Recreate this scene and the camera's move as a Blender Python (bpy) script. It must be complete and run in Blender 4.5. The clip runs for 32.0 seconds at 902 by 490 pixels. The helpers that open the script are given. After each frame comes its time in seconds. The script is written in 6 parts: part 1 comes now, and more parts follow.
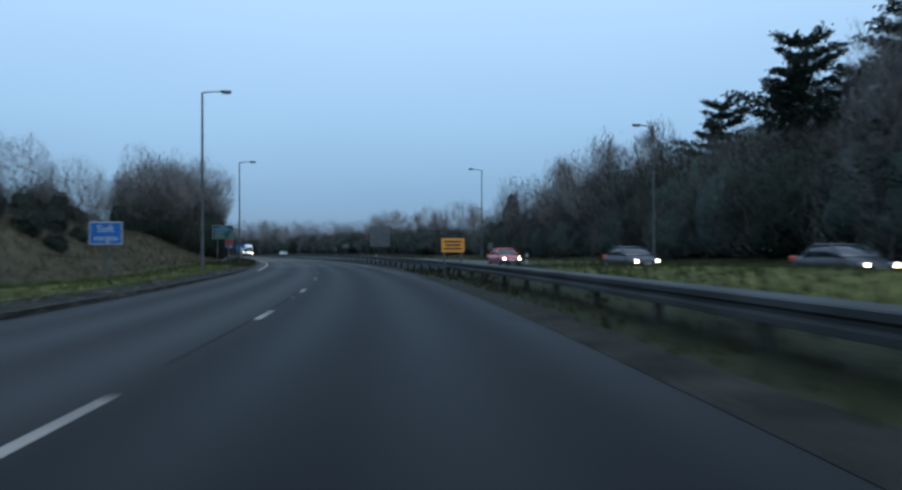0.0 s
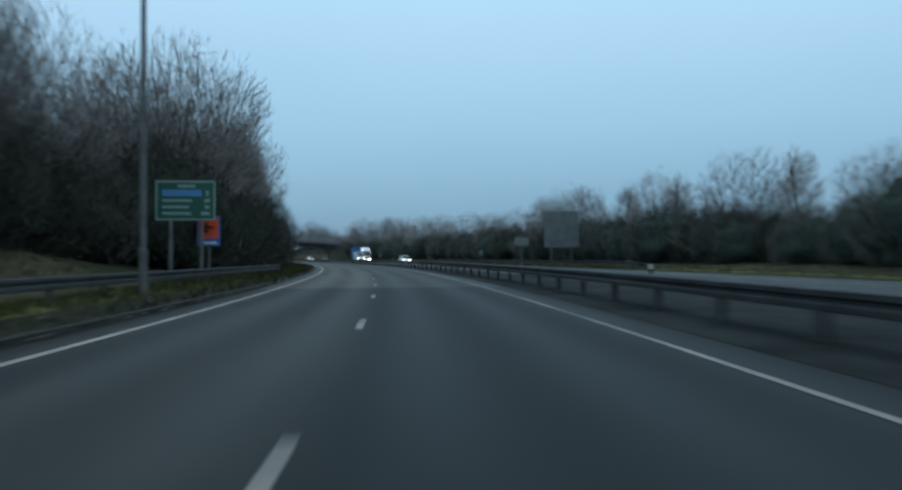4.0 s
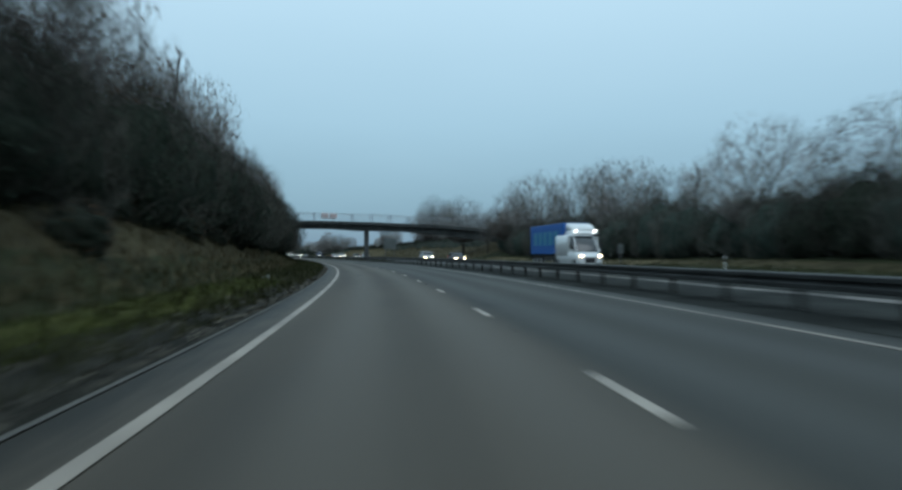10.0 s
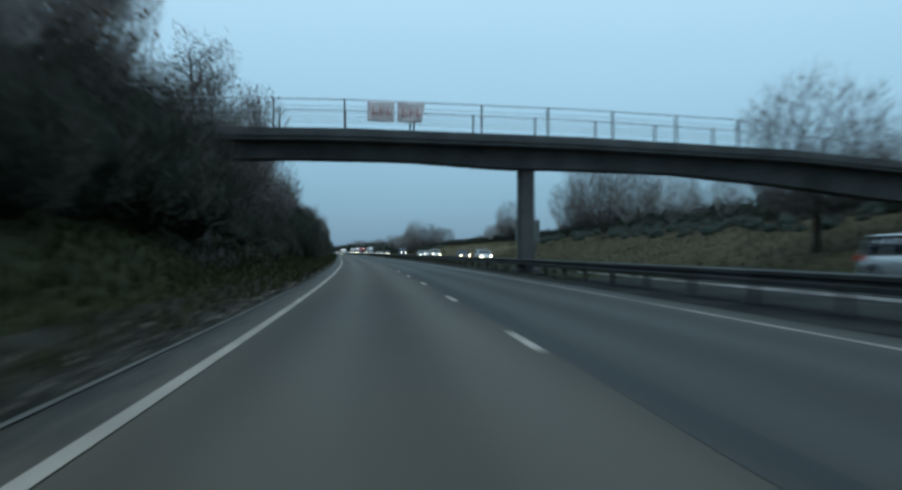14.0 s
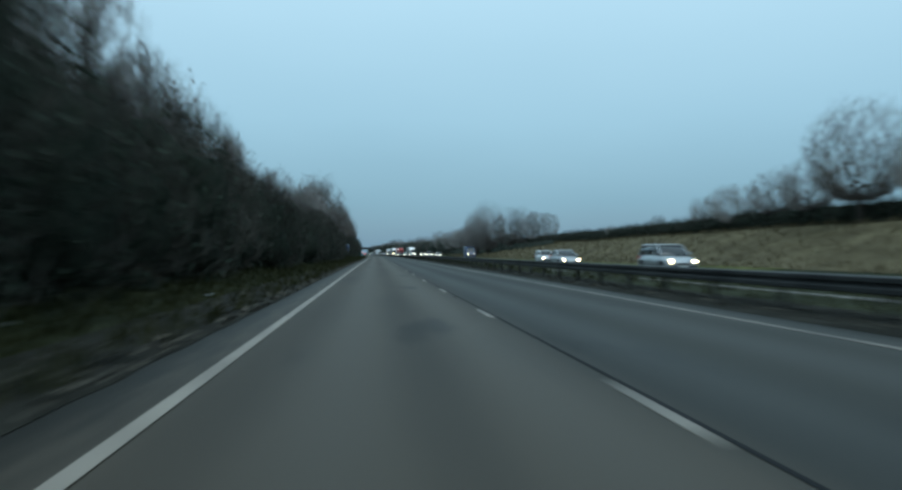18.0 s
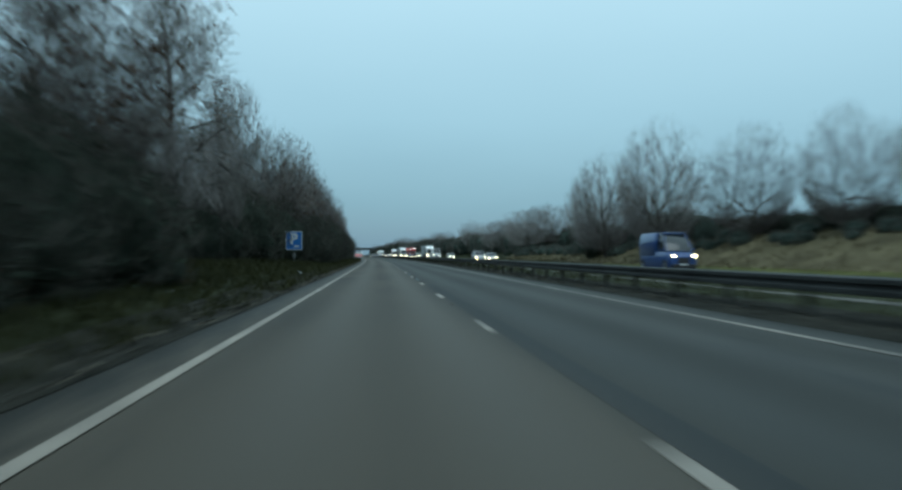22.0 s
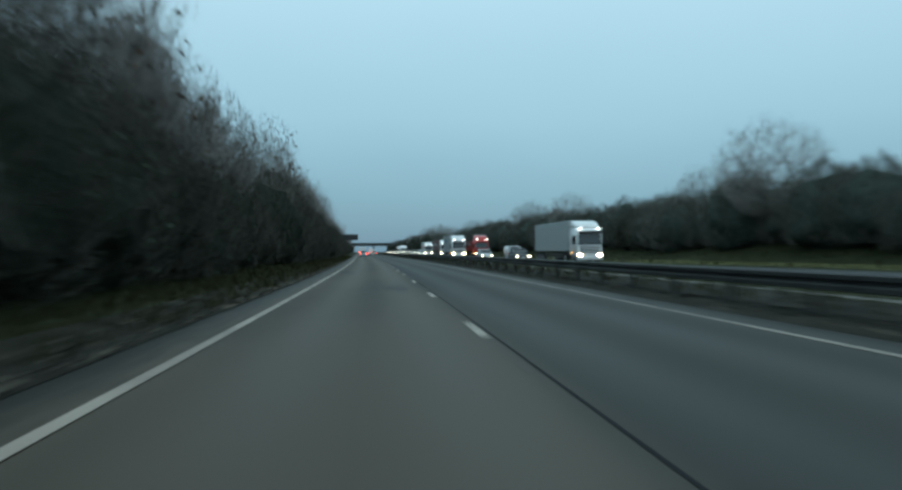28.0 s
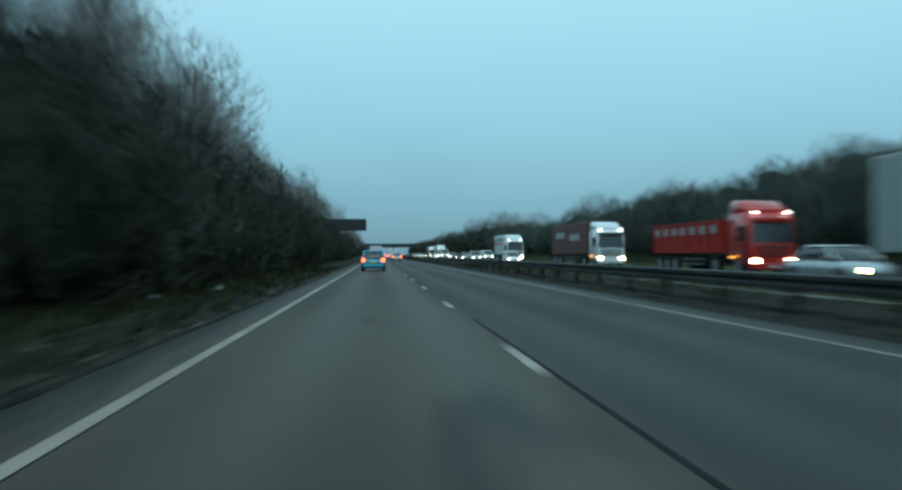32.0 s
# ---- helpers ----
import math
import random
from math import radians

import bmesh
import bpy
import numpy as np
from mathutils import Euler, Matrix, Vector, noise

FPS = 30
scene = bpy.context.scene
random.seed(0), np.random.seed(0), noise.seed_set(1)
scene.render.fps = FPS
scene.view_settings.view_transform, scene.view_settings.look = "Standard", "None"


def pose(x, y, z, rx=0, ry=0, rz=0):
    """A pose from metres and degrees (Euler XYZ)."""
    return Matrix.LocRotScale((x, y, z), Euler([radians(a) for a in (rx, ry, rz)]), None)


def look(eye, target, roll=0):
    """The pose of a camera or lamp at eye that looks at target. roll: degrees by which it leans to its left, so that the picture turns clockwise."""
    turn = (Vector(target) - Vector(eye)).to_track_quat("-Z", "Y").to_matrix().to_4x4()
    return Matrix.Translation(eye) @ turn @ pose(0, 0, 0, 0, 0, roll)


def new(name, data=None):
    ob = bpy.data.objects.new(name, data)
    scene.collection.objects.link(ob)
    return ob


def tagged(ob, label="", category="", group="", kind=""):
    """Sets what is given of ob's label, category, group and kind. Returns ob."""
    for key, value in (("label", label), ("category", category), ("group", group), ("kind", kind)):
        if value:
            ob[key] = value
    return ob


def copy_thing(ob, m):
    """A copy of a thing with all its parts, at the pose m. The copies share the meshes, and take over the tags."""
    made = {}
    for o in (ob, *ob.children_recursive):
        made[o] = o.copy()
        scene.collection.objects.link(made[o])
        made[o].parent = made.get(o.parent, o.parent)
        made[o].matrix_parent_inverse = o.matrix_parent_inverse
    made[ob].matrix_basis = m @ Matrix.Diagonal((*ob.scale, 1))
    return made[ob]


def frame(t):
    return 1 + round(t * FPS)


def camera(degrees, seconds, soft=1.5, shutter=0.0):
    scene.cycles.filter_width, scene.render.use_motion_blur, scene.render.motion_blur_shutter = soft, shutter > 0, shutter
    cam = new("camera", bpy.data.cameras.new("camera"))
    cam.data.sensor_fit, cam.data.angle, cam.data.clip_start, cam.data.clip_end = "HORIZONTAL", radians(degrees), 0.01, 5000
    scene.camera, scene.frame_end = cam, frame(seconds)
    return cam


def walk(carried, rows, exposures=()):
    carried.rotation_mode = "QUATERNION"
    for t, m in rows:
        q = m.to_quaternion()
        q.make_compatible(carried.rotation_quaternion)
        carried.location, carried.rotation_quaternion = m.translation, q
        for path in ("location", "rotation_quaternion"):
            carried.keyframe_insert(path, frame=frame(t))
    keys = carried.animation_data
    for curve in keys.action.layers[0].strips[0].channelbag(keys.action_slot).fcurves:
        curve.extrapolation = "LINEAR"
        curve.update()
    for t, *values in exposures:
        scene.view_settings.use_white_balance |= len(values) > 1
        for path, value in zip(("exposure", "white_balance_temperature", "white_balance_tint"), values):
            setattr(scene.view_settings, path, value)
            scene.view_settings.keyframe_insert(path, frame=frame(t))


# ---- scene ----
# ---------- camera and walk ----------
cam = camera(62.19, 32.0, soft=2.6, shutter=0.8)
# seconds, x, y, z, pitch, roll, heading
ROWS = [
    (0.0, 2.37, 0.00, 1.183, 0.51, 0.21, -3.33),
    (0.5, 2.08, 7.24, 1.183, 0.84, 0.38, -3.15),
    (1.0, 1.71, 14.85, 1.183, 0.71, 0.52, -2.51),
    (1.5, 1.35, 22.81, 1.183, 0.62, 1.10, -1.15),
    (2.0, 0.49, 31.11, 1.183, 1.00, 1.00, 0.61),
    (2.5, -0.49, 39.80, 1.183, 1.15, 0.85, 2.55),
    (3.0, -1.88, 48.89, 1.183, 1.15, 0.47, 4.36),
    (3.5, -3.56, 58.40, 1.183, 0.97, 0.49, 6.06),
    (4.0, -5.70, 68.28, 1.183, 0.94, 0.27, 6.99),
    (4.5, -8.11, 78.42, 1.183, 0.94, -0.00, 7.79),
    (5.0, -10.74, 88.70, 1.183, 0.94, -0.27, 8.47),
    (5.5, -13.54, 99.11, 1.183, 0.94, -0.51, 9.10),
    (6.0, -16.34, 109.71, 1.183, 0.94, -0.56, 9.35),
    (7.0, -22.31, 131.16, 1.183, 0.83, 0.07, 10.66),
    (8.0, -28.92, 152.78, 1.183, 0.71, 0.31, 12.35),
    (9.0, -36.49, 175.00, 1.183, 0.57, 0.37, 14.27),
    (10.0, -45.32, 198.22, 1.183, 0.71, 0.20, 16.61),
    (11.0, -55.20, 221.98, 1.183, 0.76, 0.29, 18.34),
    (12.0, -65.91, 245.86, 1.183, 0.64, 0.36, 19.98),
    (13.0, -77.59, 269.33, 1.183, 0.31, -0.54, 21.09),
    (14.0, -89.54, 292.27, 1.183, 0.52, 0.16, 23.46),
    (15.0, -102.14, 314.51, 1.183, 0.51, 0.40, 24.44),
    (15.5, -108.56, 325.45, 1.183, 0.68, -0.27, 25.15),
    (16.0, -115.04, 336.28, 1.183, 0.68, -0.29, 25.53),
    (16.5, -121.63, 347.13, 1.183, 0.65, -0.21, 25.82),
    (17.0, -128.40, 358.16, 1.183, 0.62, -0.10, 26.02),
    (17.5, -135.33, 369.35, 1.183, 0.60, 0.00, 26.18),
    (18.0, -142.41, 380.74, 1.183, 0.63, 0.11, 26.20),
    (19.0, -156.67, 403.70, 1.183, 0.51, 0.03, 25.81),
    (20.0, -170.88, 426.66, 1.183, 0.61, 0.08, 25.94),
    (21.0, -185.30, 450.12, 1.183, 0.70, 0.26, 26.27),
    (22.0, -200.38, 474.46, 1.183, 0.72, 0.19, 26.43),
    (23.0, -215.62, 498.82, 1.183, 0.55, 0.09, 26.27),
    (24.0, -230.40, 522.48, 1.183, 0.59, 0.29, 26.43),
    (25.0, -245.28, 546.38, 1.183, 0.77, 0.10, 26.57),
    (26.0, -260.95, 571.43, 1.183, 0.72, 0.13, 26.83),
    (26.5, -268.98, 584.14, 1.183, 0.68, 0.16, 27.02),
    (27.0, -276.98, 596.68, 1.183, 0.63, 0.20, 27.23),
    (27.5, -284.95, 609.05, 1.183, 0.58, 0.24, 27.47),
    (28.0, -292.91, 621.23, 1.183, 0.49, 0.30, 27.84),
    (29.0, -309.21, 645.54, 1.183, 0.68, 0.10, 28.86),
    (30.0, -326.14, 670.21, 1.183, 0.48, -0.48, 28.82),
    (31.0, -343.25, 695.40, 1.183, 0.67, 0.15, 28.86),
    (32.0, -360.70, 720.90, 1.183, 0.72, 0.27, 29.22),
]
walk(cam, [(t, pose(x, y, z, 90 + p, r, h)) for t, x, y, z, p, r, h in ROWS],
     exposures=[(0.0, 0.12, 5590, 17), (1.0, 0.12, 5350, 14), (2.0, 0.1, 4980, 9), (3.0, 0.06, 5260, 7), (5.5, 0.12, 6200, 9),
                (12.0, 0.12, 6220, 7), (14.0, 0.08, 5850, 5), (15.5, 0.09, 5900, 3), (18.0, 0.1, 6000, 3), (21.0, 0.14, 6270, 4), (22.5, 0.12, 6050, -3), (24.0, 0.11, 6020, -6), (25.0, 0.1, 6260, 1), (28.0, 0.09, 6120, 0),
                (29.0, 0.09, 6000, 0), (30.0, 0.07, 5640, -11), (32.0, 0.09, 5680, -11)])

# ---------- world and light ----------
world = bpy.data.worlds.new("dusk_sky")
scene.world = world
world.use_nodes = True
wn, wl = world.node_tree.nodes, world.node_tree.links
wn.clear()
w_out = wn.new("ShaderNodeOutputWorld")
w_bg = wn.new("ShaderNodeBackground")
w_sky = wn.new("ShaderNodeTexSky")
w_sky.sky_type = "NISHITA"
w_sky.sun_disc = False
w_sky.sun_elevation = radians(4)
w_sky.sun_rotation = radians(150)
w_tc = wn.new("ShaderNodeTexCoord")
w_sep = wn.new("ShaderNodeSeparateXYZ")
w_ramp = wn.new("ShaderNodeValToRGB")
w_noise = wn.new("ShaderNodeTexNoise")
w_noise.inputs["Scale"].default_value = 2.2
w_noise.inputs["Detail"].default_value = 4
w_map = wn.new("ShaderNodeMapping")
w_map.inputs["Scale"].default_value = (1, 1, 3)
w_add = wn.new("ShaderNodeMath")
w_add.operation = "MULTIPLY_ADD"
w_add.inputs[1].default_value = 0.05
cr = w_ramp.color_ramp
cr.elements[0].position, cr.elements[0].color = 0.02, (0.167, 0.268, 0.355, 1)
cr.elements[1].position, cr.elements[1].color = 1.0, (0.67, 0.87, 0.985, 1)
for pos, col in ((0.09, (0.219, 0.368, 0.475, 1)), (0.2, (0.345, 0.525, 0.645, 1)), (0.36, (0.485, 0.675, 0.795, 1))):
    e = cr.elements.new(pos)
    e.color = col
w_mix = wn.new("ShaderNodeMixRGB")
w_mix.inputs["Fac"].default_value = 0.012
wl.new(w_tc.outputs["Generated"], w_sep.inputs[0])
wl.new(w_tc.outputs["Generated"], w_map.inputs["Vector"])
wl.new(w_map.outputs["Vector"], w_noise.inputs["Vector"])
wl.new(w_noise.outputs["Fac"], w_add.inputs[0])
wl.new(w_sep.outputs["Z"], w_add.inputs[2])
wl.new(w_add.outputs[0], w_ramp.inputs["Fac"])
wl.new(w_ramp.outputs["Color"], w_mix.inputs[1])
wl.new(w_sky.outputs["Color"], w_mix.inputs[2])
wl.new(w_mix.outputs["Color"], w_bg.inputs["Color"])
wl.new(w_bg.outputs[0], w_out.inputs[0])
w_bg.inputs["Strength"].default_value = 1.0

sun_data = bpy.data.lights.new("overcast_sun", "SUN")
sun_data.energy, sun_data.angle, sun_data.color = 0.5, radians(40), (0.9, 0.96, 1.0)
sun = new("overcast_sun", sun_data)
sun.matrix_world = look((0, 0, 60), (-20, 30, 0))


# ---------- materials ----------
def base_mat(name, rough=0.8, metal=0.0, spec=0.5):
    m = bpy.data.materials.new(name)
    m.use_nodes = True
    b = m.node_tree.nodes["Principled BSDF"]
    b.inputs["Roughness"].default_value = rough
    b.inputs["Metallic"].default_value = metal
    b.inputs["Specular IOR Level"].default_value = spec
    return m, m.node_tree.nodes, m.node_tree.links, b


def mottled(name, c1, c2, scale=1.5, fine=25.0, rough=0.85, metal=0.0, bump=0.3, spec=0.4, rand=0.0, dist=0.02):
    """Two-scale noise between two colours, with fine relief."""
    m, n, l, b = base_mat(name, rough, metal, spec)
    tc = n.new("ShaderNodeTexCoord")
    n1, n2 = n.new("ShaderNodeTexNoise"), n.new("ShaderNodeTexNoise")
    n1.inputs["Scale"].default_value, n2.inputs["Scale"].default_value = scale, fine
    n1.inputs["Detail"].default_value = n2.inputs["Detail"].default_value = 5
    add = n.new("ShaderNodeMath")
    add.operation = "MULTIPLY_ADD"
    add.inputs[1].default_value = 0.45
    ramp = n.new("ShaderNodeValToRGB")
    ramp.color_ramp.elements[0].position, ramp.color_ramp.elements[0].color = 0.45, (*c1, 1)
    ramp.color_ramp.elements[1].position, ramp.color_ramp.elements[1].color = 0.95, (*c2, 1)
    l.new(tc.outputs["Object"], n1.inputs["Vector"])
    l.new(tc.outputs["Object"], n2.inputs["Vector"])
    l.new(n2.outputs["Fac"], add.inputs[0])
    l.new(n1.outputs["Fac"], add.inputs[2])
    l.new(add.outputs[0], ramp.inputs["Fac"])
    col = ramp.outputs["Color"]
    if rand:
        oi, hsv, mr = n.new("ShaderNodeObjectInfo"), n.new("ShaderNodeHueSaturation"), n.new("ShaderNodeMapRange")
        mr.inputs["To Min"].default_value, mr.inputs["To Max"].default_value = 1 - rand, 1 + rand
        l.new(oi.outputs["Random"], mr.inputs["Value"])
        l.new(mr.outputs["Result"], hsv.inputs["Value"])
        l.new(col, hsv.inputs["Color"])
        col = hsv.outputs["Color"]
    l.new(col, b.inputs["Base Color"])
    if bump:
        bm_ = n.new("ShaderNodeBump")
        bm_.inputs["Strength"].default_value, bm_.inputs["Distance"].default_value = bump, dist
        l.new(n2.outputs["Fac"], bm_.inputs["Height"])
        l.new(bm_.outputs["Normal"], b.inputs["Normal"])
    return m


def leafy(name, c1, c2, rough=0.7):
    """Foliage or twigs: varied leaf by leaf and plant by plant."""
    m, n, l, b = base_mat(name, rough, 0, 0.08)
    geo, oi = n.new("ShaderNodeNewGeometry"), n.new("ShaderNodeObjectInfo")
    mix, hsv, mr = n.new("ShaderNodeMixRGB"), n.new("ShaderNodeHueSaturation"), n.new("ShaderNodeMapRange")
    mix.inputs[1].default_value, mix.inputs[2].default_value = (*c1, 1), (*c2, 1)
    mr.inputs["To Min"].default_value, mr.inputs["To Max"].default_value = 0.7, 1.3
    l.new(geo.outputs["Random Per Island"], mix.inputs["Fac"])
    l.new(oi.outputs["Random"], mr.inputs["Value"])
    l.new(mr.outputs["Result"], hsv.inputs["Value"])
    l.new(mix.outputs["Color"], hsv.inputs["Color"])
    l.new(hsv.outputs["Color"], b.inputs["Base Color"])
    return m


def plain(name, c, rough=0.5, metal=0.0, spec=0.5, coat=0.0):
    """Paint, plastic or rubber with a faint unevenness in gloss and tone."""
    m, n, l, b = base_mat(name, rough, metal, spec)
    tc, nz, mr = n.new("ShaderNodeTexCoord"), n.new("ShaderNodeTexNoise"), n.new("ShaderNodeMapRange")
    nz.inputs["Scale"].default_value = 3.0
    nz.inputs["Detail"].default_value = 6
    mr.inputs["To Min"].default_value, mr.inputs["To Max"].default_value = max(0.05, rough - 0.12), min(1, rough + 0.15)
    mix = n.new("ShaderNodeMixRGB")
    mix.inputs[1].default_value = (*[v * 0.82 for v in c], 1)
    mix.inputs[2].default_value = (*[min(1, v * 1.12) for v in c], 1)
    l.new(tc.outputs["Object"], nz.inputs["Vector"])
    l.new(nz.outputs["Fac"], mr.inputs["Value"])
    l.new(nz.outputs["Fac"], mix.inputs["Fac"])
    l.new(mix.outputs["Color"], b.inputs["Base Color"])
    l.new(mr.outputs["Result"], b.inputs["Roughness"])
    b.inputs["Coat Weight"].default_value = coat
    return m


def glowing(name, c, strength):
    m, n, l, b = base_mat(name, 0.3)
    b.inputs["Base Color"].default_value = (*c, 1)
    b.inputs["Emission Color"].default_value = (*c, 1)
    b.inputs["Emission Strength"].default_value = strength
    return m


def asphalt(name, dark, light, gloss=0.3):
    """Worn asphalt; the UV map holds metres across and along the carriageway."""
    m, n, l, b = base_mat(name, 0.62, 0, gloss)
    uv = n.new("ShaderNodeUVMap")
    sep = n.new("ShaderNodeSeparateXYZ")
    l.new(uv.outputs["UV"], sep.inputs[0])

    def noise_at(sx, sy, detail=4):
        mp, nz = n.new("ShaderNodeMapping"), n.new("ShaderNodeTexNoise")
        mp.inputs["Scale"].default_value = (sx, sy, 1)
        nz.inputs["Scale"].default_value = 1.0
        nz.inputs["Detail"].default_value = detail
        l.new(uv.outputs["UV"], mp.inputs["Vector"])
        l.new(mp.outputs["Vector"], nz.inputs["Vector"])
        return nz.outputs["Fac"]

    def math(op, a, c=None):
        nd = n.new("ShaderNodeMath")
        nd.operation = op
        for k, v in enumerate((a, c)):
            if v is None:
                continue
            if isinstance(v, (int, float)):
                nd.inputs[k].default_value = v
            else:
                l.new(v, nd.inputs[k])
        return nd.outputs[0]

    # wheel tracks: two polished bands a lane, period half a lane
    track = math("MULTIPLY", math("ADD", math("COSINE", math("MULTIPLY", math("ADD", sep.outputs["X"], 0.72), 3.6)), 1.0), 0.5)
    streak = noise_at(1.6, 0.03, 5)
    blotch = noise_at(0.25, 0.06, 6)
    grain = noise_at(45, 45, 3)
    # tracks are worn in the nearside lane only
    near = n.new("ShaderNodeMapRange")
    near.inputs["From Min"].default_value, near.inputs["From Max"].default_value = 0.0, -0.5
    near.inputs["To Min"].default_value = 0.35
    l.new(sep.outputs["X"], near.inputs["Value"])
    tot = math("ADD", math("ADD", math("MULTIPLY", math("MULTIPLY", track, near.outputs["Result"]), 0.2), math("MULTIPLY", streak, 0.3)),
               math("ADD", math("MULTIPLY", blotch, 0.85), math("ADD", math("MULTIPLY", grain, 0.3), 0.12)))
    ramp = n.new("ShaderNodeValToRGB")
    ramp.color_ramp.elements[0].position, ramp.color_ramp.elements[0].color = 0.55, (*dark, 1)
    ramp.color_ramp.elements[1].position, ramp.color_ramp.elements[1].color = 1.0, (*light, 1)
    l.new(tot, ramp.inputs["Fac"])
    # repairs and bleeding tar
    tar = n.new("ShaderNodeValToRGB")
    tar.color_ramp.elements[0].position, tar.color_ramp.elements[1].position = 0.63, 0.7
    l.new(noise_at(0.5, 0.11, 5), tar.inputs["Fac"])
    mix = n.new("ShaderNodeMixRGB")
    mix.inputs[2].default_value = (*[v * 0.62 for v in dark], 1)
    l.new(math("MULTIPLY", tar.outputs["Color"], 0.7), mix.inputs["Fac"])
    l.new(ramp.outputs["Color"], mix.inputs[1])
    # the outer lane is worn less and looks darker and cooler
    lane = n.new("ShaderNodeMapRange")
    lane.inputs["From Min"].default_value, lane.inputs["From Max"].default_value = -0.15, 0.35
    l.new(sep.outputs["X"], lane.inputs["Value"])
    cool = n.new("ShaderNodeMixRGB")
    cool.blend_type = "MULTIPLY"
    cool.inputs[2].default_value = (0.5, 0.575, 0.62, 1)
    l.new(lane.outputs["Result"], cool.inputs["Fac"])
    l.new(mix.outputs["Color"], cool.inputs[1])
    # mud washed over the outer edge
    mud = n.new("ShaderNodeMapRange")
    mud.inputs["From Min"].default_value, mud.inputs["From Max"].default_value = -3.75, -4.4
    l.new(math("ADD", sep.outputs["X"], math("MULTIPLY", math("SUBTRACT", noise_at(5.0, 0.8, 6), 0.5), 1.3)), mud.inputs["Value"])
    dirty = n.new("ShaderNodeMixRGB")
    dirty.inputs[2].default_value = (0.008, 0.009, 0.007, 1)
    l.new(math("MULTIPLY", mud.outputs["Result"], 0.85), dirty.inputs["Fac"])
    l.new(cool.outputs["Color"], dirty.inputs[1])
    # and silt along the reservation
    silt = n.new("ShaderNodeMapRange")
    silt.inputs["From Min"].default_value, silt.inputs["From Max"].default_value = 4.45, 5.15
    l.new(math("ADD", sep.outputs["X"], math("MULTIPLY", math("SUBTRACT", noise_at(3.0, 0.5, 6), 0.5), 1.0)), silt.inputs["Value"])
    edged = n.new("ShaderNodeMixRGB")
    edged.inputs[2].default_value = (0.012, 0.013, 0.011, 1)
    l.new(math("MULTIPLY", silt.outputs["Result"], 0.8), edged.inputs["Fac"])
    l.new(dirty.outputs["Color"], edged.inputs[1])
    l.new(edged.outputs["Color"], b.inputs["Base Color"])
    rr = n.new("ShaderNodeMapRange")
    rr.inputs["To Min"].default_value, rr.inputs["To Max"].default_value = 0.74, 0.64
    l.new(track, rr.inputs["Value"])
    l.new(rr.outputs["Result"], b.inputs["Roughness"])
    bp = n.new("ShaderNodeBump")
    bp.inputs["Strength"].default_value, bp.inputs["Distance"].default_value = 0.4, 0.006
    l.new(grain, bp.inputs["Height"])
    l.new(bp.outputs["Normal"], b.inputs["Normal"])
    return m


M_ROAD = asphalt("asphalt", (0.0235, 0.0222, 0.0184), (0.07, 0.0585, 0.044), 0.25)
M_ROADDARK = asphalt("dark_asphalt", (0.009, 0.0095, 0.01), (0.022, 0.023, 0.023), 0.1)
M_ROADMID = asphalt("mid_asphalt", (0.0125, 0.013, 0.0125), (0.035, 0.034, 0.03), 0.14)
M_PATCH = asphalt("patched_asphalt", (0.016, 0.0165, 0.0157), (0.044, 0.042, 0.037), 0.25)
M_ROAD2 = asphalt("asphalt_pale", (0.12, 0.118, 0.113), (0.25, 0.244, 0.232))
M_TAR = mottled("tar_seam", (0.008, 0.009, 0.01), (0.02, 0.021, 0.022), 0.8, 30, 0.85, bump=0.2, spec=0.1)
M_OLDPAINT = mottled("scrubbed_marking", (0.04, 0.06, 0.07), (0.075, 0.1, 0.115), 0.8, 14, 0.8, bump=0.1)
M_PAINT = mottled("road_paint", (0.17, 0.145, 0.12), (0.37, 0.32, 0.265), 0.7, 9, 0.6, bump=0.15)
M_PAINT_WORN = mottled("worn_road_paint", (0.065, 0.058, 0.049), (0.27, 0.235, 0.195), 0.35, 5, 0.65, bump=0.15)
M_SOIL = mottled("verge_soil", (0.007, 0.008, 0.006), (0.044, 0.042, 0.034), 0.9, 12, 0.95, bump=1.0, dist=0.06, spec=0.08)
M_GRASS = mottled("verge_grass", (0.008, 0.012, 0.005), (0.038, 0.042, 0.017), 0.35, 7, 0.95, bump=1.0, dist=0.08, spec=0.15)
M_DRYGRASS = mottled("dry_grass_sheet", (0.026, 0.023, 0.013), (0.085, 0.073, 0.041), 0.4, 8, 0.95, bump=1.0, dist=0.08, spec=0.1)
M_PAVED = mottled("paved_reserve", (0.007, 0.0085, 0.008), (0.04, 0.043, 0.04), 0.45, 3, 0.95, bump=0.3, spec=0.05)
M_LAWN = mottled("short_lawn", (0.044, 0.05, 0.015), (0.13, 0.13, 0.042), 0.5, 9, 0.95, bump=1.0, dist=0.05, spec=0.1)
M_GREENBLADE = leafy("green_blades", (0.03, 0.042, 0.01), (0.09, 0.1, 0.03))
M_KERB = mottled("mossy_kerb", (0.012, 0.014, 0.011), (0.05, 0.052, 0.045), 1.5, 14, 0.95, bump=0.5, spec=0.1)
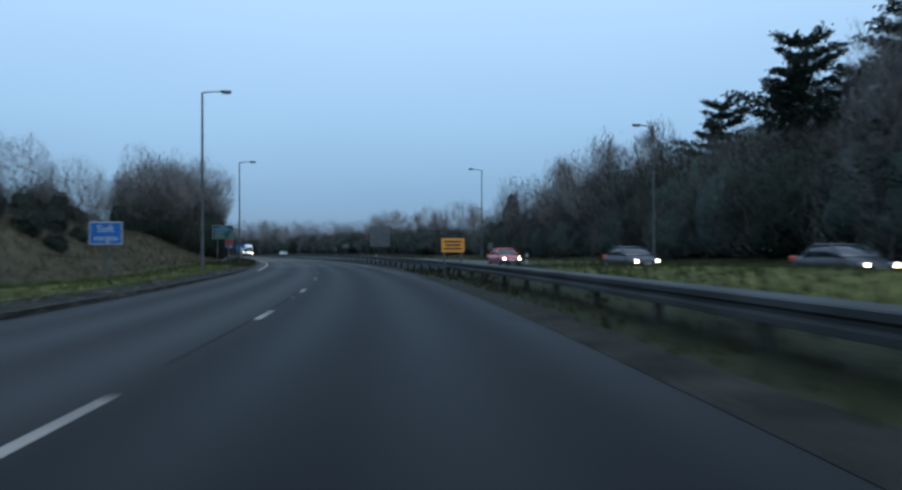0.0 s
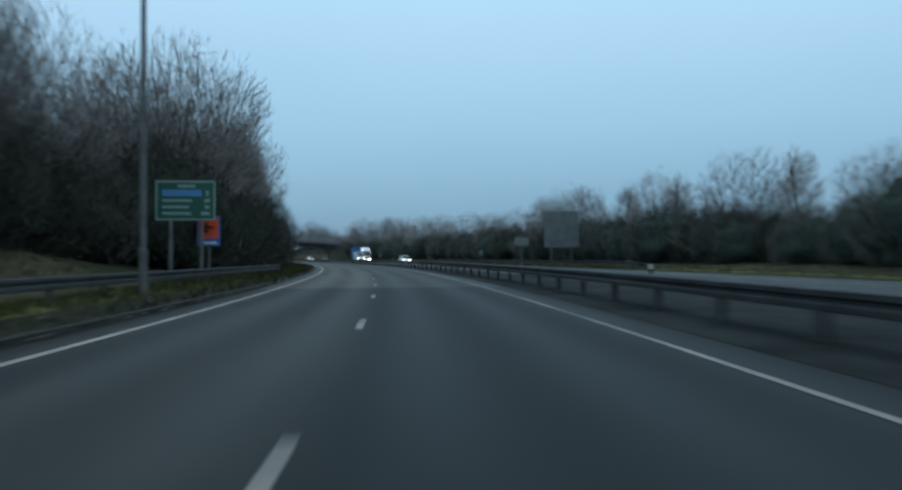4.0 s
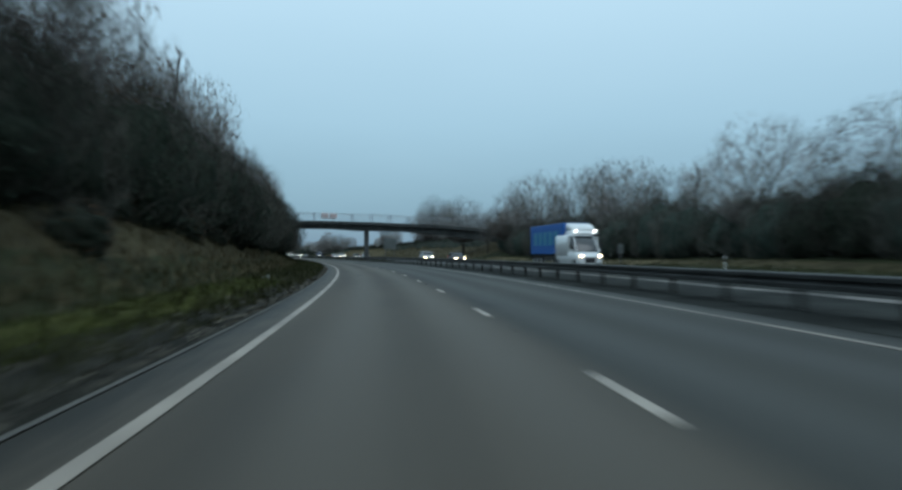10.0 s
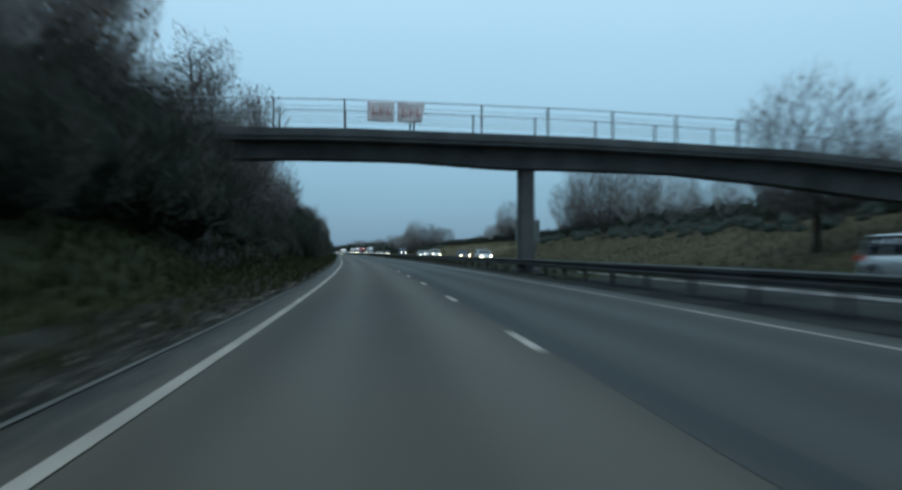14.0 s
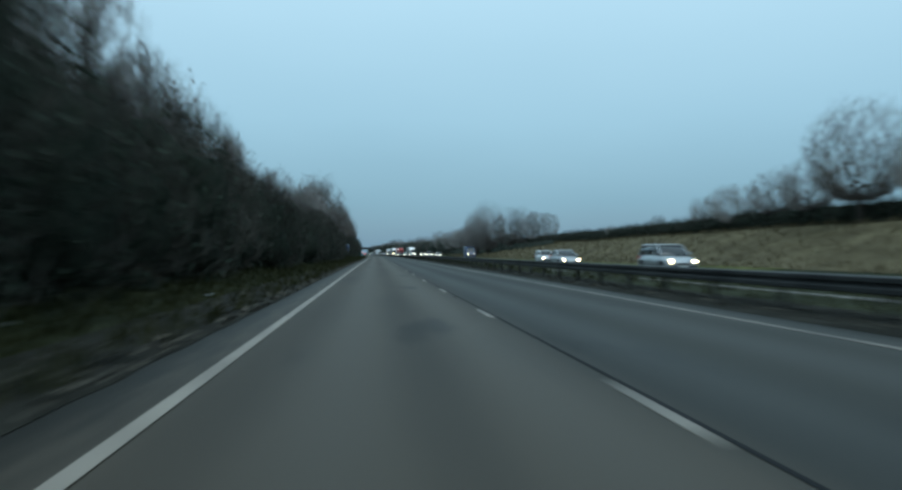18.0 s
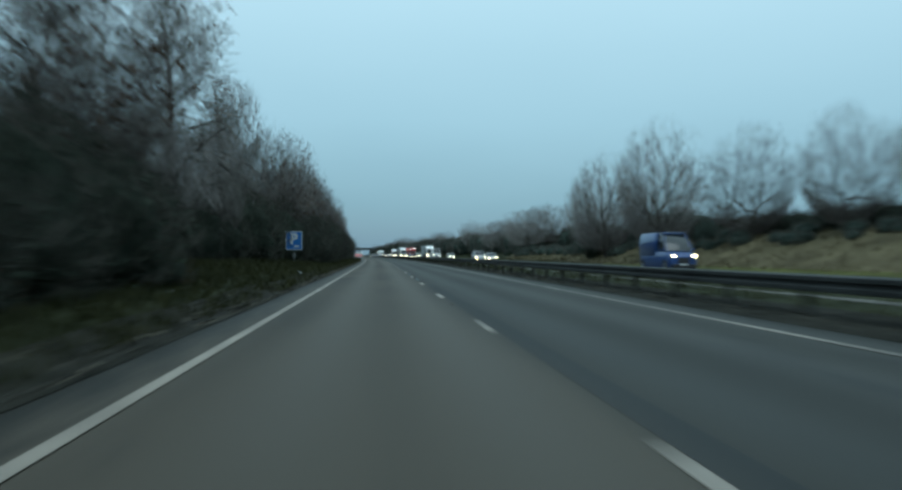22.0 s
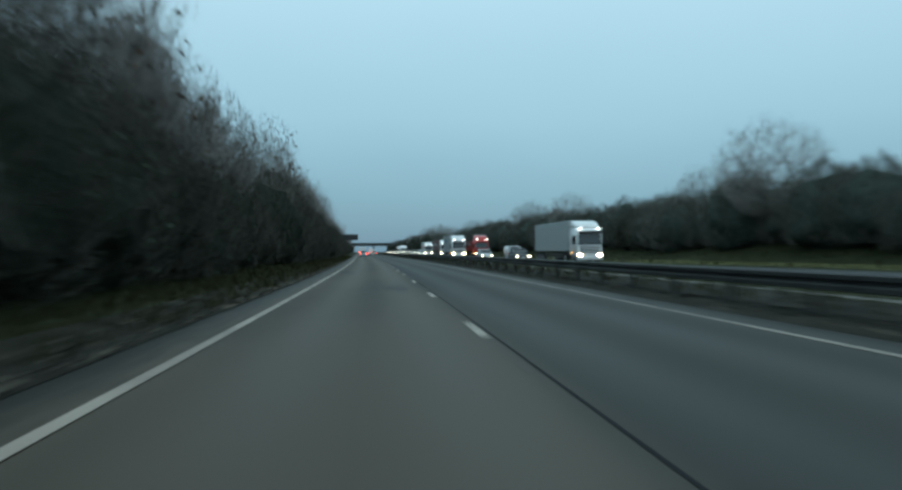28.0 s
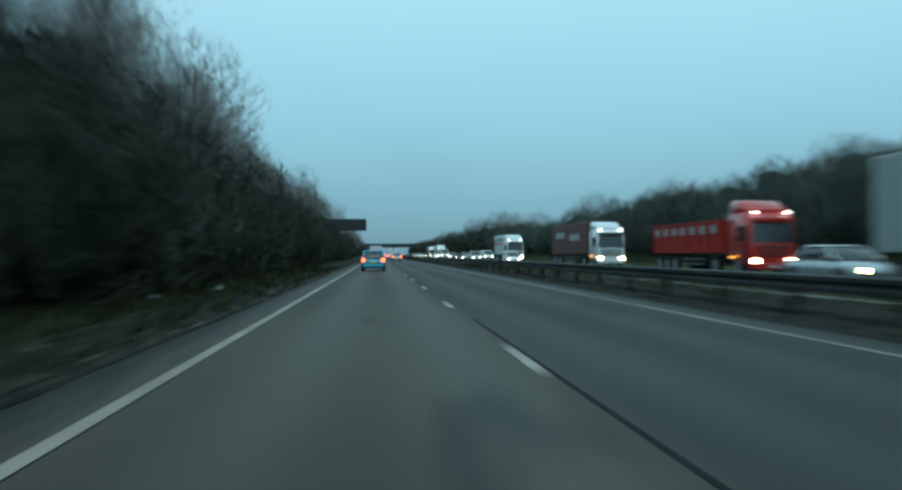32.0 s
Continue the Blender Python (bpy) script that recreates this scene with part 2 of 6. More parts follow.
M_KERBPALE = mottled("pale_concrete", (0.09, 0.09, 0.085), (0.24, 0.24, 0.225), 1.5, 14, 0.9, bump=0.4, spec=0.2)
M_VERGEGRASS = mottled("verge_grass_sheet", (0.044, 0.048, 0.02), (0.11, 0.112, 0.05), 0.35, 8, 0.95, bump=0.8, dist=0.06, spec=0.1)
M_PALEGRASS = mottled("pale_grass_sheet", (0.055, 0.046, 0.027), (0.17, 0.142, 0.083), 0.3, 8, 0.95, bump=0.8, dist=0.06, spec=0.1)
M_PALEBLADE = leafy("pale_dry_blades", (0.08, 0.067, 0.038), (0.2, 0.168, 0.1))
M_SHOOT = leafy("thicket_shoots", (0.039, 0.039, 0.033), (0.084, 0.08, 0.068), 0.9)
M_OLDLINE = mottled("old_edge_marking", (0.05, 0.048, 0.042), (0.11, 0.104, 0.092), 0.8, 9, 0.8, bump=0.1)
M_DEBRIS = leafy("verge_debris", (0.018, 0.017, 0.014), (0.13, 0.115, 0.092), 0.9)
M_BLADE = leafy("grass_blades", (0.012, 0.016, 0.006), (0.048, 0.047, 0.02))
M_DRYBLADE = leafy("dry_grass_blades", (0.05, 0.042, 0.024), (0.13, 0.11, 0.065))
M_BARK = mottled("bark", (0.028, 0.024, 0.02), (0.085, 0.075, 0.062), 2.5, 18, 0.95, bump=0.8, rand=0.25)
M_TWIG = leafy("twigs", (0.11, 0.1, 0.093), (0.23, 0.212, 0.198), 0.9)
M_PALETWIG = leafy("pale_twigs", (0.17, 0.159, 0.15), (0.31, 0.292, 0.277), 0.9)
M_LEAF = leafy("dark_leaves", (0.026, 0.037, 0.028), (0.058, 0.073, 0.054), 0.95)
# darker than the leaves: the shade inside the bushes is painted in here
M_INNERSHADE = mottled("shaded_inner_foliage", (0.014, 0.019, 0.014), (0.046, 0.056, 0.042), 4.0, 22, 0.95, bump=1.0, dist=0.15, spec=0.05)
# far-side twigs and bush cores: paler than the nearside, distance haze in the colour
M_HAZETWIG = leafy("hazed_far_twigs", (0.065, 0.066, 0.058), (0.13, 0.128, 0.112), 0.9)
M_HAZECORE = mottled("hazed_far_core", (0.029, 0.044, 0.037), (0.078, 0.104, 0.088), 4.0, 22, 0.95, bump=1.0, dist=0.15, spec=0.05)
M_BROWNLEAF = leafy("withered_leaves", (0.05, 0.032, 0.02), (0.13, 0.075, 0.042))
M_NEEDLE = leafy("conifer_needles", (0.012, 0.018, 0.014), (0.034, 0.044, 0.032), 0.95)
M_BEAM = mottled("weathered_beam", (0.013, 0.0145, 0.0145), (0.05, 0.053, 0.052), 0.7, 12, 0.75, metal=0.1, bump=0.15, spec=0.3)
M_CHANNEL = mottled("pale_channel", (0.02, 0.022, 0.021), (0.2, 0.185, 0.17), 0.35, 3.5, 0.85, bump=0.3, spec=0.2)
M_STEEL = mottled("galvanised_steel", (0.05, 0.054, 0.054), (0.15, 0.155, 0.15), 1.2, 16, 0.6, metal=0.4, bump=0.1)
M_DIRTYSTEEL = mottled("dirty_steel", (0.03, 0.031, 0.03), (0.1, 0.1, 0.095), 1.0, 14, 0.7, metal=0.3, bump=0.2)
M_CONCRETE = mottled("bridge_concrete", (0.026, 0.029, 0.03), (0.082, 0.087, 0.087), 0.5, 9, 0.9, bump=0.3)
M_RAIL = mottled("painted_rail", (0.2, 0.23, 0.25), (0.34, 0.37, 0.39), 1.0, 12, 0.5, bump=0.05)
M_CLOTH = mottled("banner_cloth", (0.42, 0.38, 0.38), (0.7, 0.66, 0.66), 1.5, 8, 0.9, bump=0.2)
M_CLOTHRED = plain("banner_red", (0.5, 0.24, 0.22), 0.9)
M_BLUE = plain("sign_blue", (0.01, 0.115, 0.37), 0.35)
M_GREEN = plain("sign_green", (0.006, 0.065, 0.042), 0.35)
M_ORANGE = plain("sign_orange", (0.78, 0.3, 0.02), 0.4)
M_WHITE = plain("sign_white", (0.48, 0.5, 0.49), 0.4)
M_LETTER = plain("dull_lettering", (0.17, 0.24, 0.22), 0.5)
M_PALEBLUE = plain("pale_blue_patch", (0.06, 0.17, 0.36), 0.5)
M_RED = plain("sign_red", (0.6, 0.07, 0.03), 0.4)
M_BLACK = plain("black_paint", (0.015, 0.016, 0.018), 0.5)
M_SIGNBACK = mottled("sign_back", (0.09, 0.105, 0.105), (0.17, 0.185, 0.185), 1.0, 10, 0.55, metal=0.4, bump=0.05)
M_TYRE = plain("tyre_rubber", (0.02, 0.02, 0.02), 0.85)
M_RIM = plain("wheel_alloy", (0.4, 0.41, 0.42), 0.35, 0.8)
M_TRIM = plain("black_trim", (0.025, 0.025, 0.027), 0.6)
M_GLASS = plain("tinted_glass", (0.015, 0.02, 0.024), 0.08, 0.0, 0.8)
M_HEAD = glowing("headlamp_light", (1.0, 0.78, 0.47), 16)
M_MARK = glowing("marker_light", (1.0, 0.95, 0.88), 9)
M_TAIL = glowing("tail_light", (1.0, 0.07, 0.02), 9)
M_AMBER = glowing("amber_light", (1.0, 0.35, 0.03), 5)
M_PLATE = plain("plate_yellow", (0.7, 0.52, 0.06), 0.5)
M_LITTER = plain("white_litter", (0.42, 0.44, 0.44), 0.7)
PAINTS = {
    "blue": plain("car_light_blue", (0.07, 0.34, 0.48), 0.3, 0.2, 0.5, 0.6),
    "red": plain("car_red", (0.42, 0.025, 0.02), 0.3, 0.1, 0.5, 0.6),
    "silver": plain("car_silver", (0.42, 0.44, 0.45), 0.3, 0.5, 0.5, 0.6),
    "white": plain("car_white", (0.72, 0.74, 0.74), 0.35, 0.0, 0.5, 0.5),
    "dark": plain("car_dark_grey", (0.012, 0.015, 0.02), 0.4, 0.0, 0.4, 0.15),
    "navy": plain("van_dark_blue", (0.02, 0.06, 0.2), 0.35, 0.1, 0.5, 0.5),
    "brown": plain("trailer_maroon", (0.1, 0.035, 0.03), 0.5),
    "trailerblue": plain("trailer_blue", (0.01, 0.11, 0.4), 0.5),
    "grey": plain("trailer_pale_grey", (0.33, 0.36, 0.36), 0.5),
}

# ---------- the line of the road ----------
# curvature in 1/km every 20 m along the lane line, from 20 m behind the start
KAPPA = [3.69, 3.28, 2.84, 2.36, 1.91, 1.66, 1.52, 1.44, 1.42, 1.41, 1.38, 1.35, 1.34, 1.35, 1.33, 1.24, 1.06, 0.86, 0.66,
         0.47, 0.33, 0.24, 0.15, 0.03, -0.07, -0.1, -0.05, 0.04, 0.07, 0.04, 0.02, 0.07, 0.17, 0.25, 0.28, 0.28, 0.27, 0.26,
         0.26, 0.24, 0.17, 0.1, 0.06, 0.04, 0.02, 0.01, 0.0]
S_LO, S_HI = -120, 1700
_s = np.arange(S_LO, S_HI + 1.0)
_k = np.interp(_s, -20 + 20.0 * np.arange(len(KAPPA)), np.array(KAPPA)) * 1e-3
_k[_s < -20] = KAPPA[0] * 1e-3
_th = np.concatenate([[0], np.cumsum((_k[1:] + _k[:-1]) / 2)])
_th -= _th[-S_LO]
_x = np.concatenate([[0], np.cumsum(-(np.sin(_th[1:]) + np.sin(_th[:-1])) / 2)])
_y = np.concatenate([[0], np.cumsum((np.cos(_th[1:]) + np.cos(_th[:-1])) / 2)])
_x -= _x[-S_LO]
_y -= _y[-S_LO]


def head(s):
    return float(np.interp(s, _s, _th))


def at(s, u, z=0.0):
    """A place s metres along the road and u metres to the right of its lane line."""
    h = head(s)
    return Vector((float(np.interp(s, _s, _x)) + u * math.cos(h), float(np.interp(s, _s, _y)) + u * math.sin(h), z))


def stand(s, u, z=0.0, turn=0.0, size=1.0):
    """Pose of a thing on the plan; turn in degrees, 0 looks along the road."""
    return Matrix.LocRotScale(at(s, u, z), Euler((0, 0, head(s) + radians(turn))), (size,) * 3)


def lerp(s, *pts):
    return float(np.interp(s, [p[0] for p in pts], [p[1] for p in pts]))


def opp(s):
    """How far the other carriageway swings away, near the start."""
    return lerp(s, (-60, 13), (10, 9.0), (30, 6.5), (50, 2.0), (68, 0))


def far_edge(s):
    return 20.4 + opp(s) + lerp(s, (0, 1), (60, 3.0), (110, 3.0), (160, 0), (690, 0), (706, 4.9), (740, 4.9), (756, 1.6), (800, 0.6))


def terrain(s, u):
    """Height of the ground."""
    n = 0.25 * noise.noise(Vector((s * 0.05, u * 0.09, 1.7)))
    if u < -4.9:
        d = -u
        hb = lerp(s, (-40, 2.5), (20, 3.2), (85, 2.8), (110, 0.8), (165, 1.2), (185, 2.6), (320, 2.6), (345, 3.0), (385, 2.9), (425, 0.6), (1000, 0.5))
        d0, d1 = lerp(s, (60, 9.5), (110, 8.0), (180, 7.0)), lerp(s, (90, 17), (120, 13))
        f = min(1, max(0, (d - d0) / (d1 - d0)))
        f = f * f * (3 - 2 * f)
        return 0.12 * min(1, (d - 4.9) / 1.5) + hb * f + n * min(1, (d - 4.9) / 4)
    if u > 5.2:
        e = far_edge(s) + 0.4
        if u < e:
            if u > 11.5 + opp(s) or 46 < s < 338:
                return -0.05
            f = min(1, max(0, (u - 7.0) / (4.3 + opp(s))))
            return lerp(u, (5.2, -0.03), (6.0, 0.02), (11.0 + opp(s), 0.02)) + lerp(s, (22, 0.65), (40, 0.3), (46, 0)) * math.sin(math.pi * f) ** 0.7
        hr = lerp(s, (0, 1.5), (60, 0.8), (315, 1.0), (350, 4.0), (420, 4.0), (460, 3.3), (520, 3.1), (590, 2.7), (660, 1.9), (1000, 1.6))
        w = lerp(s, (315, 12), (350, 18), (420, 18), (460, 11), (520, 9.5), (640, 8))
        f = min(1, max(0, (u - e - 0.8) / w))
        f = f * f * (3 - 2 * f)
        return 0.08 + hr * f + n * min(1, (u - e) / 5)
    return -0.1


# ---------- mesh helpers ----------
def mesh_of(name, verts, faces, mats, uvs=None, smooth=False, idx=None):
    me = bpy.data.meshes.new(name)
    me.from_pydata([tuple(v) for v in verts], [], faces)
    for m in mats if isinstance(mats, (list, tuple)) else [mats]:
        me.materials.append(m)
    if uvs is not None:
        lay = me.uv_layers.new(name="UVMap")
        vi = np.empty(len(me.loops), dtype=np.int32)
        me.loops.foreach_get("vertex_index", vi)
        lay.data.foreach_set("uv", np.array(uvs, dtype=np.float32)[vi].ravel())
    if idx is not None:
        me.polygons.foreach_set("material_index", np.array(idx, dtype=np.int32))
    if smooth:
        me.polygons.foreach_set("use_smooth", np.ones(len(me.polygons), dtype=bool))
    me.update()
    return me


def part(name, bm, material, parent, label=""):
    """One bmesh as one mesh object under a thing or a part."""
    me = bpy.data.meshes.new(name)
    bm.to_mesh(me)
    bm.free()
    me.materials.append(material)
    return child(name, me, parent, label)


def child(name, me, parent, label=""):
    ob = new(name, me)
    ob.parent = parent
    if label:
        tagged(ob, label)
    return ob


def thing(name, label, category, group="", kind=""):
    ob = new(name)
    ob.empty_display_size = 0.3
    return tagged(ob, label, category, group, kind)


def box(bm, x0, x1, y0, y1, z0, z1, bevel=0.0):
    r = bmesh.ops.create_cube(bm, size=1.0)
    bmesh.ops.transform(bm, matrix=Matrix.Translation(((x0 + x1) / 2, (y0 + y1) / 2, (z0 + z1) / 2)) @ Matrix.Diagonal((x1 - x0, y1 - y0, z1 - z0, 1)), verts=r["verts"])
    if bevel:
        es = list({e for v in r["verts"] for e in v.link_edges})
        bmesh.ops.bevel(bm, geom=es, offset=bevel, segments=2, affect="EDGES", profile=0.5)
    return bm


def boxes(*args):
    bm = bmesh.new()
    for a in args:
        box(bm, *a)
    return bm


def tube(bm, pts, radii, sides=8):
    """A tapered tube along points."""
    rings = []
    for i, p in enumerate(pts):
        a = Vector(pts[max(i - 1, 0)])
        b = Vector(pts[min(i + 1, len(pts) - 1)])
        d = (b - a).normalized()
        x = d.orthogonal().normalized()
        y = d.cross(x)
        rings.append([bm.verts.new(Vector(p) + radii[i] * (math.cos(2 * math.pi * k / sides) * x + math.sin(2 * math.pi * k / sides) * y)) for k in range(sides)])
    for a, b in zip(rings[:-1], rings[1:]):
        o = min(range(sides), key=lambda q: (a[0].co - b[q].co).length)
        for k in range(sides):
            bm.faces.new((a[k], a[(k + 1) % sides], b[(k + 1 + o) % sides], b[(k + o) % sides]))
    bm.faces.new(rings[0][::-1])
    bm.faces.new(rings[-1])
    return bm


def ribbon(name, s0, s1, cols, mat, ds=4.0, parent=None):
    """A sheet along the road; cols: (u, z) pairs, or a function of s that gives them."""
    ss = np.linspace(s0, s1, max(2, int(round((s1 - s0) / ds)) + 1))
    verts, uvs, faces, nc = [], [], [], 0
    for s in ss:
        cc = cols(s) if callable(cols) else cols
        nc = len(cc)
        for u, z in cc:
            verts.append(at(s, u, z))
            uvs.append((u, s))
    for i in range(len(ss) - 1):
        for j in range(nc - 1):
            a = i * nc + j
            faces.append((a, a + 1, a + nc + 1, a + nc))
    me = mesh_of(name, verts, faces, mat, uvs)
    ob = new(name, me)
    if parent:
        ob.parent = parent
    return ob

# ---------- ground and carriageways ----------
def ground_cols(s):
    us = [-110, -80, -55, -40, -30, -24, -20, -17, -15, -13, -11, -9.5, -8.5, -7.5, -6.8, -6.2, -5.6, -5.1, -4.85, -4.6,
          0, 5.1, 5.3, 6, 8, 10.5 + opp(s), 11.4 + opp(s), 12.2 + opp(s)]
    e = far_edge(s)
    us += [e - 0.6, e + 0.4, e + 1, e + 2.5, e + 4.5, e + 7, e + 10, e + 13, e + 16, e + 19, e + 24, e + 35, e + 60, e + 110]
    return [(u, terrain(s, u)) for u in us]


ground = ribbon("ground", -100, 1600, ground_cols, M_GRASS, 5.0)
gm = ground.data
# the same sheet goes on, flat and low, to the horizon
far = bmesh.new()
far.from_mesh(gm)
R = 4200
for ring0, ring1 in (((0.0, -0.45), (R, -0.45)),):
    c = far.verts.new(at(600, 10, ring0[1]))
    rim = [far.verts.new(at(600, 10, 0) + Vector((R * math.cos(a), R * math.sin(a), ring1[1]))) for a in np.linspace(0, 2 * math.pi, 49)[:-1]]
    for k in range(48):
        far.faces.new((c, rim[k], rim[(k + 1) % 48]))
far.to_mesh(gm)
far.free()
gm.polygons.foreach_set("use_smooth", np.ones(len(gm.polygons), dtype=bool))
tagged(ground, "rough green and brown grass banks beside the carriageways", "ground", kind="structure")

road = ribbon("road", 98, 1600, [(-4.65, -0.012), (-2, 0.0), (0, 0.0), (2.5, 0.0), (4.6, -0.004), (5.15, -0.01)], M_ROAD, 4.0)
road1 = ribbon("road_middle", 60, 98, [(-4.65, -0.012), (-2, 0.0), (0, 0.0), (2.5, 0.0), (4.6, -0.004), (5.15, -0.01)], M_ROADMID, 4.0)
tagged(road1, "damp brownish asphalt of the stretch after the bend", "road", kind="structure")
road0 = ribbon("road_old", -100, 60, [(-4.65, -0.012), (-2, 0.0), (0, 0.0), (2.5, 0.0), (4.6, -0.004), (5.15, -0.01)], M_ROADDARK, 4.0)
tagged(road0, "darker damp asphalt of the first stretch of carriageway", "road", kind="structure")
tagged(road, "worn damp grey asphalt carriageway with two lanes", "road", kind="structure")
road2 = ribbon("road_opposite", -100, 1600, lambda s: [(12.0 + opp(s), 0.0), (14 + opp(s), 0.01), (18 + opp(s), 0.01), (far_edge(s), 0.0)], M_ROAD2, 4.0)
tagged(road2, "pale grey asphalt carriageway of the oncoming traffic", "road", kind="structure")
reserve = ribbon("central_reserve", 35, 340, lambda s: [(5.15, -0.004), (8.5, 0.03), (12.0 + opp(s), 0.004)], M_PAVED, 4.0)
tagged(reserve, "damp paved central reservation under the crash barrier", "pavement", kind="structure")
soil_r = ribbon("reserve_soil", 340, 1500, lambda s: [(5.15, -0.004), (5.8 + 0.3 * noise.noise(Vector((s * 0.11, 0, 0))), 0.03), (7.4 + 0.7 * noise.noise(Vector((s * 0.07, 4, 0))) + lerp(s, (600, 0), (660, 1.9)), 0.035)], M_SOIL, 3.0)
tagged(soil_r, "dark muddy strip under the crash barrier", "soil", kind="structure")
soil_r2 = ribbon("reserve_soil", -60, 36, lambda s: [(4.75, 0.0), (5.5 + 0.3 * noise.noise(Vector((s * 0.2, 0, 0))), 0.05)], M_SOIL, 3.0)
tagged(soil_r2, "dark muddy strip at the edge of the grass reservation", "soil", kind="structure")
soil_l = ribbon("verge_soil", -80, 1500, lambda s: [(-4.55 + 0.08 * noise.noise(Vector((s * 0.8, 3, 0))), -0.002), (-4.75, 0.012), (-5.1, 0.03 + 0.02 * noise.noise(Vector((s * 0.3, 2, 0)))),
                (-5.9 + 0.35 * noise.noise(Vector((s * 0.12, 8, 0))) - lerp(s, (60, 0), (120, 0.6), (330, 0.6), (380, 0.0)), 0.15)], M_SOIL, 0.9)
tagged(soil_l, "dark muddy gutter between asphalt and grass verge", "soil", kind="structure")

for s0, s1, u0, u1 in ((118, 346, 9.6, 10.4), (346, 860, 9.7, 10.2)):
    ch = ribbon("drain_channel", s0, s1, lambda s, a=u0, b=u1: [(a + 0.3 * noise.noise(Vector((s * 0.15, 1, 0))), 0.028), ((a + b) / 2, 0.042), (b + 0.35 * noise.noise(Vector((s * 0.12, 7, 0))), 0.03)], M_CHANNEL, 2.5)
    tagged(ch, "muddy pale concrete drainage channel between the carriageways", "pavement", kind="structure")


def draped(name, label, s0, s1, uf, mat, n=7, ds=4.0):
    """A sheet of other ground cover just above the terrain."""
    ob = ribbon(name, s0, s1, lambda s: [(uf(s, k / (n - 1)), terrain(s, uf(s, k / (n - 1))) + (0.05 if 0 < k < n - 1 else -0.05)) for k in range(n)], mat, ds)
    return tagged(ob, label, "grass", kind="structure")


draped("bank_grass", "brown dry grass slope behind the footbridge", 338, 446, lambda s, f: far_edge(s) + 1.8 + lerp(s, (420, 15.5), (460, 9.5)) * f + 0.9 * noise.noise(Vector((s * 0.06, f * 3, 1))), M_DRYGRASS, 9)
draped("bank_grass", "pale dry grass slope above the far carriageway", 442, 668, lambda s, f: far_edge(s) + 1.8 + lerp(s, (420, 15.5), (460, 9.5), (520, 8.2)) * f + 0.9 * noise.noise(Vector((s * 0.06, f * 3, 1))), M_PALEGRASS, 9)
draped("bank_grass", "dull yellow-green grass verge below the far hedge", 664, 1000, lambda s, f: far_edge(s) + 0.5 + 2.8 * f + 0.5 * noise.noise(Vector((s * 0.06, f * 3, 1))), M_VERGEGRASS, 5)
draped("bank_grass", "pale dry grass verge beside the far carriageway", 85, 268, lambda s, f: far_edge(s) + 3.0 + 4.5 * f + 0.9 * noise.noise(Vector((s * 0.06, f * 3, 1))), M_DRYGRASS, 5)
draped("bank_grass", "bleached grass strip between hedge and far carriageway", 268, 330, lambda s, f: far_edge(s) + 1.2 + 6.3 * f + 0.9 * noise.noise(Vector((s * 0.06, f * 3, 1))), M_PALEGRASS, 5)
draped("bank_grass", "brown dry grass on the nearside bank", 186, 264, lambda s, f: -9.2 - 4.5 * f - 0.9 * noise.noise(Vector((s * 0.08, f * 2, 6))), M_DRYGRASS, 6)
draped("bank_grass", "dark brown rough slope under the trees past the footbridge", 340, 425, lambda s, f: -7.6 - 6.6 * f - 0.8 * noise.noise(Vector((s * 0.08, f * 2, 6))), M_SOIL, 7)
draped("bank_grass", "olive-brown rough grass on the nearside mound", 5, 100, lambda s, f: -8.9 - 10.9 * f - 0.9 * noise.noise(Vector((s * 0.08, f * 2, 6))), M_DRYGRASS, 8)

draped("lawn", "short yellow-green grass between the barrier and the far carriageway", -60, 40, lambda s, f: 7.6 + (3.9 + opp(s)) * f + 0.3 * noise.noise(Vector((s * 0.15, f * 2, 4))), M_LAWN, 6)
draped("lawn", "short green grass on the nearside verge", 4, 235, lambda s, f: lerp(s, (45, -5.15), (75, -5.8)) - lerp(s, (100, 3.4), (130, 2.2), (235, 1.6)) * f - 0.5 * noise.noise(Vector((s * 0.13, f * 2, 8))), M_LAWN, 6)
draped("lawn", "short green grass at the foot of the far bank", 455, 600, lambda s, f: far_edge(s) + 0.6 + 2.4 * f + 0.4 * noise.noise(Vector((s * 0.1, f * 2, 3))), M_LAWN, 4)
draped("lawn", "short green grass beside the far carriageway", 56, 130, lambda s, f: far_edge(s) + 0.8 + 3.0 * f + 0.3 * noise.noise(Vector((s * 0.15, f * 2, 4))), M_LAWN, 5)

# edge lines
def side_shift(s, u):
    return lerp(s, (640, 0), (700, 0.07)) if -4 < u < 0 else 0.0


for nm, s0, s1, u, w, m in (("edge_line", 50, 1500, -3.75, 0.15, M_PAINT), ("edge_line", 110, 1500, 4.26, 0.15, M_PAINT_WORN), ("edge_line", 58, 110, 4.26, 0.11, M_PAINT_WORN), ("edge_line", 37, 58, 4.26, 0.08, M_OLDLINE),
                            ("faint_edge_line", 205, 335, -4.5, 0.07, M_OLDLINE)):
    ribbon(nm, s0, s1, lambda s, u=u, w=w: [(u + side_shift(s, u) - w / 2, 0.005), (u + side_shift(s, u) + w / 2, 0.005)], m, 4.0, road)
for u in (12.5, 19.8):
    ribbon("edge_line", 60, 1500, [(u - 0.09, 0.014), (u + 0.09, 0.014)], M_PAINT_WORN, 5.0, road2)
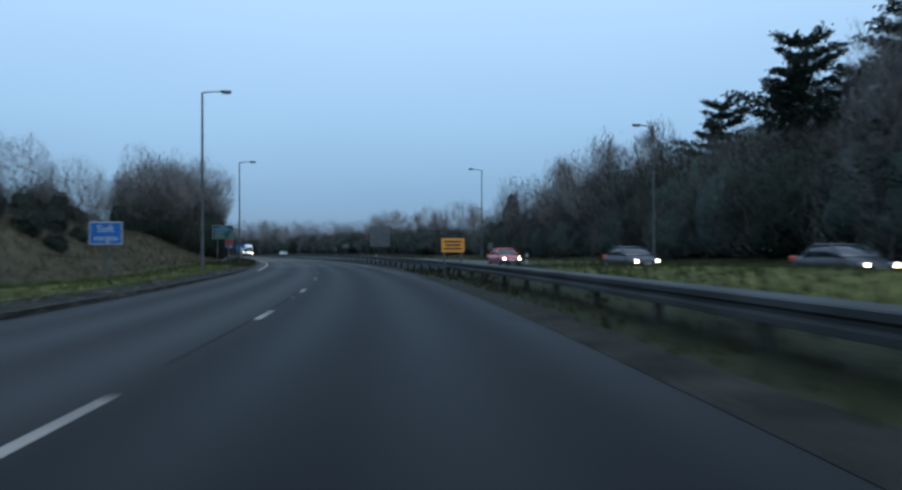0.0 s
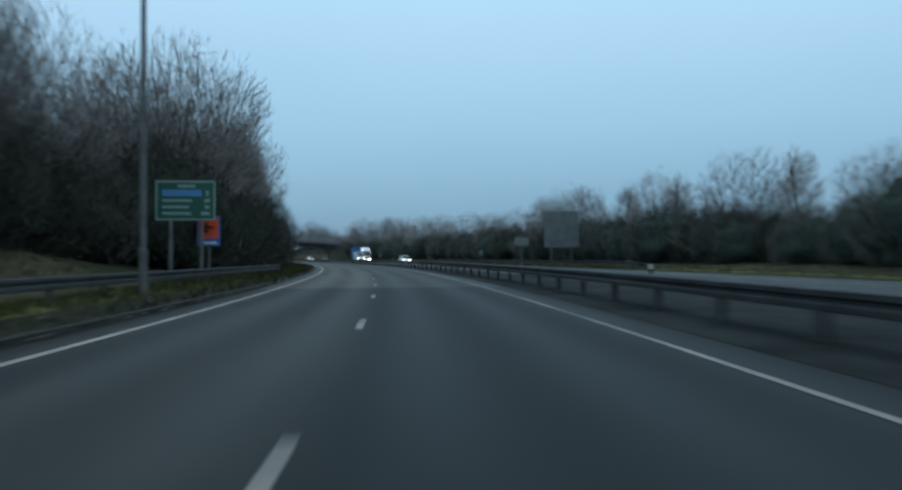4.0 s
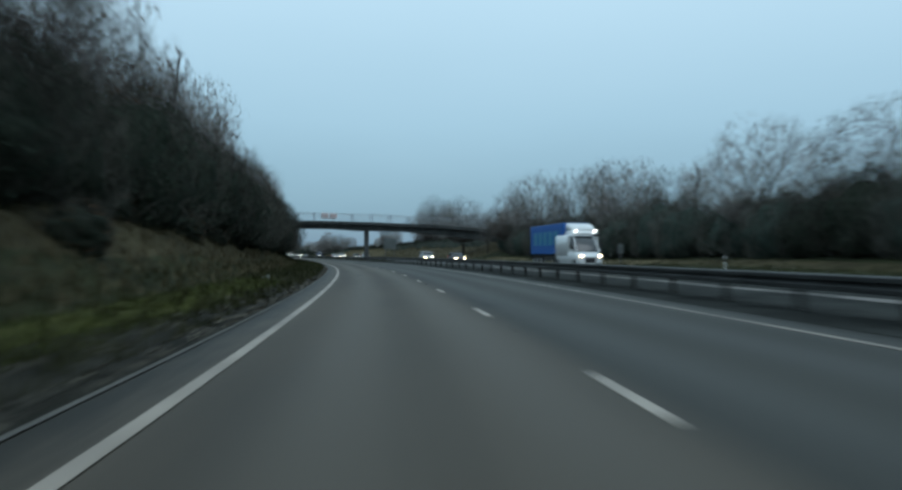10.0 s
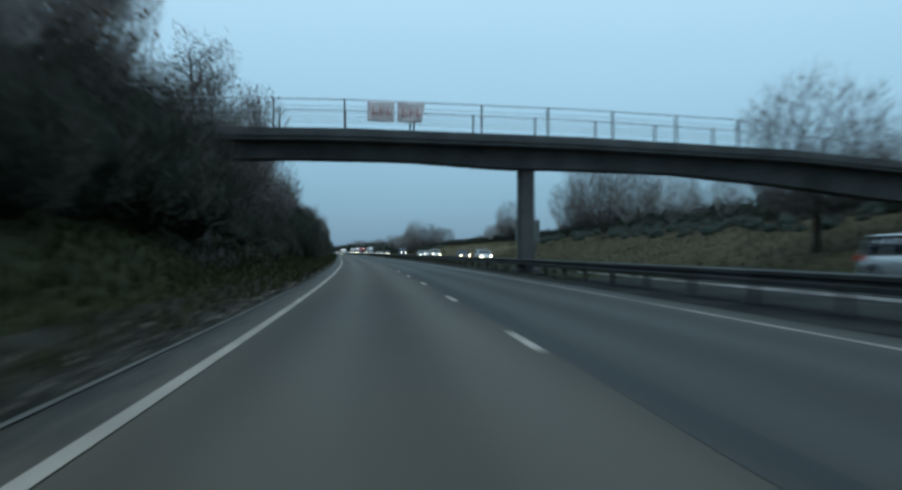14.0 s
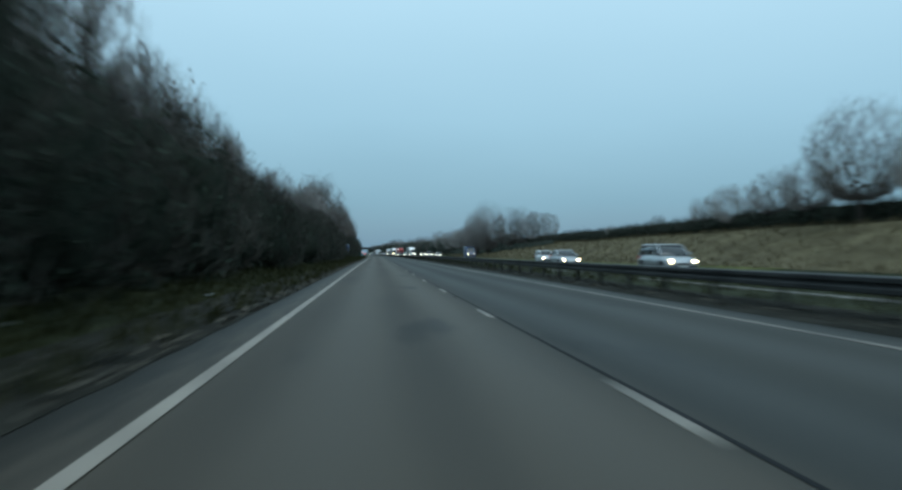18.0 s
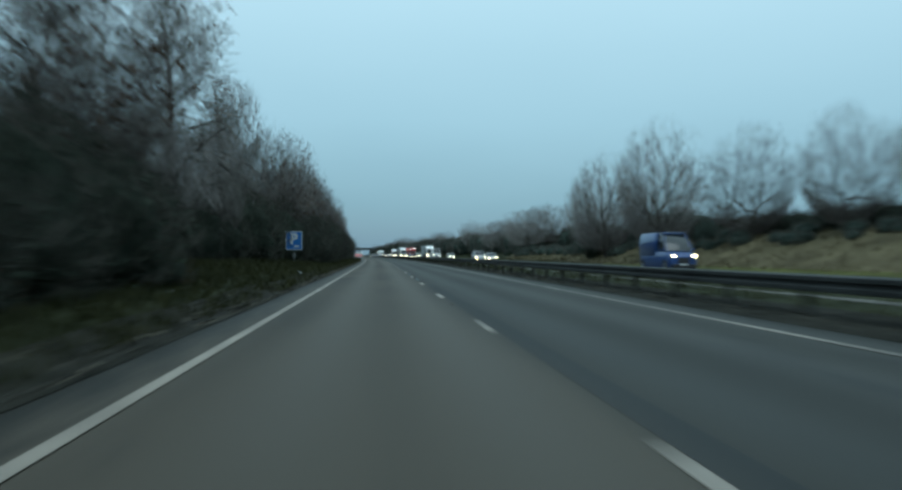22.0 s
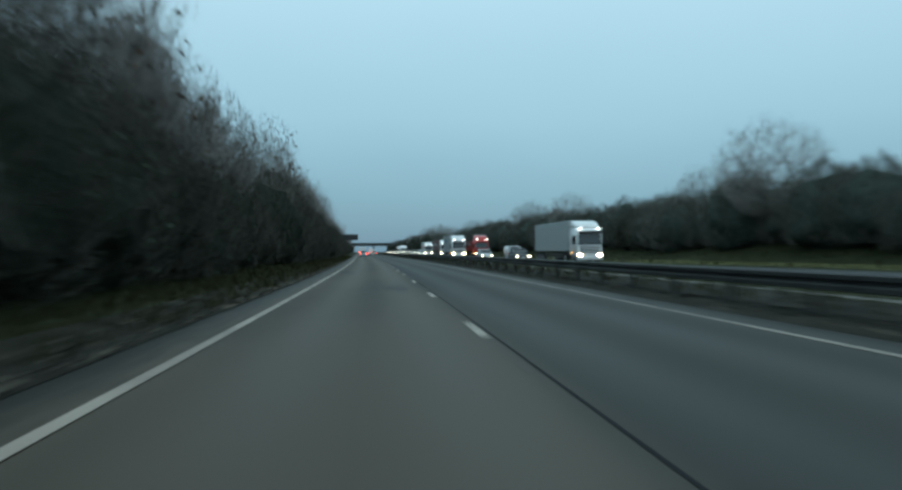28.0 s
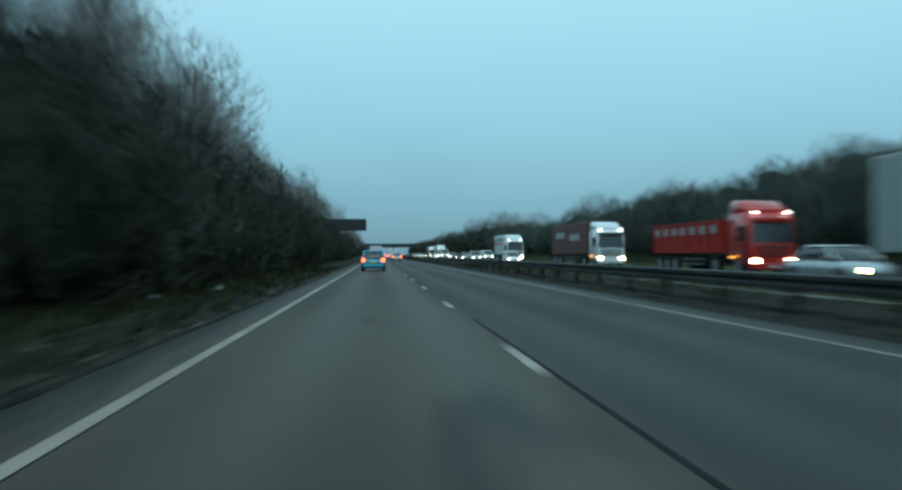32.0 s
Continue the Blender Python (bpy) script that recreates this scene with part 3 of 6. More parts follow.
# dark lane seam with tar, broken in places
for s0, s1, u, w in ((8, 24, -0.06, 0.07), (112.5, 114.4, 0.16, 0.1), (117, 118.3, 0.12, 0.09), (121, 122.2, 0.14, 0.09), (396, 447, 0.1, 0.055), (455, 520, 0.1, 0.055), (553, 566, 0.1, 0.09), (678, 728, 0.13, 0.04), (786, 830, 0.1, 0.06), (845, 1000, 0.1, 0.06)):
    ribbon("tar_seam", s0, s1, [(u - w / 2, 0.004), (u + w / 2, 0.004)], M_TAR, 3.0, road)
for s0, s1, u0, u1 in ((268, 322, 0.08, 0.5), (322, 348, 0.06, 0.62), (522, 552, 0.08, 0.42), (728, 768, 0.08, 0.72)):
    ribbon("dark_overlay", s0, s1, lambda s, a=u0, b=u1: [(a + 0.05 * noise.noise(Vector((s * 0.2, a, 3))), 0.003), (b + 0.05 * noise.noise(Vector((s * 0.3, a, 0))), 0.003)], M_PATCH, 3.0, road)


def phase(s):
    return lerp(s, (0, 5.3), (24, 5.4), (35, 7.8), (54, 9.0), (84, 10.6), (112, 11.9), (140, 12.9), (560, 12.6), (640, 13.5), (735, 14.6), (760, 14.3), (830, 15.0), (1500, 15.0))


def slab(w, l, t):
    h = w / 2
    v = [(-h, -l / 2, 0), (h, -l / 2, 0), (h, l / 2, 0), (-h, l / 2, 0), (-h * 0.9, -l / 2 + 0.01, t), (h * 0.9, -l / 2 + 0.01, t), (h * 0.9, l / 2 - 0.01, t), (-h * 0.9, l / 2 - 0.01, t)]
    return v, [(4, 5, 6, 7), (0, 1, 5, 4), (1, 2, 6, 5), (2, 3, 7, 6), (3, 0, 4, 7)]


dash_me = mesh_of("lane_dash", *slab(0.14, 2.0, 0.006), M_PAINT)
dash_worn = mesh_of("lane_dash", *slab(0.13, 1.9, 0.006), M_PAINT_WORN)
dash_faint = mesh_of("lane_dash", *slab(0.12, 1.7, 0.005), M_OLDLINE)
smear_me = mesh_of("scrubbed_dash", *slab(0.13, 3.2, 0.004), M_OLDPAINT)
stud_me = mesh_of("road_stud", *slab(0.11, 0.13, 0.02), M_OLDLINE)
s = -15.0
n_dash = 0
while s < 1250:
    nxt = 9 * math.ceil((s + 1 - phase(s)) / 9)
    s = nxt + phase(s)
    n_dash += 1
    worn = s < 26 or 60 < s < 125 or 160 < s < 200 or 258 < s < 270 or 395 < s < 480 or 660 < s < 700 or 778 < s < 800 or random.random() < 0.12
    d = child("lane_dash", dash_faint if 26 < s < 60 else dash_worn if worn else dash_me, road)
    d.matrix_world = stand(s, 0, 0.003)
    if n_dash % 2 == 0 and s < 700:
        d = child("road_stud", stud_me, road)
        d.matrix_world = stand(s + 5.3, 0, 0.0)
    if 560 < s < 660:
        d = child("scrubbed_dash", smear_me, road)
        d.matrix_world = stand(s - 3.6, 0.09, 0.002)
for k in range(110):
    s = 70 + 9 * k
    d = child("lane_dash", dash_worn, road2)
    d.matrix_world = stand(s, 16.1, 0.013)
# hatched area where a slip road joins the far carriageway
hatch_me = mesh_of("hatch_mark", *slab(0.25, 4.2, 0.005), M_PAINT_WORN)
for k in range(16):
    d = child("hatch_mark", hatch_me, road2)
    s = 70 + 3.6 * k
    d.matrix_world = stand(s, 20.6 + 0.3 * lerp(k, (0, 4), (15, 0)), 0.012, 60)
# kerb along the first stretch, in stones
kerb_me_v = [(0, -0.45, -0.1), (0, 0.45, -0.1), (0, 0.45, 0.09), (0, -0.45, 0.09), (-0.12, -0.45, 0.11), (-0.12, 0.45, 0.11), (-0.12, -0.45, -0.1), (-0.12, 0.45, -0.1)]
kerb_me = mesh_of("kerb_stone", kerb_me_v, [(0, 1, 2, 3), (3, 2, 5, 4), (4, 5, 7, 6), (0, 3, 4, 6), (1, 7, 5, 2)], M_KERB)
kerb = thing("kerb", "mossy concrete kerb along the nearside verge", "kerb", kind="structure")
for k in range(120):
    d = child("kerb_stone", kerb_me, kerb)
    d.matrix_world = stand(-6 + 0.92 * k, -4.66, 0.0)

# ---------- crash barriers ----------
BEAM = [(-0.02, 0.47), (-0.10, 0.49), (-0.10, 0.565), (-0.055, 0.60), (-0.055, 0.645), (-0.10, 0.68), (-0.10, 0.755), (-0.06, 0.775), (0.40, 0.775), (0.44, 0.755), (0.44, 0.68), (0.40, 0.645), (0.40, 0.60), (0.44, 0.565), (0.44, 0.49), (0.36, 0.47), (-0.02, 0.47)]


SINGLE = BEAM[:7] + [(-0.06, 0.775), (0.05, 0.775), (0.05, 0.47), (-0.02, 0.47)]


def beam_ribbon(s0, s1, u, parent, drop0=False, drop1=False, prof=BEAM, side=1):
    def cols(s):
        d = 0.0
        if drop0:
            d = max(d, 1 - (s - s0) / 6)
        if drop1:
            d = max(d, 1 - (s1 - s) / 6)
        d = max(0.0, min(1.0, d))
        uu = u(s) if callable(u) else u
        low = 0.07 * lerp(s, (60, 1), (90, 0)) if side > 0 and not drop0 else 0.0
        return [(uu + side * a + side * d * 0.8, (z - low) * (1 - d) + d * (0.02 + 0.2 * (z - 0.47))) for a, z in prof]
    ob = ribbon("beam", s0, s1, cols, M_BEAM, 3.2, parent)
    return ob


def post_mesh():
    bm = boxes((-0.06, 0.06, -0.04, 0.04, -0.1, 0.66), (-0.1, 0.1, -0.075, 0.075, 0.0, 0.03), (-0.11, 0.0, -0.05, 0.05, 0.52, 0.7))
    me = bpy.data.meshes.new("post")
    bm.to_mesh(me)
    bm.free()
    me.materials.append(M_DIRTYSTEEL)
    return me


POST = post_mesh()
barrier = thing("crash_barrier", "long dull steel crash barrier on short posts between the carriageways", "barrier")
beam_ribbon(-60, 1300, 6.3, barrier)
for k in range(288):
    d = child("post", POST, barrier)
    d.matrix_world = stand(-40 + 3.2 * k, 6.46, 0.0)
vs, fs = [], []
for k in range(120):
    b = len(vs)
    m = stand(-40 + 3.2 * (288 + k), 6.38)
    vs += [m @ v.co for v in POST.vertices]
    fs += [tuple(b + i for i in p.vertices) for p in POST.polygons]
rest = child("far_posts", mesh_of("far_posts", vs, fs, M_DIRTYSTEEL), barrier)
tagged(rest, kind="stuff")
for s0, s1, u, side in ((72, 124, lambda s: lerp(s, (72, -7.6), (90, -7.3), (116, -6.0), (124, -5.8)), -1), (126, 226, lambda s: far_edge(s) + 1.4, 1)):
    b = thing("roadside_barrier", "weathered galvanised roadside crash barrier with ramped end", "barrier", "roadside barriers")
    beam_ribbon(s0, s1, u, b, True, True, SINGLE, side)
    for k in range(int((s1 - s0 - 8) / 3.2)):
        s = s0 + 5 + 3.2 * k
        d = child("post", POST, b)
        d.matrix_world = stand(s, u(s) + side * 0.05, 0.0 if side > 0 else 0.05, 0 if side > 0 else 180)


# ---------- footbridge ----------
def footbridge(s0, name="footbridge"):
    b = thing(name, "weathered concrete footbridge on a single pier with pale steel railings", "bridge")
    b.matrix_world = stand(s0, 0, 0)
    top = lambda u: lerp(u, (-40, 6.9), (-12, 7.5), (-3, 7.55), (9.5, 7.28), (22, 6.75), (32, 5.9), (44, 4.6))
    bot = lambda u: lerp(u, (-40, 5.6), (-12, 6.0), (-6, 6.12), (0, 6.08), (5.0, 5.75), (6.4, 5.7), (8, 5.72), (15, 5.55), (22, 4.9), (28, 4.15), (44, 2.6))
    us = np.linspace(-40, 44, 57)
    bm = bmesh.new()
    rings = []
    for u in us:
        t, o = top(u), bot(u)
        m = t - 0.55
        prof = [(-1.5, m), (-1.5, t), (1.5, t), (1.5, m), (0.85, m - 0.05), (0.65, o), (-0.7, o), (-0.9, m - 0.05)]
        rings.append([bm.verts.new((u, y + 1.2, z)) for y, z in prof])
    for a, c in zip(rings[:-1], rings[1:]):
        for k in range(8):
            bm.faces.new((a[k], c[k], c[(k + 1) % 8], a[(k + 1) % 8]))
    bm.faces.new(rings[0][::-1])
    bm.faces.new(rings[-1])
    part("deck", bm, M_CONCRETE, b)
    for y in (-0.38, 2.7):
        bm = bmesh.new()
        for u0, u1 in zip(us[:-1], us[1:]):
            t0, t1 = top(u0), top(u1)
            v = [bm.verts.new(p) for p in ((u0, y, t0 - 0.35), (u1, y, t1 - 0.35), (u1, y, t1 + 0.06), (u0, y, t0 + 0.06), (u0, y + 0.2, t0 + 0.06), (u1, y + 0.2, t1 + 0.06), (u1, y + 0.2, t1 - 0.35), (u0, y + 0.2, t0 - 0.35))]
            for q in ((0, 1, 2, 3), (3, 2, 5, 4), (4, 5, 6, 7)):
                bm.faces.new([v[i] for i in q])
        part("edge_beam", bm, M_CONCRETE, b)
    part("pier", box(bmesh.new(), 6.35, 7.2, 0.75, 1.6, -0.1, 5.8, 0.12), M_CONCRETE, b)
    part("pier_base", box(bmesh.new(), 6.1, 7.45, 0.4, 1.95, -0.1, 0.25, 0.05), M_CONCRETE, b)
    # railings on both sides: posts, four rails, short stubs
    for y in (-0.28, 2.68):
        for dz in (1.55, 1.2, 0.86, 0.5):
            bm = bmesh.new()
            tube(bm, [(u, y, top(u) + dz) for u in us], [0.03 if dz > 1.4 else 0.014] * len(us), 6)
            part("rail", bm, M_RAIL, b)
        for k in range(23):
            u = -39.0 + 3.6 * k - 0.33 + 0.2
            bm = boxes((u - 0.04, u + 0.04, y - 0.05, y + 0.05, top(u), top(u) + 1.57))
            part("railing_post", bm, M_DIRTYSTEEL, b)
    for u0, u1, red in ((-1.95, -0.55, 0), (-0.4, 1.05, 1)):
        cl = thing("banner", "creased pale cloth banner with faded red writing on the railing", "banner", "banners on the bridge")
        cl.matrix_world = stand(s0, 0, 0)
        nx, nz = 10, 8
        vs, fs = [], []
        for j in range(nz + 1):
            for i in range(nx + 1):
                u = u0 + (u1 - u0) * (i / nx) * (1 - (0.12 * (1 - j / nz) if red else 0))
                vs.append((u, -0.36 - 0.05 * noise.noise(Vector((u * 3, j * 0.4, 2))), top(u) + 0.45 + 1.08 * j / nz + 0.04 * noise.noise(Vector((u * 2, j * 0.3, 9)))))
        for j in range(nz):
            for i in range(nx):
                a = j * (nx + 1) + i
                fs.append((a, a + 1, a + nx + 2, a + nx + 1))
        me = mesh_of("cloth", vs, fs, M_CLOTH, smooth=True)
        c = child("cloth", me, cl)
        c.modifiers.new("thick", "SOLIDIFY").thickness = 0.01
        for k in range(3):
            u = u0 + 0.25 + 0.38 * k
            part("letter_bar", boxes((u, u + 0.06, -0.46, -0.425, top(u) + 0.75, top(u) + 1.2), (u, u + 0.26, -0.46, -0.425, top(u) + 0.85 + 0.1 * (k % 2), top(u) + 0.91 + 0.1 * (k % 2))), M_CLOTHRED, cl)
    return b


footbridge(348.4)


def far_overbridge(s0):
    b = thing("road_bridge", "distant grey concrete road bridge across both carriageways", "bridge")
    b.matrix_world = stand(s0, 0, 0)
    part("deck", box(bmesh.new(), -60, 80, 0, 11, 5.8, 7.2, 0.1), M_CONCRETE, b)
    part("parapet", box(bmesh.new(), -60, 80, -0.2, 0.1, 7.0, 8.2, 0.05), M_CONCRETE, b)
    for u in (-9, 8.6, 26):
        part("pier", box(bmesh.new(), u - 0.6, u + 0.6, 2, 9, -0.3, 5.9, 0.1), M_CONCRETE, b)
    return b


far_overbridge(1290)


# ---------- street furniture ----------
def lamp(s, u, h, side):
    """Lamp column; side 1 reaches to the right."""
    l = thing("street_lamp", "tall grey steel lamp column with a single arm, unlit", "street lamp", "lamp columns")
    z = terrain(s, u) - 0.05
    l.matrix_world = stand(s, u, z)
    h -= z
    part("base", tube(bmesh.new(), [(0, 0, -0.1), (0, 0, 1.4), (0, 0, 1.45)], [0.13, 0.12, 0.09], 10), M_STEEL, l)
    part("column", tube(bmesh.new(), [(0, 0, 1.4), (0, 0, h * 0.6), (0, 0, h - 0.05), (side * 0.12, 0, h)], [0.09, 0.08, 0.065, 0.055], 10), M_STEEL, l)
    part("arm", tube(bmesh.new(), [(side * 0.05, 0, h - 0.02), (side * 0.7, 0, h + 0.05), (side * 1.3, 0, h + 0.08)], [0.05, 0.04, 0.035], 8), M_STEEL, l)
    bm = box(bmesh.new(), side * 1.2 - 0.35 + side * 0.3, side * 1.2 + 0.35 + side * 0.3, -0.14, 0.14, h + 0.0, h + 0.16, 0.05)
    lan = part("lantern", bm, M_DIRTYSTEEL, l)
    part("lens", box(bmesh.new(), side * 1.5 - 0.27, side * 1.5 + 0.27, -0.11, 0.11, h - 0.06, h + 0.0, 0.02), M_WHITE, lan)
    return l


lamp(51, -7.34, 11.7, 1)
lamp(91, -6.66, 11.75, 1)
lamp(57, 27.7, 11.5, -1)
lamp(96.5, 24.95, 12.25, -1)


def words(text, size, material, parent, m, name="lettering"):
    cu = bpy.data.curves.new(name, "FONT")
    cu.body, cu.size, cu.extrude, cu.align_x, cu.align_y = text, size, 0.004, "CENTER", "CENTER"
    cu.materials.append(material)
    ob = new(name, cu)
    ob.parent = parent
    ob.matrix_local = m
    return ob


FACE = Matrix.Rotation(radians(90), 4, "X")


def sign(name, label, s, u, zc, w, h, mat, posts=(0.0,), back=False, turn=0.0, border=M_WHITE, bars=(), group=""):
    """A board on posts. Local x right, y along the road; the face looks back at traffic."""
    g = thing(name, label, "road sign", group)
    z = terrain(s, u)
    g.matrix_world = stand(s, u, z, turn)
    zc -= z
    board = part("board", box(bmesh.new(), -w / 2, w / 2, 0, 0.03, zc - h / 2, zc + h / 2, 0.008), M_SIGNBACK, g)
    if not back:
        if border:
            part("border", box(bmesh.new(), -w / 2 + 0.005, w / 2 - 0.005, -0.006, 0.0, zc - h / 2 + 0.005, zc + h / 2 - 0.005), border, board)
        e = 0.045 * min(w, h) if border else 0.01
        part("panel", box(bmesh.new(), -w / 2 + e, w / 2 - e, -0.012, -0.006, zc - h / 2 + e, zc + h / 2 - e), mat, board)
    else:
        for k in range(int(h / 0.3)):
            part("stiffener", box(bmesh.new(), -w / 2 + 0.04, w / 2 - 0.04, -0.05, 0.0, zc - h / 2 + 0.1 + 0.3 * k, zc - h / 2 + 0.18 + 0.3 * k, 0.01), M_SIGNBACK, board)
    for x in posts:
        part("post", tube(bmesh.new(), [(x, 0.09, -0.3), (x, 0.09, zc + h * 0.45)], [0.06 if w < 2.5 else 0.1] * 2, 10), M_STEEL, g)
        part("clip", boxes((x - 0.1, x + 0.1, 0.02, 0.16, zc - h * 0.3, zc - h * 0.3 + 0.05), (x - 0.1, x + 0.1, 0.02, 0.16, zc + h * 0.3, zc + h * 0.3 + 0.05)), M_STEEL, g)
    for x0, x1, z0, z1, m in bars:
        part("text_bar", boxes((x0, x1, -0.018, -0.012, zc + z0, zc + z1)), m, board)
    return g, zc


g, zc = sign("verge_sign", "blue temporary sign about soft verges on a grey post", 32.5, -8.5, 2.0, 1.3, 0.95, M_BLUE)
words("Soft", 0.42, M_WHITE, g, Matrix.Translation((0, -0.016, zc + 0.17)) @ FACE)
words("verges", 0.36, M_WHITE, g, Matrix.Translation((0, -0.016, zc - 0.2)) @ FACE)
rows_ = [(-1.05, 0.72, 0.2, 0.5, M_PALEBLUE), (-1.05, 0.3, -0.06, 0.06, M_LETTER), (-1.05, 0.15, -0.36, -0.24, M_LETTER), (-1.05, 0.24, -0.66, -0.54, M_LETTER),
         (0.92, 1.04, 0.2, 0.46, M_LETTER), (0.86, 1.1, -0.08, 0.08, M_LETTER), (0.88, 1.08, -0.38, -0.22, M_LETTER), (0.7, 1.1, -0.68, -0.52, M_LETTER), (-0.35, 0.45, 0.6, 0.74, M_LETTER)]
sign("direction_sign", "large dark green direction sign with rows of white lettering", 104.4, -8.75, 3.88, 2.7, 1.85, M_GREEN, (-0.7, 0.7), border=M_LETTER, bars=rows_)
g, zc = sign("works_sign", "small red sign over a blue panel on a single grey post", 105.8, -8.0, 2.5, 1.1, 1.45, M_BLUE, border=None,
             bars=[(-0.47, 0.47, -0.35, 0.66, M_RED), (-0.2, 0.0, -0.1, 0.45, M_BLACK), (-0.05, 0.25, 0.1, 0.25, M_BLACK), (-0.4, 0.4, -0.62, -0.5, M_WHITE)])
sign("temporary_sign", "bright orange temporary sign with black lettering behind the barrier", 34.3, 6.3, 1.48, 1.1, 0.66, M_ORANGE, (-0.4, 0.4), border=None,
     bars=[(-0.42, 0.42, 0.13, 0.21, M_BLACK), (-0.36, 0.36, -0.03, 0.05, M_BLACK), (-0.44, 0.44, -0.2, -0.12, M_BLACK)])
sign("large_sign_back", "ribbed grey metal back of a large sign in the far verge", 155, 24.7, 4.5, 4.4, 4.4, M_SIGNBACK, (-1.3, 1.3), back=True)
sign("large_sign_back", "ribbed grey metal back of a wide sign below the bank", 417, 23.5, 4.3, 3.7, 3.1, M_SIGNBACK, (-1.3, 1.3), back=True)
for s, u, z in ((90, 23.9, 1.8), (187, 22.9, 1.9), (272, 22.9, 1.65), (700, 22.6, 1.7)):
    sign("small_sign_back", "small grey sign back on a short post in the verge", s, u, z, 0.62, 0.9, M_SIGNBACK, back=True, group="small signs in the far verge")
sign("small_sign_back", "small grey sign back on a post in the central reservation", 114, 9.2, 2.1, 0.9, 0.55, M_SIGNBACK, back=True)
g, zc = sign("parking_sign", "blue parking sign with a white letter on a post", 588, -9.0, 2.42, 1.4, 1.6, M_BLUE,
             bars=[(-0.45, -0.05, -0.5, -0.44, M_OLDPAINT), (0.02, 0.42, -0.56, -0.42, M_WHITE)])
cu = words("P", 1.25, M_WHITE, g, Matrix.Translation((-0.02, -0.016, zc + 0.12)) @ FACE)
cu.data.offset = 0.045
part("sleeve", box(bmesh.new(), -0.13, 0.13, 0.02, 0.17, zc - 1.45, zc - 1.12, 0.02), M_SIGNBACK, g, "pale grey sleeve on the post")


def gantry(s0):
    """Cantilevered message board reaching over the verge."""
    b = thing("message_board", "large dark message board on a cantilever mast, switched off", "road sign")
    b.matrix_world = stand(s0, 0, 0)
    part("mast", tube(bmesh.new(), [(-10.4, 0.6, -0.2), (-10.4, 0.6, 7.2)], [0.3, 0.24], 12), M_STEEL, b)
    part("boom", box(bmesh.new(), -10.6, -3.4, 0.45, 0.75, 6.3, 6.7, 0.05), M_STEEL, b)
    part("boom", box(bmesh.new(), -10.6, -3.4, 0.45, 0.75, 5.0, 5.3, 0.05), M_STEEL, b)
    hs = part("housing", box(bmesh.new(), -9.0, -3.3, 0.0, 0.45, 4.85, 6.6, 0.06), M_BLACK, b)
    part("screen", box(bmesh.new(), -8.85, -3.45, -0.03, 0.0, 5.0, 6.45, 0.01), M_TRIM, hs)
    return b


gantry(931)
# small black-and-white verge marker posts
for s, u in ((44, 12.6), (96, 10.4), (250, 20.9), (705, -6.4)):
    p = thing("marker_post", "short white reflector post at the edge of the grass", "post", "marker posts")
    p.matrix_world = stand(s, u, terrain(s, u))
    part("shaft", box(bmesh.new(), -0.05, 0.05, -0.03, 0.03, -0.1, 0.95, 0.015), M_WHITE, p)
    part("band", box(bmesh.new(), -0.053, 0.053, -0.033, 0.033, 0.55, 0.75, 0.01), M_BLACK, p)


# ---------- vehicles; local y forward, origin on the road ----------
def loft(secs, smooth=True):
    """Body from cross sections (y, half width, bottom, top, corner, tumble)."""
    bm = bmesh.new()
    rings = []
    for y, w, z0, z1, c, tb in secs:
        h = z1 - z0
        half = [(w * 0.9, z0), (w, z0 + min(c, h * 0.3)), (w, z0 + h * 0.55), (w - tb * 0.6, z1 - min(c, h * 0.3)), (w - tb - c * 0.7, z1)]
        prof = half + [(-x, z) for x, z in half[::-1]]
        rings.append([bm.verts.new((x, y, z)) for x, z in prof])
    n = len(rings[0])
    for a, b in zip(rings[:-1], rings[1:]):
        for k in range(n):
            f = bm.faces.new((a[k], b[k], b[(k + 1) % n], a[(k + 1) % n]))
            f.smooth = smooth
    bm.faces.new(rings[0])
    bm.faces.new(rings[-1][::-1])
    bmesh.ops.recalc_face_normals(bm, faces=bm.faces)
    return bm


def wheel(parent, x, y, r, w):
    side = 1 if x > 0 else -1
    def drum(r0, x0, x1, seg=18):
        bm = bmesh.new()
        rr = bmesh.ops.create_cone(bm, cap_ends=True, segments=seg, radius1=r0, radius2=r0, depth=x1 - x0)
        bmesh.ops.transform(bm, matrix=Matrix.Translation(((x0 + x1) / 2, y, r)) @ Matrix.Rotation(radians(90), 4, "Y"), verts=rr["verts"])
        return bm
    wh = part("wheel", drum(r, x - w / 2, x + w / 2), M_TYRE, parent)
    a, b = sorted((x + side * w * 0.3, x + side * (w / 2 + 0.012)))
    part("rim", drum(r * 0.62, a, b, 12), M_RIM, wh)
    return wh


def lens(name, parent, x, y, z, w, d, h, mat):
    return part(name, box(bmesh.new(), x - w / 2, x + w / 2, y - d / 2, y + d / 2, z - h / 2, z + h / 2, min(w, h) * 0.28), mat, parent)


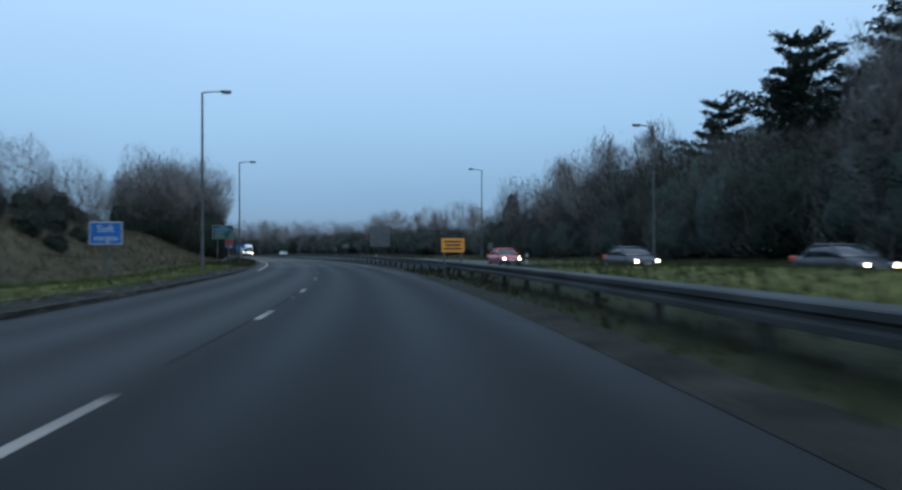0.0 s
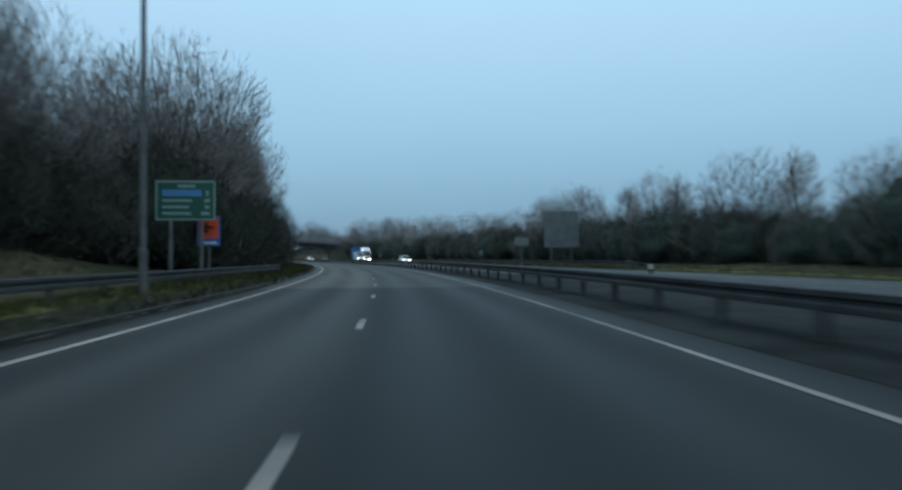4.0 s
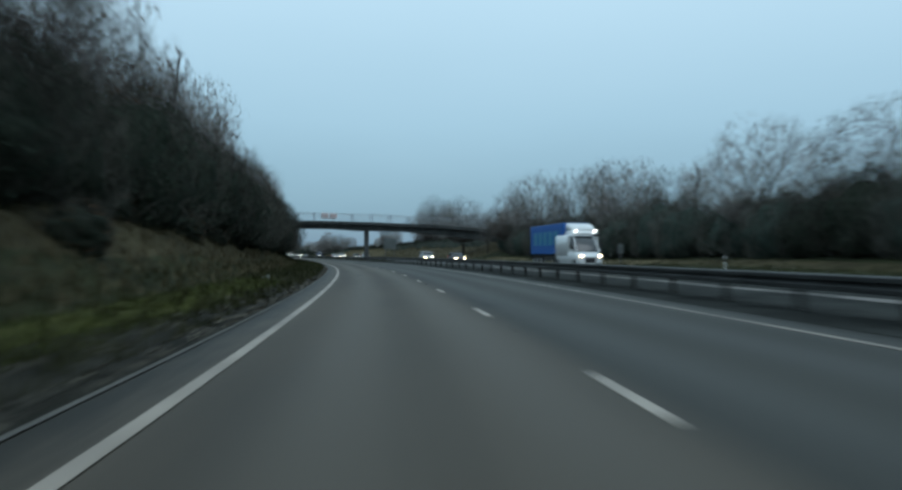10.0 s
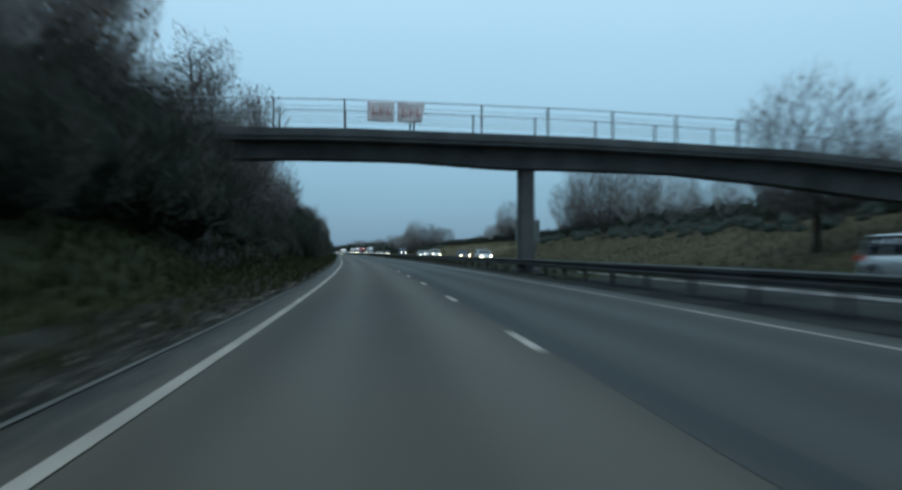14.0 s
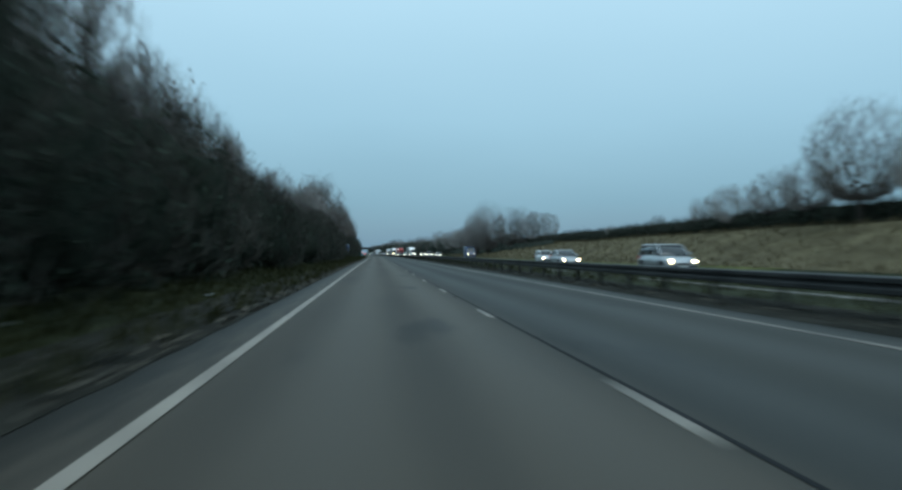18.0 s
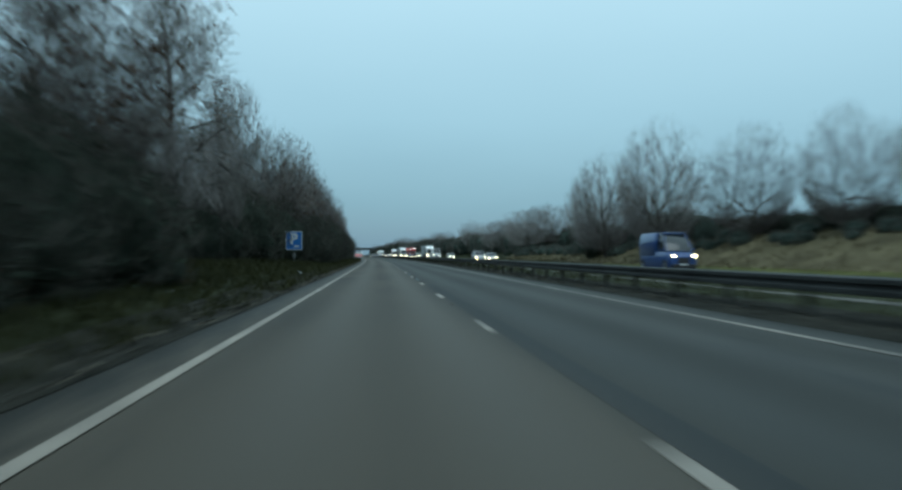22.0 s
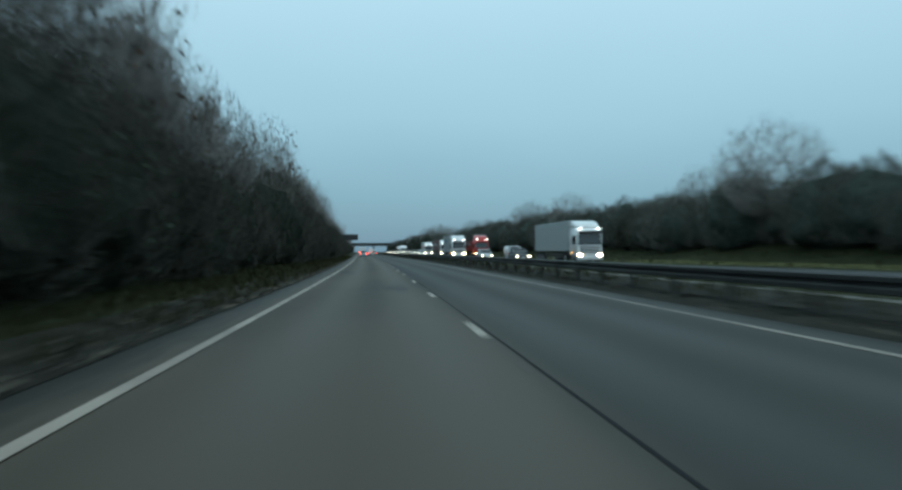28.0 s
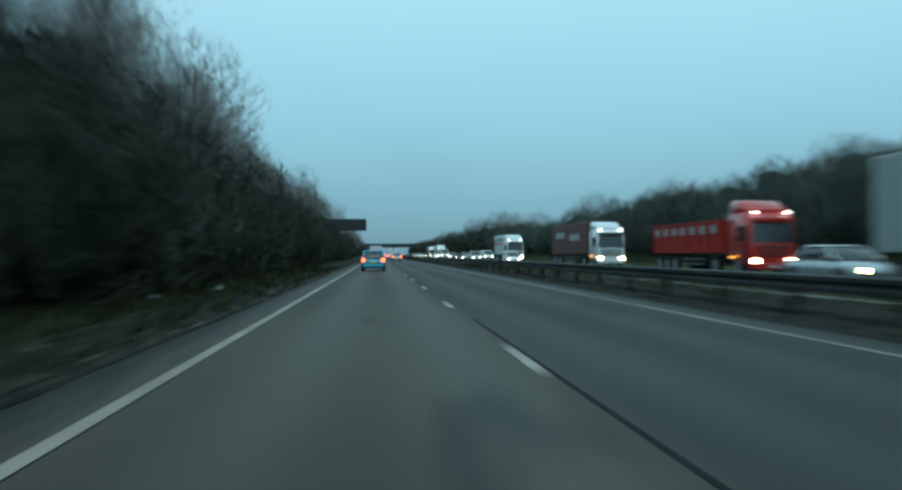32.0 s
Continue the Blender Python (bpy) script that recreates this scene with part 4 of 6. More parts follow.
def car(kind, paint, label, lit="head"):
    """kind: hatch, saloon, suv, van or panel (large van)."""
    c = thing("van" if kind in ("van", "panel") else "car", label, "van" if kind in ("van", "panel") else "car", "traffic")
    P = PAINTS[paint]
    L, W, H, belt = {"hatch": (3.95, 1.7, 1.5, 0.92), "saloon": (4.5, 1.78, 1.45, 0.93), "suv": (4.5, 1.85, 1.68, 1.05), "van": (4.6, 1.8, 1.85, 1.1), "panel": (5.6, 1.98, 2.6, 1.35)}[kind]
    f, r, w = L / 2, -L / 2, W / 2
    nose = {"hatch": 0.9, "saloon": 1.15, "suv": 1.1, "van": 0.85, "panel": 0.75}[kind]
    ws = f - nose            # foot of the windscreen
    rake = {"hatch": 0.7, "saloon": 0.85, "suv": 0.7, "van": 0.75, "panel": 0.85}[kind]
    bon = belt - 0.06
    part("body", loft([(r, w * 0.82, 0.4, belt - 0.22, 0.1, 0.03), (r + 0.12, w * 0.95, 0.26, belt - 0.05, 0.12, 0.04), (r + 0.7, w, 0.2, belt, 0.12, 0.04), (0, w, 0.18, belt, 0.1, 0.04),
                       (ws, w, 0.2, bon + 0.03, 0.12, 0.05), (f - 0.35, w * 0.96, 0.22, bon - 0.12, 0.14, 0.06), (f - 0.08, w * 0.88, 0.28, bon - 0.24, 0.14, 0.08), (f, w * 0.78, 0.38, bon - 0.36, 0.1, 0.06)]), P, c)
    tail = {"hatch": r + 0.12, "saloon": r + 0.75, "suv": r + 0.1, "van": r + 0.04, "panel": r + 0.04}[kind]
    tr = {"hatch": 0.4, "saloon": 0.6, "suv": 0.3, "van": 0.08, "panel": 0.06}[kind]
    gw = w - 0.05
    solid = kind in ("van", "panel")
    y0 = tail if not solid else 0.35
    part("glazing", loft([(y0, gw * 0.94, belt - 0.03, belt + 0.05, 0.02, 0.02), (y0 + tr, gw * 0.95, belt - 0.03, H - 0.06, 0.08, 0.13), (ws - rake, gw * 0.96, belt - 0.03, H - 0.05, 0.08, 0.14), (ws + 0.02, gw * 0.95, belt - 0.05, belt + 0.0, 0.02, 0.02)]), M_GLASS, c)
    if solid:
        part("load_body", loft([(tail, w * 0.97, belt - 0.3, H - 0.05, 0.06, 0.07), (tail + 0.1, w, belt - 0.4, H, 0.08, 0.08), (0.2, w, belt - 0.4, H, 0.08, 0.08), (0.5, w * 0.98, belt - 0.3, H - 0.03, 0.08, 0.1)]), P, c)
    a, b = (tail + tr - 0.05, ws - rake + 0.08) if not solid else (0.3, ws - rake + 0.08)
    part("roof", loft([(a, gw * 0.82, H - 0.1, H - 0.05, 0.03, 0.03), (a + 0.15, gw * 0.86, H - 0.09, H - 0.01, 0.03, 0.04), ((a + b) / 2, gw * 0.88, H - 0.09, H, 0.03, 0.04), (b, gw * 0.84, H - 0.1, H - 0.05, 0.03, 0.03)]), P, c)
    for sd in (-1, 1):
        runs = [((sd * gw * 0.93, ws, belt - 0.02), (sd * gw * 0.80, ws - rake, H - 0.06), 0.045)]
        if not solid:
            runs += [((sd * gw * 0.97, (a + b) / 2 - 0.25, belt - 0.02), (sd * gw * 0.84, (a + b) / 2 - 0.25, H - 0.05), 0.05),
                     ((sd * gw * 0.92, tail + 0.1, belt - 0.02), (sd * gw * 0.80, tail + tr + 0.05, H - 0.07), 0.09)]
        for p0, p1, rad in runs:
            part("pillar", tube(bmesh.new(), [p0, p1], [rad, rad * 0.85], 6), P, c)
        part("door_mirror", box(bmesh.new(), sd * (w + 0.08) - 0.09, sd * (w + 0.08) + 0.09, ws - 0.42, ws - 0.3, belt + 0.02, belt + 0.16, 0.04), P, c)
    part("front_bumper", box(bmesh.new(), -w * 0.82, w * 0.82, f - 0.12, f + 0.03, 0.24, 0.5, 0.05), M_TRIM, c)
    part("rear_bumper", box(bmesh.new(), -w * 0.86, w * 0.86, r - 0.04, r + 0.15, 0.26, 0.5, 0.06), P if not solid else M_TRIM, c)
    part("grille", box(bmesh.new(), -w * 0.4, w * 0.4, f - 0.06, f + 0.02, 0.52, bon - 0.38, 0.02), M_TRIM, c)
    part("rear_plate", box(bmesh.new(), -0.26, 0.26, r - 0.06, r - 0.02, 0.58, 0.69, 0.005), M_PLATE, c)
    part("front_plate", box(bmesh.new(), -0.26, 0.26, f + 0.03, f + 0.045, 0.4, 0.51, 0.005), M_WHITE, c)
    for sd in (-1, 1):
        hl = lens("headlamp", c, sd * w * 0.7, f - 0.1, bon - 0.26, 0.36, 0.26, 0.2, M_RIM)
        if lit == "head":
            lens("bulb", hl, sd * w * 0.7, f + 0.015, bon - 0.27, 0.2, 0.06, 0.15, M_HEAD)
        lens("tail_lamp", c, sd * w * 0.84, r + 0.08, belt - 0.12 if kind != "panel" else 1.1, 0.22, 0.24, 0.26, M_TAIL if lit == "tail" else M_RED)
        wr = 0.31 if kind in ("hatch", "saloon") else 0.35
        for y in (f - 0.78, r + 0.72):
            wheel(c, sd * (w - 0.1), y, wr, 0.2)
            part("wheel_arch", tube(bmesh.new(), [(sd * (w - 0.2), y, wr + 0.02), (sd * (w + 0.005), y, wr + 0.02)], [wr + 0.07] * 2, 16), M_TRIM, c)
    return c


def lorry(paint, trailer, label, length=16.0, kind="box", deflector=True):
    """Articulated lorry, nose at y = 0, trailer behind."""
    t = thing("lorry", label, "lorry", "traffic")
    P, T = PAINTS[paint], PAINTS[trailer]
    w = 1.24
    cab = part("cab", loft([(-2.3, w, 0.75, 3.25, 0.1, 0.04), (-0.5, w, 0.6, 3.25, 0.1, 0.06), (-0.18, w * 0.97, 0.5, 2.95, 0.12, 0.1), (-0.05, w * 0.94, 0.45, 1.75, 0.1, 0.06), (0, w * 0.9, 0.4, 1.5, 0.08, 0.04)]), P, t)
    bm = bmesh.new()
    v = [bm.verts.new(p) for p in ((-1.08, -0.015, 1.74), (1.08, -0.015, 1.74), (1.02, -0.17, 2.66), (-1.02, -0.17, 2.66), (-1.08, 0.02, 1.72), (1.08, 0.02, 1.72), (1.02, -0.13, 2.68), (-1.02, -0.13, 2.68))]
    for q in ((4, 5, 6, 7), (0, 1, 5, 4), (2, 3, 7, 6), (1, 2, 6, 5), (0, 4, 7, 3)):
        bm.faces.new([v[i] for i in q])
    part("windscreen", bm, M_GLASS, cab)
    for sd in (-1, 1):
        part("side_window", box(bmesh.new(), sd * w * 0.985 - 0.03, sd * w * 0.985 + 0.03, -1.25, -0.4, 1.8, 2.55, 0.02), M_GLASS, cab)
        part("mirror", box(bmesh.new(), sd * (w + 0.2) - 0.1, sd * (w + 0.2) + 0.1, -0.3, -0.12, 1.75, 2.45, 0.04), M_TRIM, cab)
        lens("headlamp", t, sd * 0.92, 0.01, 0.78, 0.42, 0.12, 0.24, M_HEAD)
        lens("roof_marker", t, sd * 0.85, -0.2, 3.2, 0.2, 0.1, 0.09, M_MARK)
        lens("side_marker", t, sd * (w + 0.01), -1.9, 0.95, 0.05, 0.14, 0.09, M_AMBER)
    part("sun_visor", box(bmesh.new(), -1.05, 1.05, -0.12, 0.12, 2.72, 2.95, 0.04), P if paint == "red" else M_TRIM, cab)
    gr = part("grille", box(bmesh.new(), -0.85, 0.85, -0.05, 0.03, 0.98, 1.58, 0.03), M_TRIM, cab)
    for k in range(4):
        part("grille_bar", box(bmesh.new(), -0.8, 0.8, 0.02, 0.06, 1.05 + 0.14 * k, 1.11 + 0.14 * k, 0.01), P, gr)
    part("bumper", box(bmesh.new(), -w * 0.95, w * 0.95, -0.35, 0.05, 0.32, 0.68, 0.08), P, cab)
    part("front_plate", box(bmesh.new(), -0.26, 0.26, 0.05, 0.065, 0.42, 0.53, 0.005), M_WHITE, cab)
    if deflector:
        part("roof_deflector", loft([(-2.2, w * 0.94, 3.2, 3.95, 0.12, 0.08), (-1.4, w * 0.94, 3.2, 3.85, 0.14, 0.1), (-0.45, w * 0.85, 3.2, 3.35, 0.05, 0.05)]), P, cab)
    part("chassis", boxes((-0.45, 0.45, -length + 0.3, -0.6, 0.65, 1.0)), M_TRIM, t)
    y1 = -2.75
    if kind == "box":
        tr = part("trailer", box(bmesh.new(), -1.27, 1.27, -length, y1, 1.15, 4.0, 0.05), T, t)
        for k in range(9):
            y = -length + 0.4 + (length + y1 - 0.8) * k / 8
            for sd in (-1, 1):
                part("side_rib", box(bmesh.new(), sd * 1.275 - 0.012, sd * 1.275 + 0.012, y - 0.03, y + 0.03, 1.25, 3.9), T, tr)
    else:
        bm = bmesh.new()
        y0, o, i = -length, 1.25, 1.17
        for a in ((-o, o, y0, y1, 1.2, 1.35), (-o, -i, y0, y1, 1.35, 2.9), (i, o, y0, y1, 1.35, 2.9), (-i, i, y0, y0 + 0.08, 1.35, 2.8), (-i, i, y1 - 0.08, y1, 1.35, 2.95)):
            box(bm, *a)
        tr = part("tipper_body", bm, T, t)
        for k in range(8):
            y = y0 + 0.3 + (y1 - y0 - 0.6) * k / 7
            for sd in (-1, 1):
                part("side_rib", box(bmesh.new(), sd * 1.28 - 0.04, sd * 1.28 + 0.04, y - 0.05, y + 0.05, 1.3, 2.9, 0.01), T, tr)
        part("top_rail", boxes((-1.33, -1.15, y0, y1, 2.88, 2.98), (1.15, 1.33, y0, y1, 2.88, 2.98)), T, tr)
    for sd in (-1, 1):
        part("underrun_rail", boxes((sd * 1.2 - 0.02, sd * 1.2 + 0.02, -length + 4.6, -5.2, 0.5, 0.62), (sd * 1.2 - 0.02, sd * 1.2 + 0.02, -length + 4.6, -5.2, 0.78, 0.9)), M_STEEL, t)
        for y in (-1.25, -3.9, -length + 3.6, -length + 2.35, -length + 1.1):
            wheel(t, sd * 1.08, y, 0.5, 0.3)
        part("mudguard", boxes((sd * 1.08 - 0.17, sd * 1.08 + 0.17, -4.5, -3.3, 1.02, 1.07)), M_TRIM, t)
    return t, tr


NEAR, FARL = 14.3, 18.0


def oncoming(ob, s, u):
    ob.matrix_world = stand(s, u + opp(s), 0.012, 180)
    return ob


lab = "with headlamps on, facing the camera"
silver = oncoming(car("saloon", "silver", "silver saloon car " + lab), 404, NEAR)
whitec = oncoming(car("hatch", "white", "white hatchback car " + lab), 209, NEAR)
greyc = oncoming(car("suv", "silver", "tall grey car " + lab), 453, NEAR)
darkc = oncoming(car("saloon", "dark", "dark grey saloon car " + lab), 27.5, NEAR)
oncoming(car("saloon", "red", "bright red saloon car " + lab), 59.5, NEAR + 0.3)
wvan = oncoming(car("van", "white", "small white van " + lab), 796, FARL)
oncoming(car("panel", "navy", "dark blue panel van " + lab), 572, FARL)
pvan = oncoming(car("panel", "white", "large white panel van " + lab), 712, NEAR)


def again(ob, s, u, label=""):
    c = copy_thing(ob, stand(s, u + opp(s), 0.012, 180))
    return tagged(c, label) if label else c


for ob, s, u in ((darkc, 41.5, NEAR), (pvan, 259.5, NEAR), (darkc, 307, NEAR), (greyc, 329, NEAR), (darkc, 420, NEAR), (silver, 476, NEAR), (whitec, 500, FARL), 
                 (greyc, 640, NEAR), (silver, 651, FARL), (whitec, 711, FARL), (darkc, 775, NEAR), (silver, 798, NEAR), (silver, 841, NEAR)):
    again(ob, s, u)
t, tr = lorry("white", "trailerblue", "white lorry with a blue box trailer, headlamps on", 13.5)
oncoming(t, 268, FARL)
for sd in (-1, 1):
    for k, y in enumerate((-11.6, -9.9, -8.2, -6.5, -4.8)):
        part("logo_bar", boxes((sd * 1.29 - 0.01, sd * 1.29 + 0.01, y - 0.55, y + 0.55, 2.0, 3.3)), PAINTS["blue"], tr)
t, tr = lorry("white", "grey", "white articulated lorry with pale grey box trailer in the oncoming queue", 16.5)
oncoming(t, 761.5, FARL)
t2, tr2 = lorry("red", "red", "bright red tipper lorry with headlamps on in the oncoming queue", 13.0, "tipper")
oncoming(t2, 852, FARL)
for sd in (-1, 1):
    for k in range(7):
        y = -12.0 + 1.35 * k
        part("emblem", boxes((sd * 1.335 - 0.01, sd * 1.335 + 0.01, y - 0.3, y + 0.3, 2.25, 2.7)), PAINTS["grey"], tr2)
again(t2, 823, FARL)
t3, tr3 = lorry("white", "brown", "white lorry with a dark maroon trailer in the oncoming queue", 16.0)
oncoming(t3, 878, FARL)
for sd in (-1, 1):
    for y, z in ((-12.5, 3.0), (-7.0, 2.7)):
        part("logo_bar", boxes((sd * 1.292 - 0.01, sd * 1.292 + 0.01, y - 1.7, y + 1.7, z - 0.3, z + 0.3)), PAINTS["grey"], tr3)
t4, tr4 = lorry("white", "white", "white box lorry with pale blue stripes in the oncoming queue", 11.0)
oncoming(t4, 922, FARL)
for sd in (-1, 1):
    part("stripe", boxes((sd * 1.292 - 0.01, sd * 1.292 + 0.01, -10.5, -3.2, 3.1, 3.5)), PAINTS["blue"], tr4)
    part("stripe", boxes((sd * 1.292 - 0.01, sd * 1.292 + 0.01, -10.5, -3.2, 2.6, 2.85)), M_RED, tr4)
t5, tr5 = lorry("white", "grey", "white lorry with a pale box body overtaking in the oncoming queue", 12.4)
oncoming(t5, 825, NEAR)
for sd in (-1, 1):
    part("logo_bar", boxes((sd * 1.292 - 0.01, sd * 1.292 + 0.01, -10.6, -7.2, 2.9, 3.3), (sd * 1.292 - 0.01, sd * 1.292 + 0.01, -9.8, -7.2, 2.55, 2.7)), PAINTS["blue"], tr5)
for k, (s, u, o) in enumerate(((905, NEAR, whitec), (938, NEAR, greyc), (950, FARL, wvan), (964, NEAR, darkc), (972, FARL, silver), (984, FARL, whitec), (996, NEAR, pvan), (1012, FARL, greyc),
                               (1030, NEAR, silver), (1046, FARL, t4), (1075, NEAR, whitec), (1082, FARL, t3), (1112, FARL, darkc), (1140, NEAR, greyc), (1165, FARL, wvan), (1200, FARL, whitec))):
    again(o, s, u)

ahead = car("hatch", "blue", "light blue hatchback car with red tail lamps on, seen from behind", "tail")
ahead.matrix_world = stand(872, -1.95, 0.005)
sal = car("saloon", "silver", "silver car far ahead seen from behind with tail lamps on", "tail")
sal.matrix_world = stand(905, -1.9, 0.005)
vn = car("panel", "white", "white van far ahead seen from behind with tail lamps on", "tail")
vn.matrix_world = stand(940, -1.9, 0.005)
for s, u, o in ((958, 2.0, sal), (978, -1.9, sal), (1000, 2.0, vn), (1015, -1.9, ahead), (1040, 2.0, sal), (1062, -1.9, sal), (1090, 2.1, sal), (1120, -1.9, vn), (1150, 2.0, sal)):
    c = copy_thing(o, stand(s, u, 0.005))
    if o is ahead:
        tagged(c, "blue car far ahead seen from behind with tail lamps on")


# ---------- trees ----------
def spikes(rng, starts, dirs, lens_, r, sides=3):
    """Tapered three-sided shoots; returns vertices and faces."""
    vs, fs = [], []
    for p, d, ln, rr in zip(starts, dirs, lens_, r):
        x = d.orthogonal().normalized() * rr
        y = d.cross(x)
        b = len(vs)
        vs += [p + x, p - 0.5 * x + 0.87 * y, p - 0.5 * x - 0.87 * y, p + d * ln]
        fs += [(b, b + 1, b + 3), (b + 1, b + 2, b + 3), (b + 2, b, b + 3)]
    return vs, fs


def limb(vs, fs, pts, radii, sides):
    base = None
    for i, p in enumerate(pts):
        d = (pts[min(i + 1, len(pts) - 1)] - pts[max(i - 1, 0)]).normalized()
        x = d.orthogonal().normalized()
        y = d.cross(x)
        b = len(vs)
        for k in range(sides):
            a = 2 * math.pi * k / sides
            vs.append(p + radii[i] * (math.cos(a) * x + math.sin(a) * y))
        if base is not None:
            for k in range(sides):
                fs.append((base + k, base + (k + 1) % sides, b + (k + 1) % sides, b + k))
        base = b


def turned(rng, d, spread, up):
    v = Vector((rng.gauss(0, 1), rng.gauss(0, 1), rng.gauss(0, 1)))
    v -= v.dot(d) * d
    v.normalize()
    out = d * math.cos(spread) + v * math.sin(spread) + Vector((0, 0, up))
    return out.normalized()


def bare_tree(seed, h, shape, twig, label):
    rng = random.Random(seed)
    t = thing("tree", label, "tree", "roadside trees")
    tv, tf = [], []
    lean = Vector((rng.gauss(0, 0.05), rng.gauss(0, 0.05), 1)).normalized()
    top = {"tall": 0.92, "droop": 0.85}[shape] * h
    r0 = 0.016 * h + 0.04
    npts = 6
    trunk = [Vector((0, 0, -0.4))]
    for i in range(1, npts):
        trunk.append(lean * (top * i / (npts - 1)) + Vector((rng.gauss(0, 0.012), rng.gauss(0, 0.012), 0)) * h)
    limb(tv, tf, trunk, [r0 * (1.25 if i == 0 else 1 - 0.8 * i / (npts - 1)) for i in range(npts)], 7)
    child("trunk", mesh_of("trunk", tv, tf, M_BARK, smooth=True), t)
    bv, bf = [], []
    sp_p, sp_d, sp_l, sp_r = [], [], [], []
    fine = []
    n1 = {"tall": 15, "droop": 13}[shape]
    for i in range(n1):
        f = {"tall": 0.18 + 0.8 * i / n1, "droop": 0.25 + 0.72 * i / n1}[shape]
        j = f * (npts - 1)
        a = trunk[int(j)].lerp(trunk[min(int(j) + 1, npts - 1)], j - int(j))
        az = i * 2.4 + rng.uniform(-0.5, 0.5)
        el = {"tall": rng.uniform(0.85, 1.15), "droop": rng.uniform(0.5, 0.8)}[shape]
        d = Vector((math.cos(az) * math.cos(el), math.sin(az) * math.cos(el), math.sin(el)))
        ln = {"tall": h * 0.36 * (1.2 - f), "droop": h * 0.34 * (1.25 - f)}[shape]
        r1 = r0 * 0.42 * (1.2 - 0.6 * f)
        pts = [a]
        for k in range(3):
            d = (d + Vector((rng.gauss(0, 0.1), rng.gauss(0, 0.1), 0.12 if shape != "droop" else -0.08))).normalized()
            pts.append(pts[-1] + d * ln / 3)
        limb(bv, bf, pts, [r1 * 0.8, r1 * 0.55, r1 * 0.34, r1 * 0.14], 5)
        n2 = 6
        for k in range(n2):
            g = 0.25 + 0.75 * (k + rng.random() * 0.6) / n2
            q = g * 3
            p2 = pts[int(min(q, 2.99))].lerp(pts[int(min(q, 2.99)) + 1], q - int(min(q, 2.99)))
            d2 = turned(rng, d, rng.uniform(0.45, 1.0), 0.18 if shape != "droop" else -0.15)
            l2 = ln * rng.uniform(0.28, 0.5) * (1.25 - 0.5 * g)
            m2 = p2 + d2 * l2 * 0.5
            d2b = turned(rng, d2, 0.25, 0.12 if shape != "droop" else -0.35)
            e2 = m2 + d2b * l2 * 0.5
            limb(bv, bf, [p2, m2, e2], [r1 * 0.26, r1 * 0.17, r1 * 0.07], 4)
            for m in range(6):
                g3 = 0.2 + 0.8 * m / 5
                p3 = p2.lerp(m2, g3 * 2) if g3 < 0.5 else m2.lerp(e2, g3 * 2 - 1)
                d3 = turned(rng, d2b, rng.uniform(0.3, 0.9), 0.15 if shape != "droop" else -0.5)
                l3 = l2 * rng.uniform(0.35, 0.65)
                sp_p.append(p3), sp_d.append(d3), sp_l.append(l3), sp_r.append(0.011 + 0.0005 * h)
                for o in range(3):
                    p4 = p3 + d3 * l3 * rng.uniform(0.1, 0.95)
                    fine.append((p4, turned(rng, d3, rng.uniform(0.3, 0.9), 0.1 if shape != "droop" else -0.5), l3 * rng.uniform(0.5, 1.0), 0.008 + 0.0003 * h))
    # outer shoots that fill the crown to a lumpy rounded outline with gaps
    zc, rx, rz = {"tall": (0.58, 0.21, 0.41), "droop": (0.56, 0.23, 0.43)}[shape]
    n_out = 0
    while n_out < 3200:
        v = Vector((rng.gauss(0, 1), rng.gauss(0, 1), rng.gauss(0, 1))).normalized()
        if v.z < -0.88:
            continue
        wob = 1 + 0.34 * noise.noise(v * 1.9 + Vector((seed, 0, 0))) + 0.16 * noise.noise(v * 5.0 + Vector((0, seed, 0)))
        f = (0.25 + 0.75 * rng.random() ** 0.6) * wob
        p = Vector((v.x * rx * f, v.y * rx * f, zc + v.z * rz * f)) * h
        if noise.noise(p * (5.5 / h) + Vector((0, 0, seed))) < -0.12 + 0.25 * (rng.random() - 0.5):
            continue
        q = (p - Vector((0, 0, 0.34 * h))).normalized() + Vector((rng.gauss(0, 0.4), rng.gauss(0, 0.4), 0.25 if shape != "droop" else -0.7))
        ln = h * rng.uniform(0.035, 0.085)
        fine.append((p - q.normalized() * ln * 0.6, q.normalized(), ln, (0.00105 + 0.0007 * rng.random()) * h))
        n_out += 1
    child("branch_frame", mesh_of("branch_frame", bv, bf, M_BARK), t)
    vs, fs = spikes(rng, sp_p, sp_d, sp_l, sp_r)
    for p, q, ln, r in fine:
        x = q.orthogonal().normalized()
        x = Matrix.Rotation(rng.uniform(0, 6.28), 3, q) @ x * r
        b = len(vs)
        vs += [p - x, p + x, p + q * ln]
        fs.append((b, b + 1, b + 2))
    child("crown", mesh_of("crown", vs, fs, twig), t)
    return t


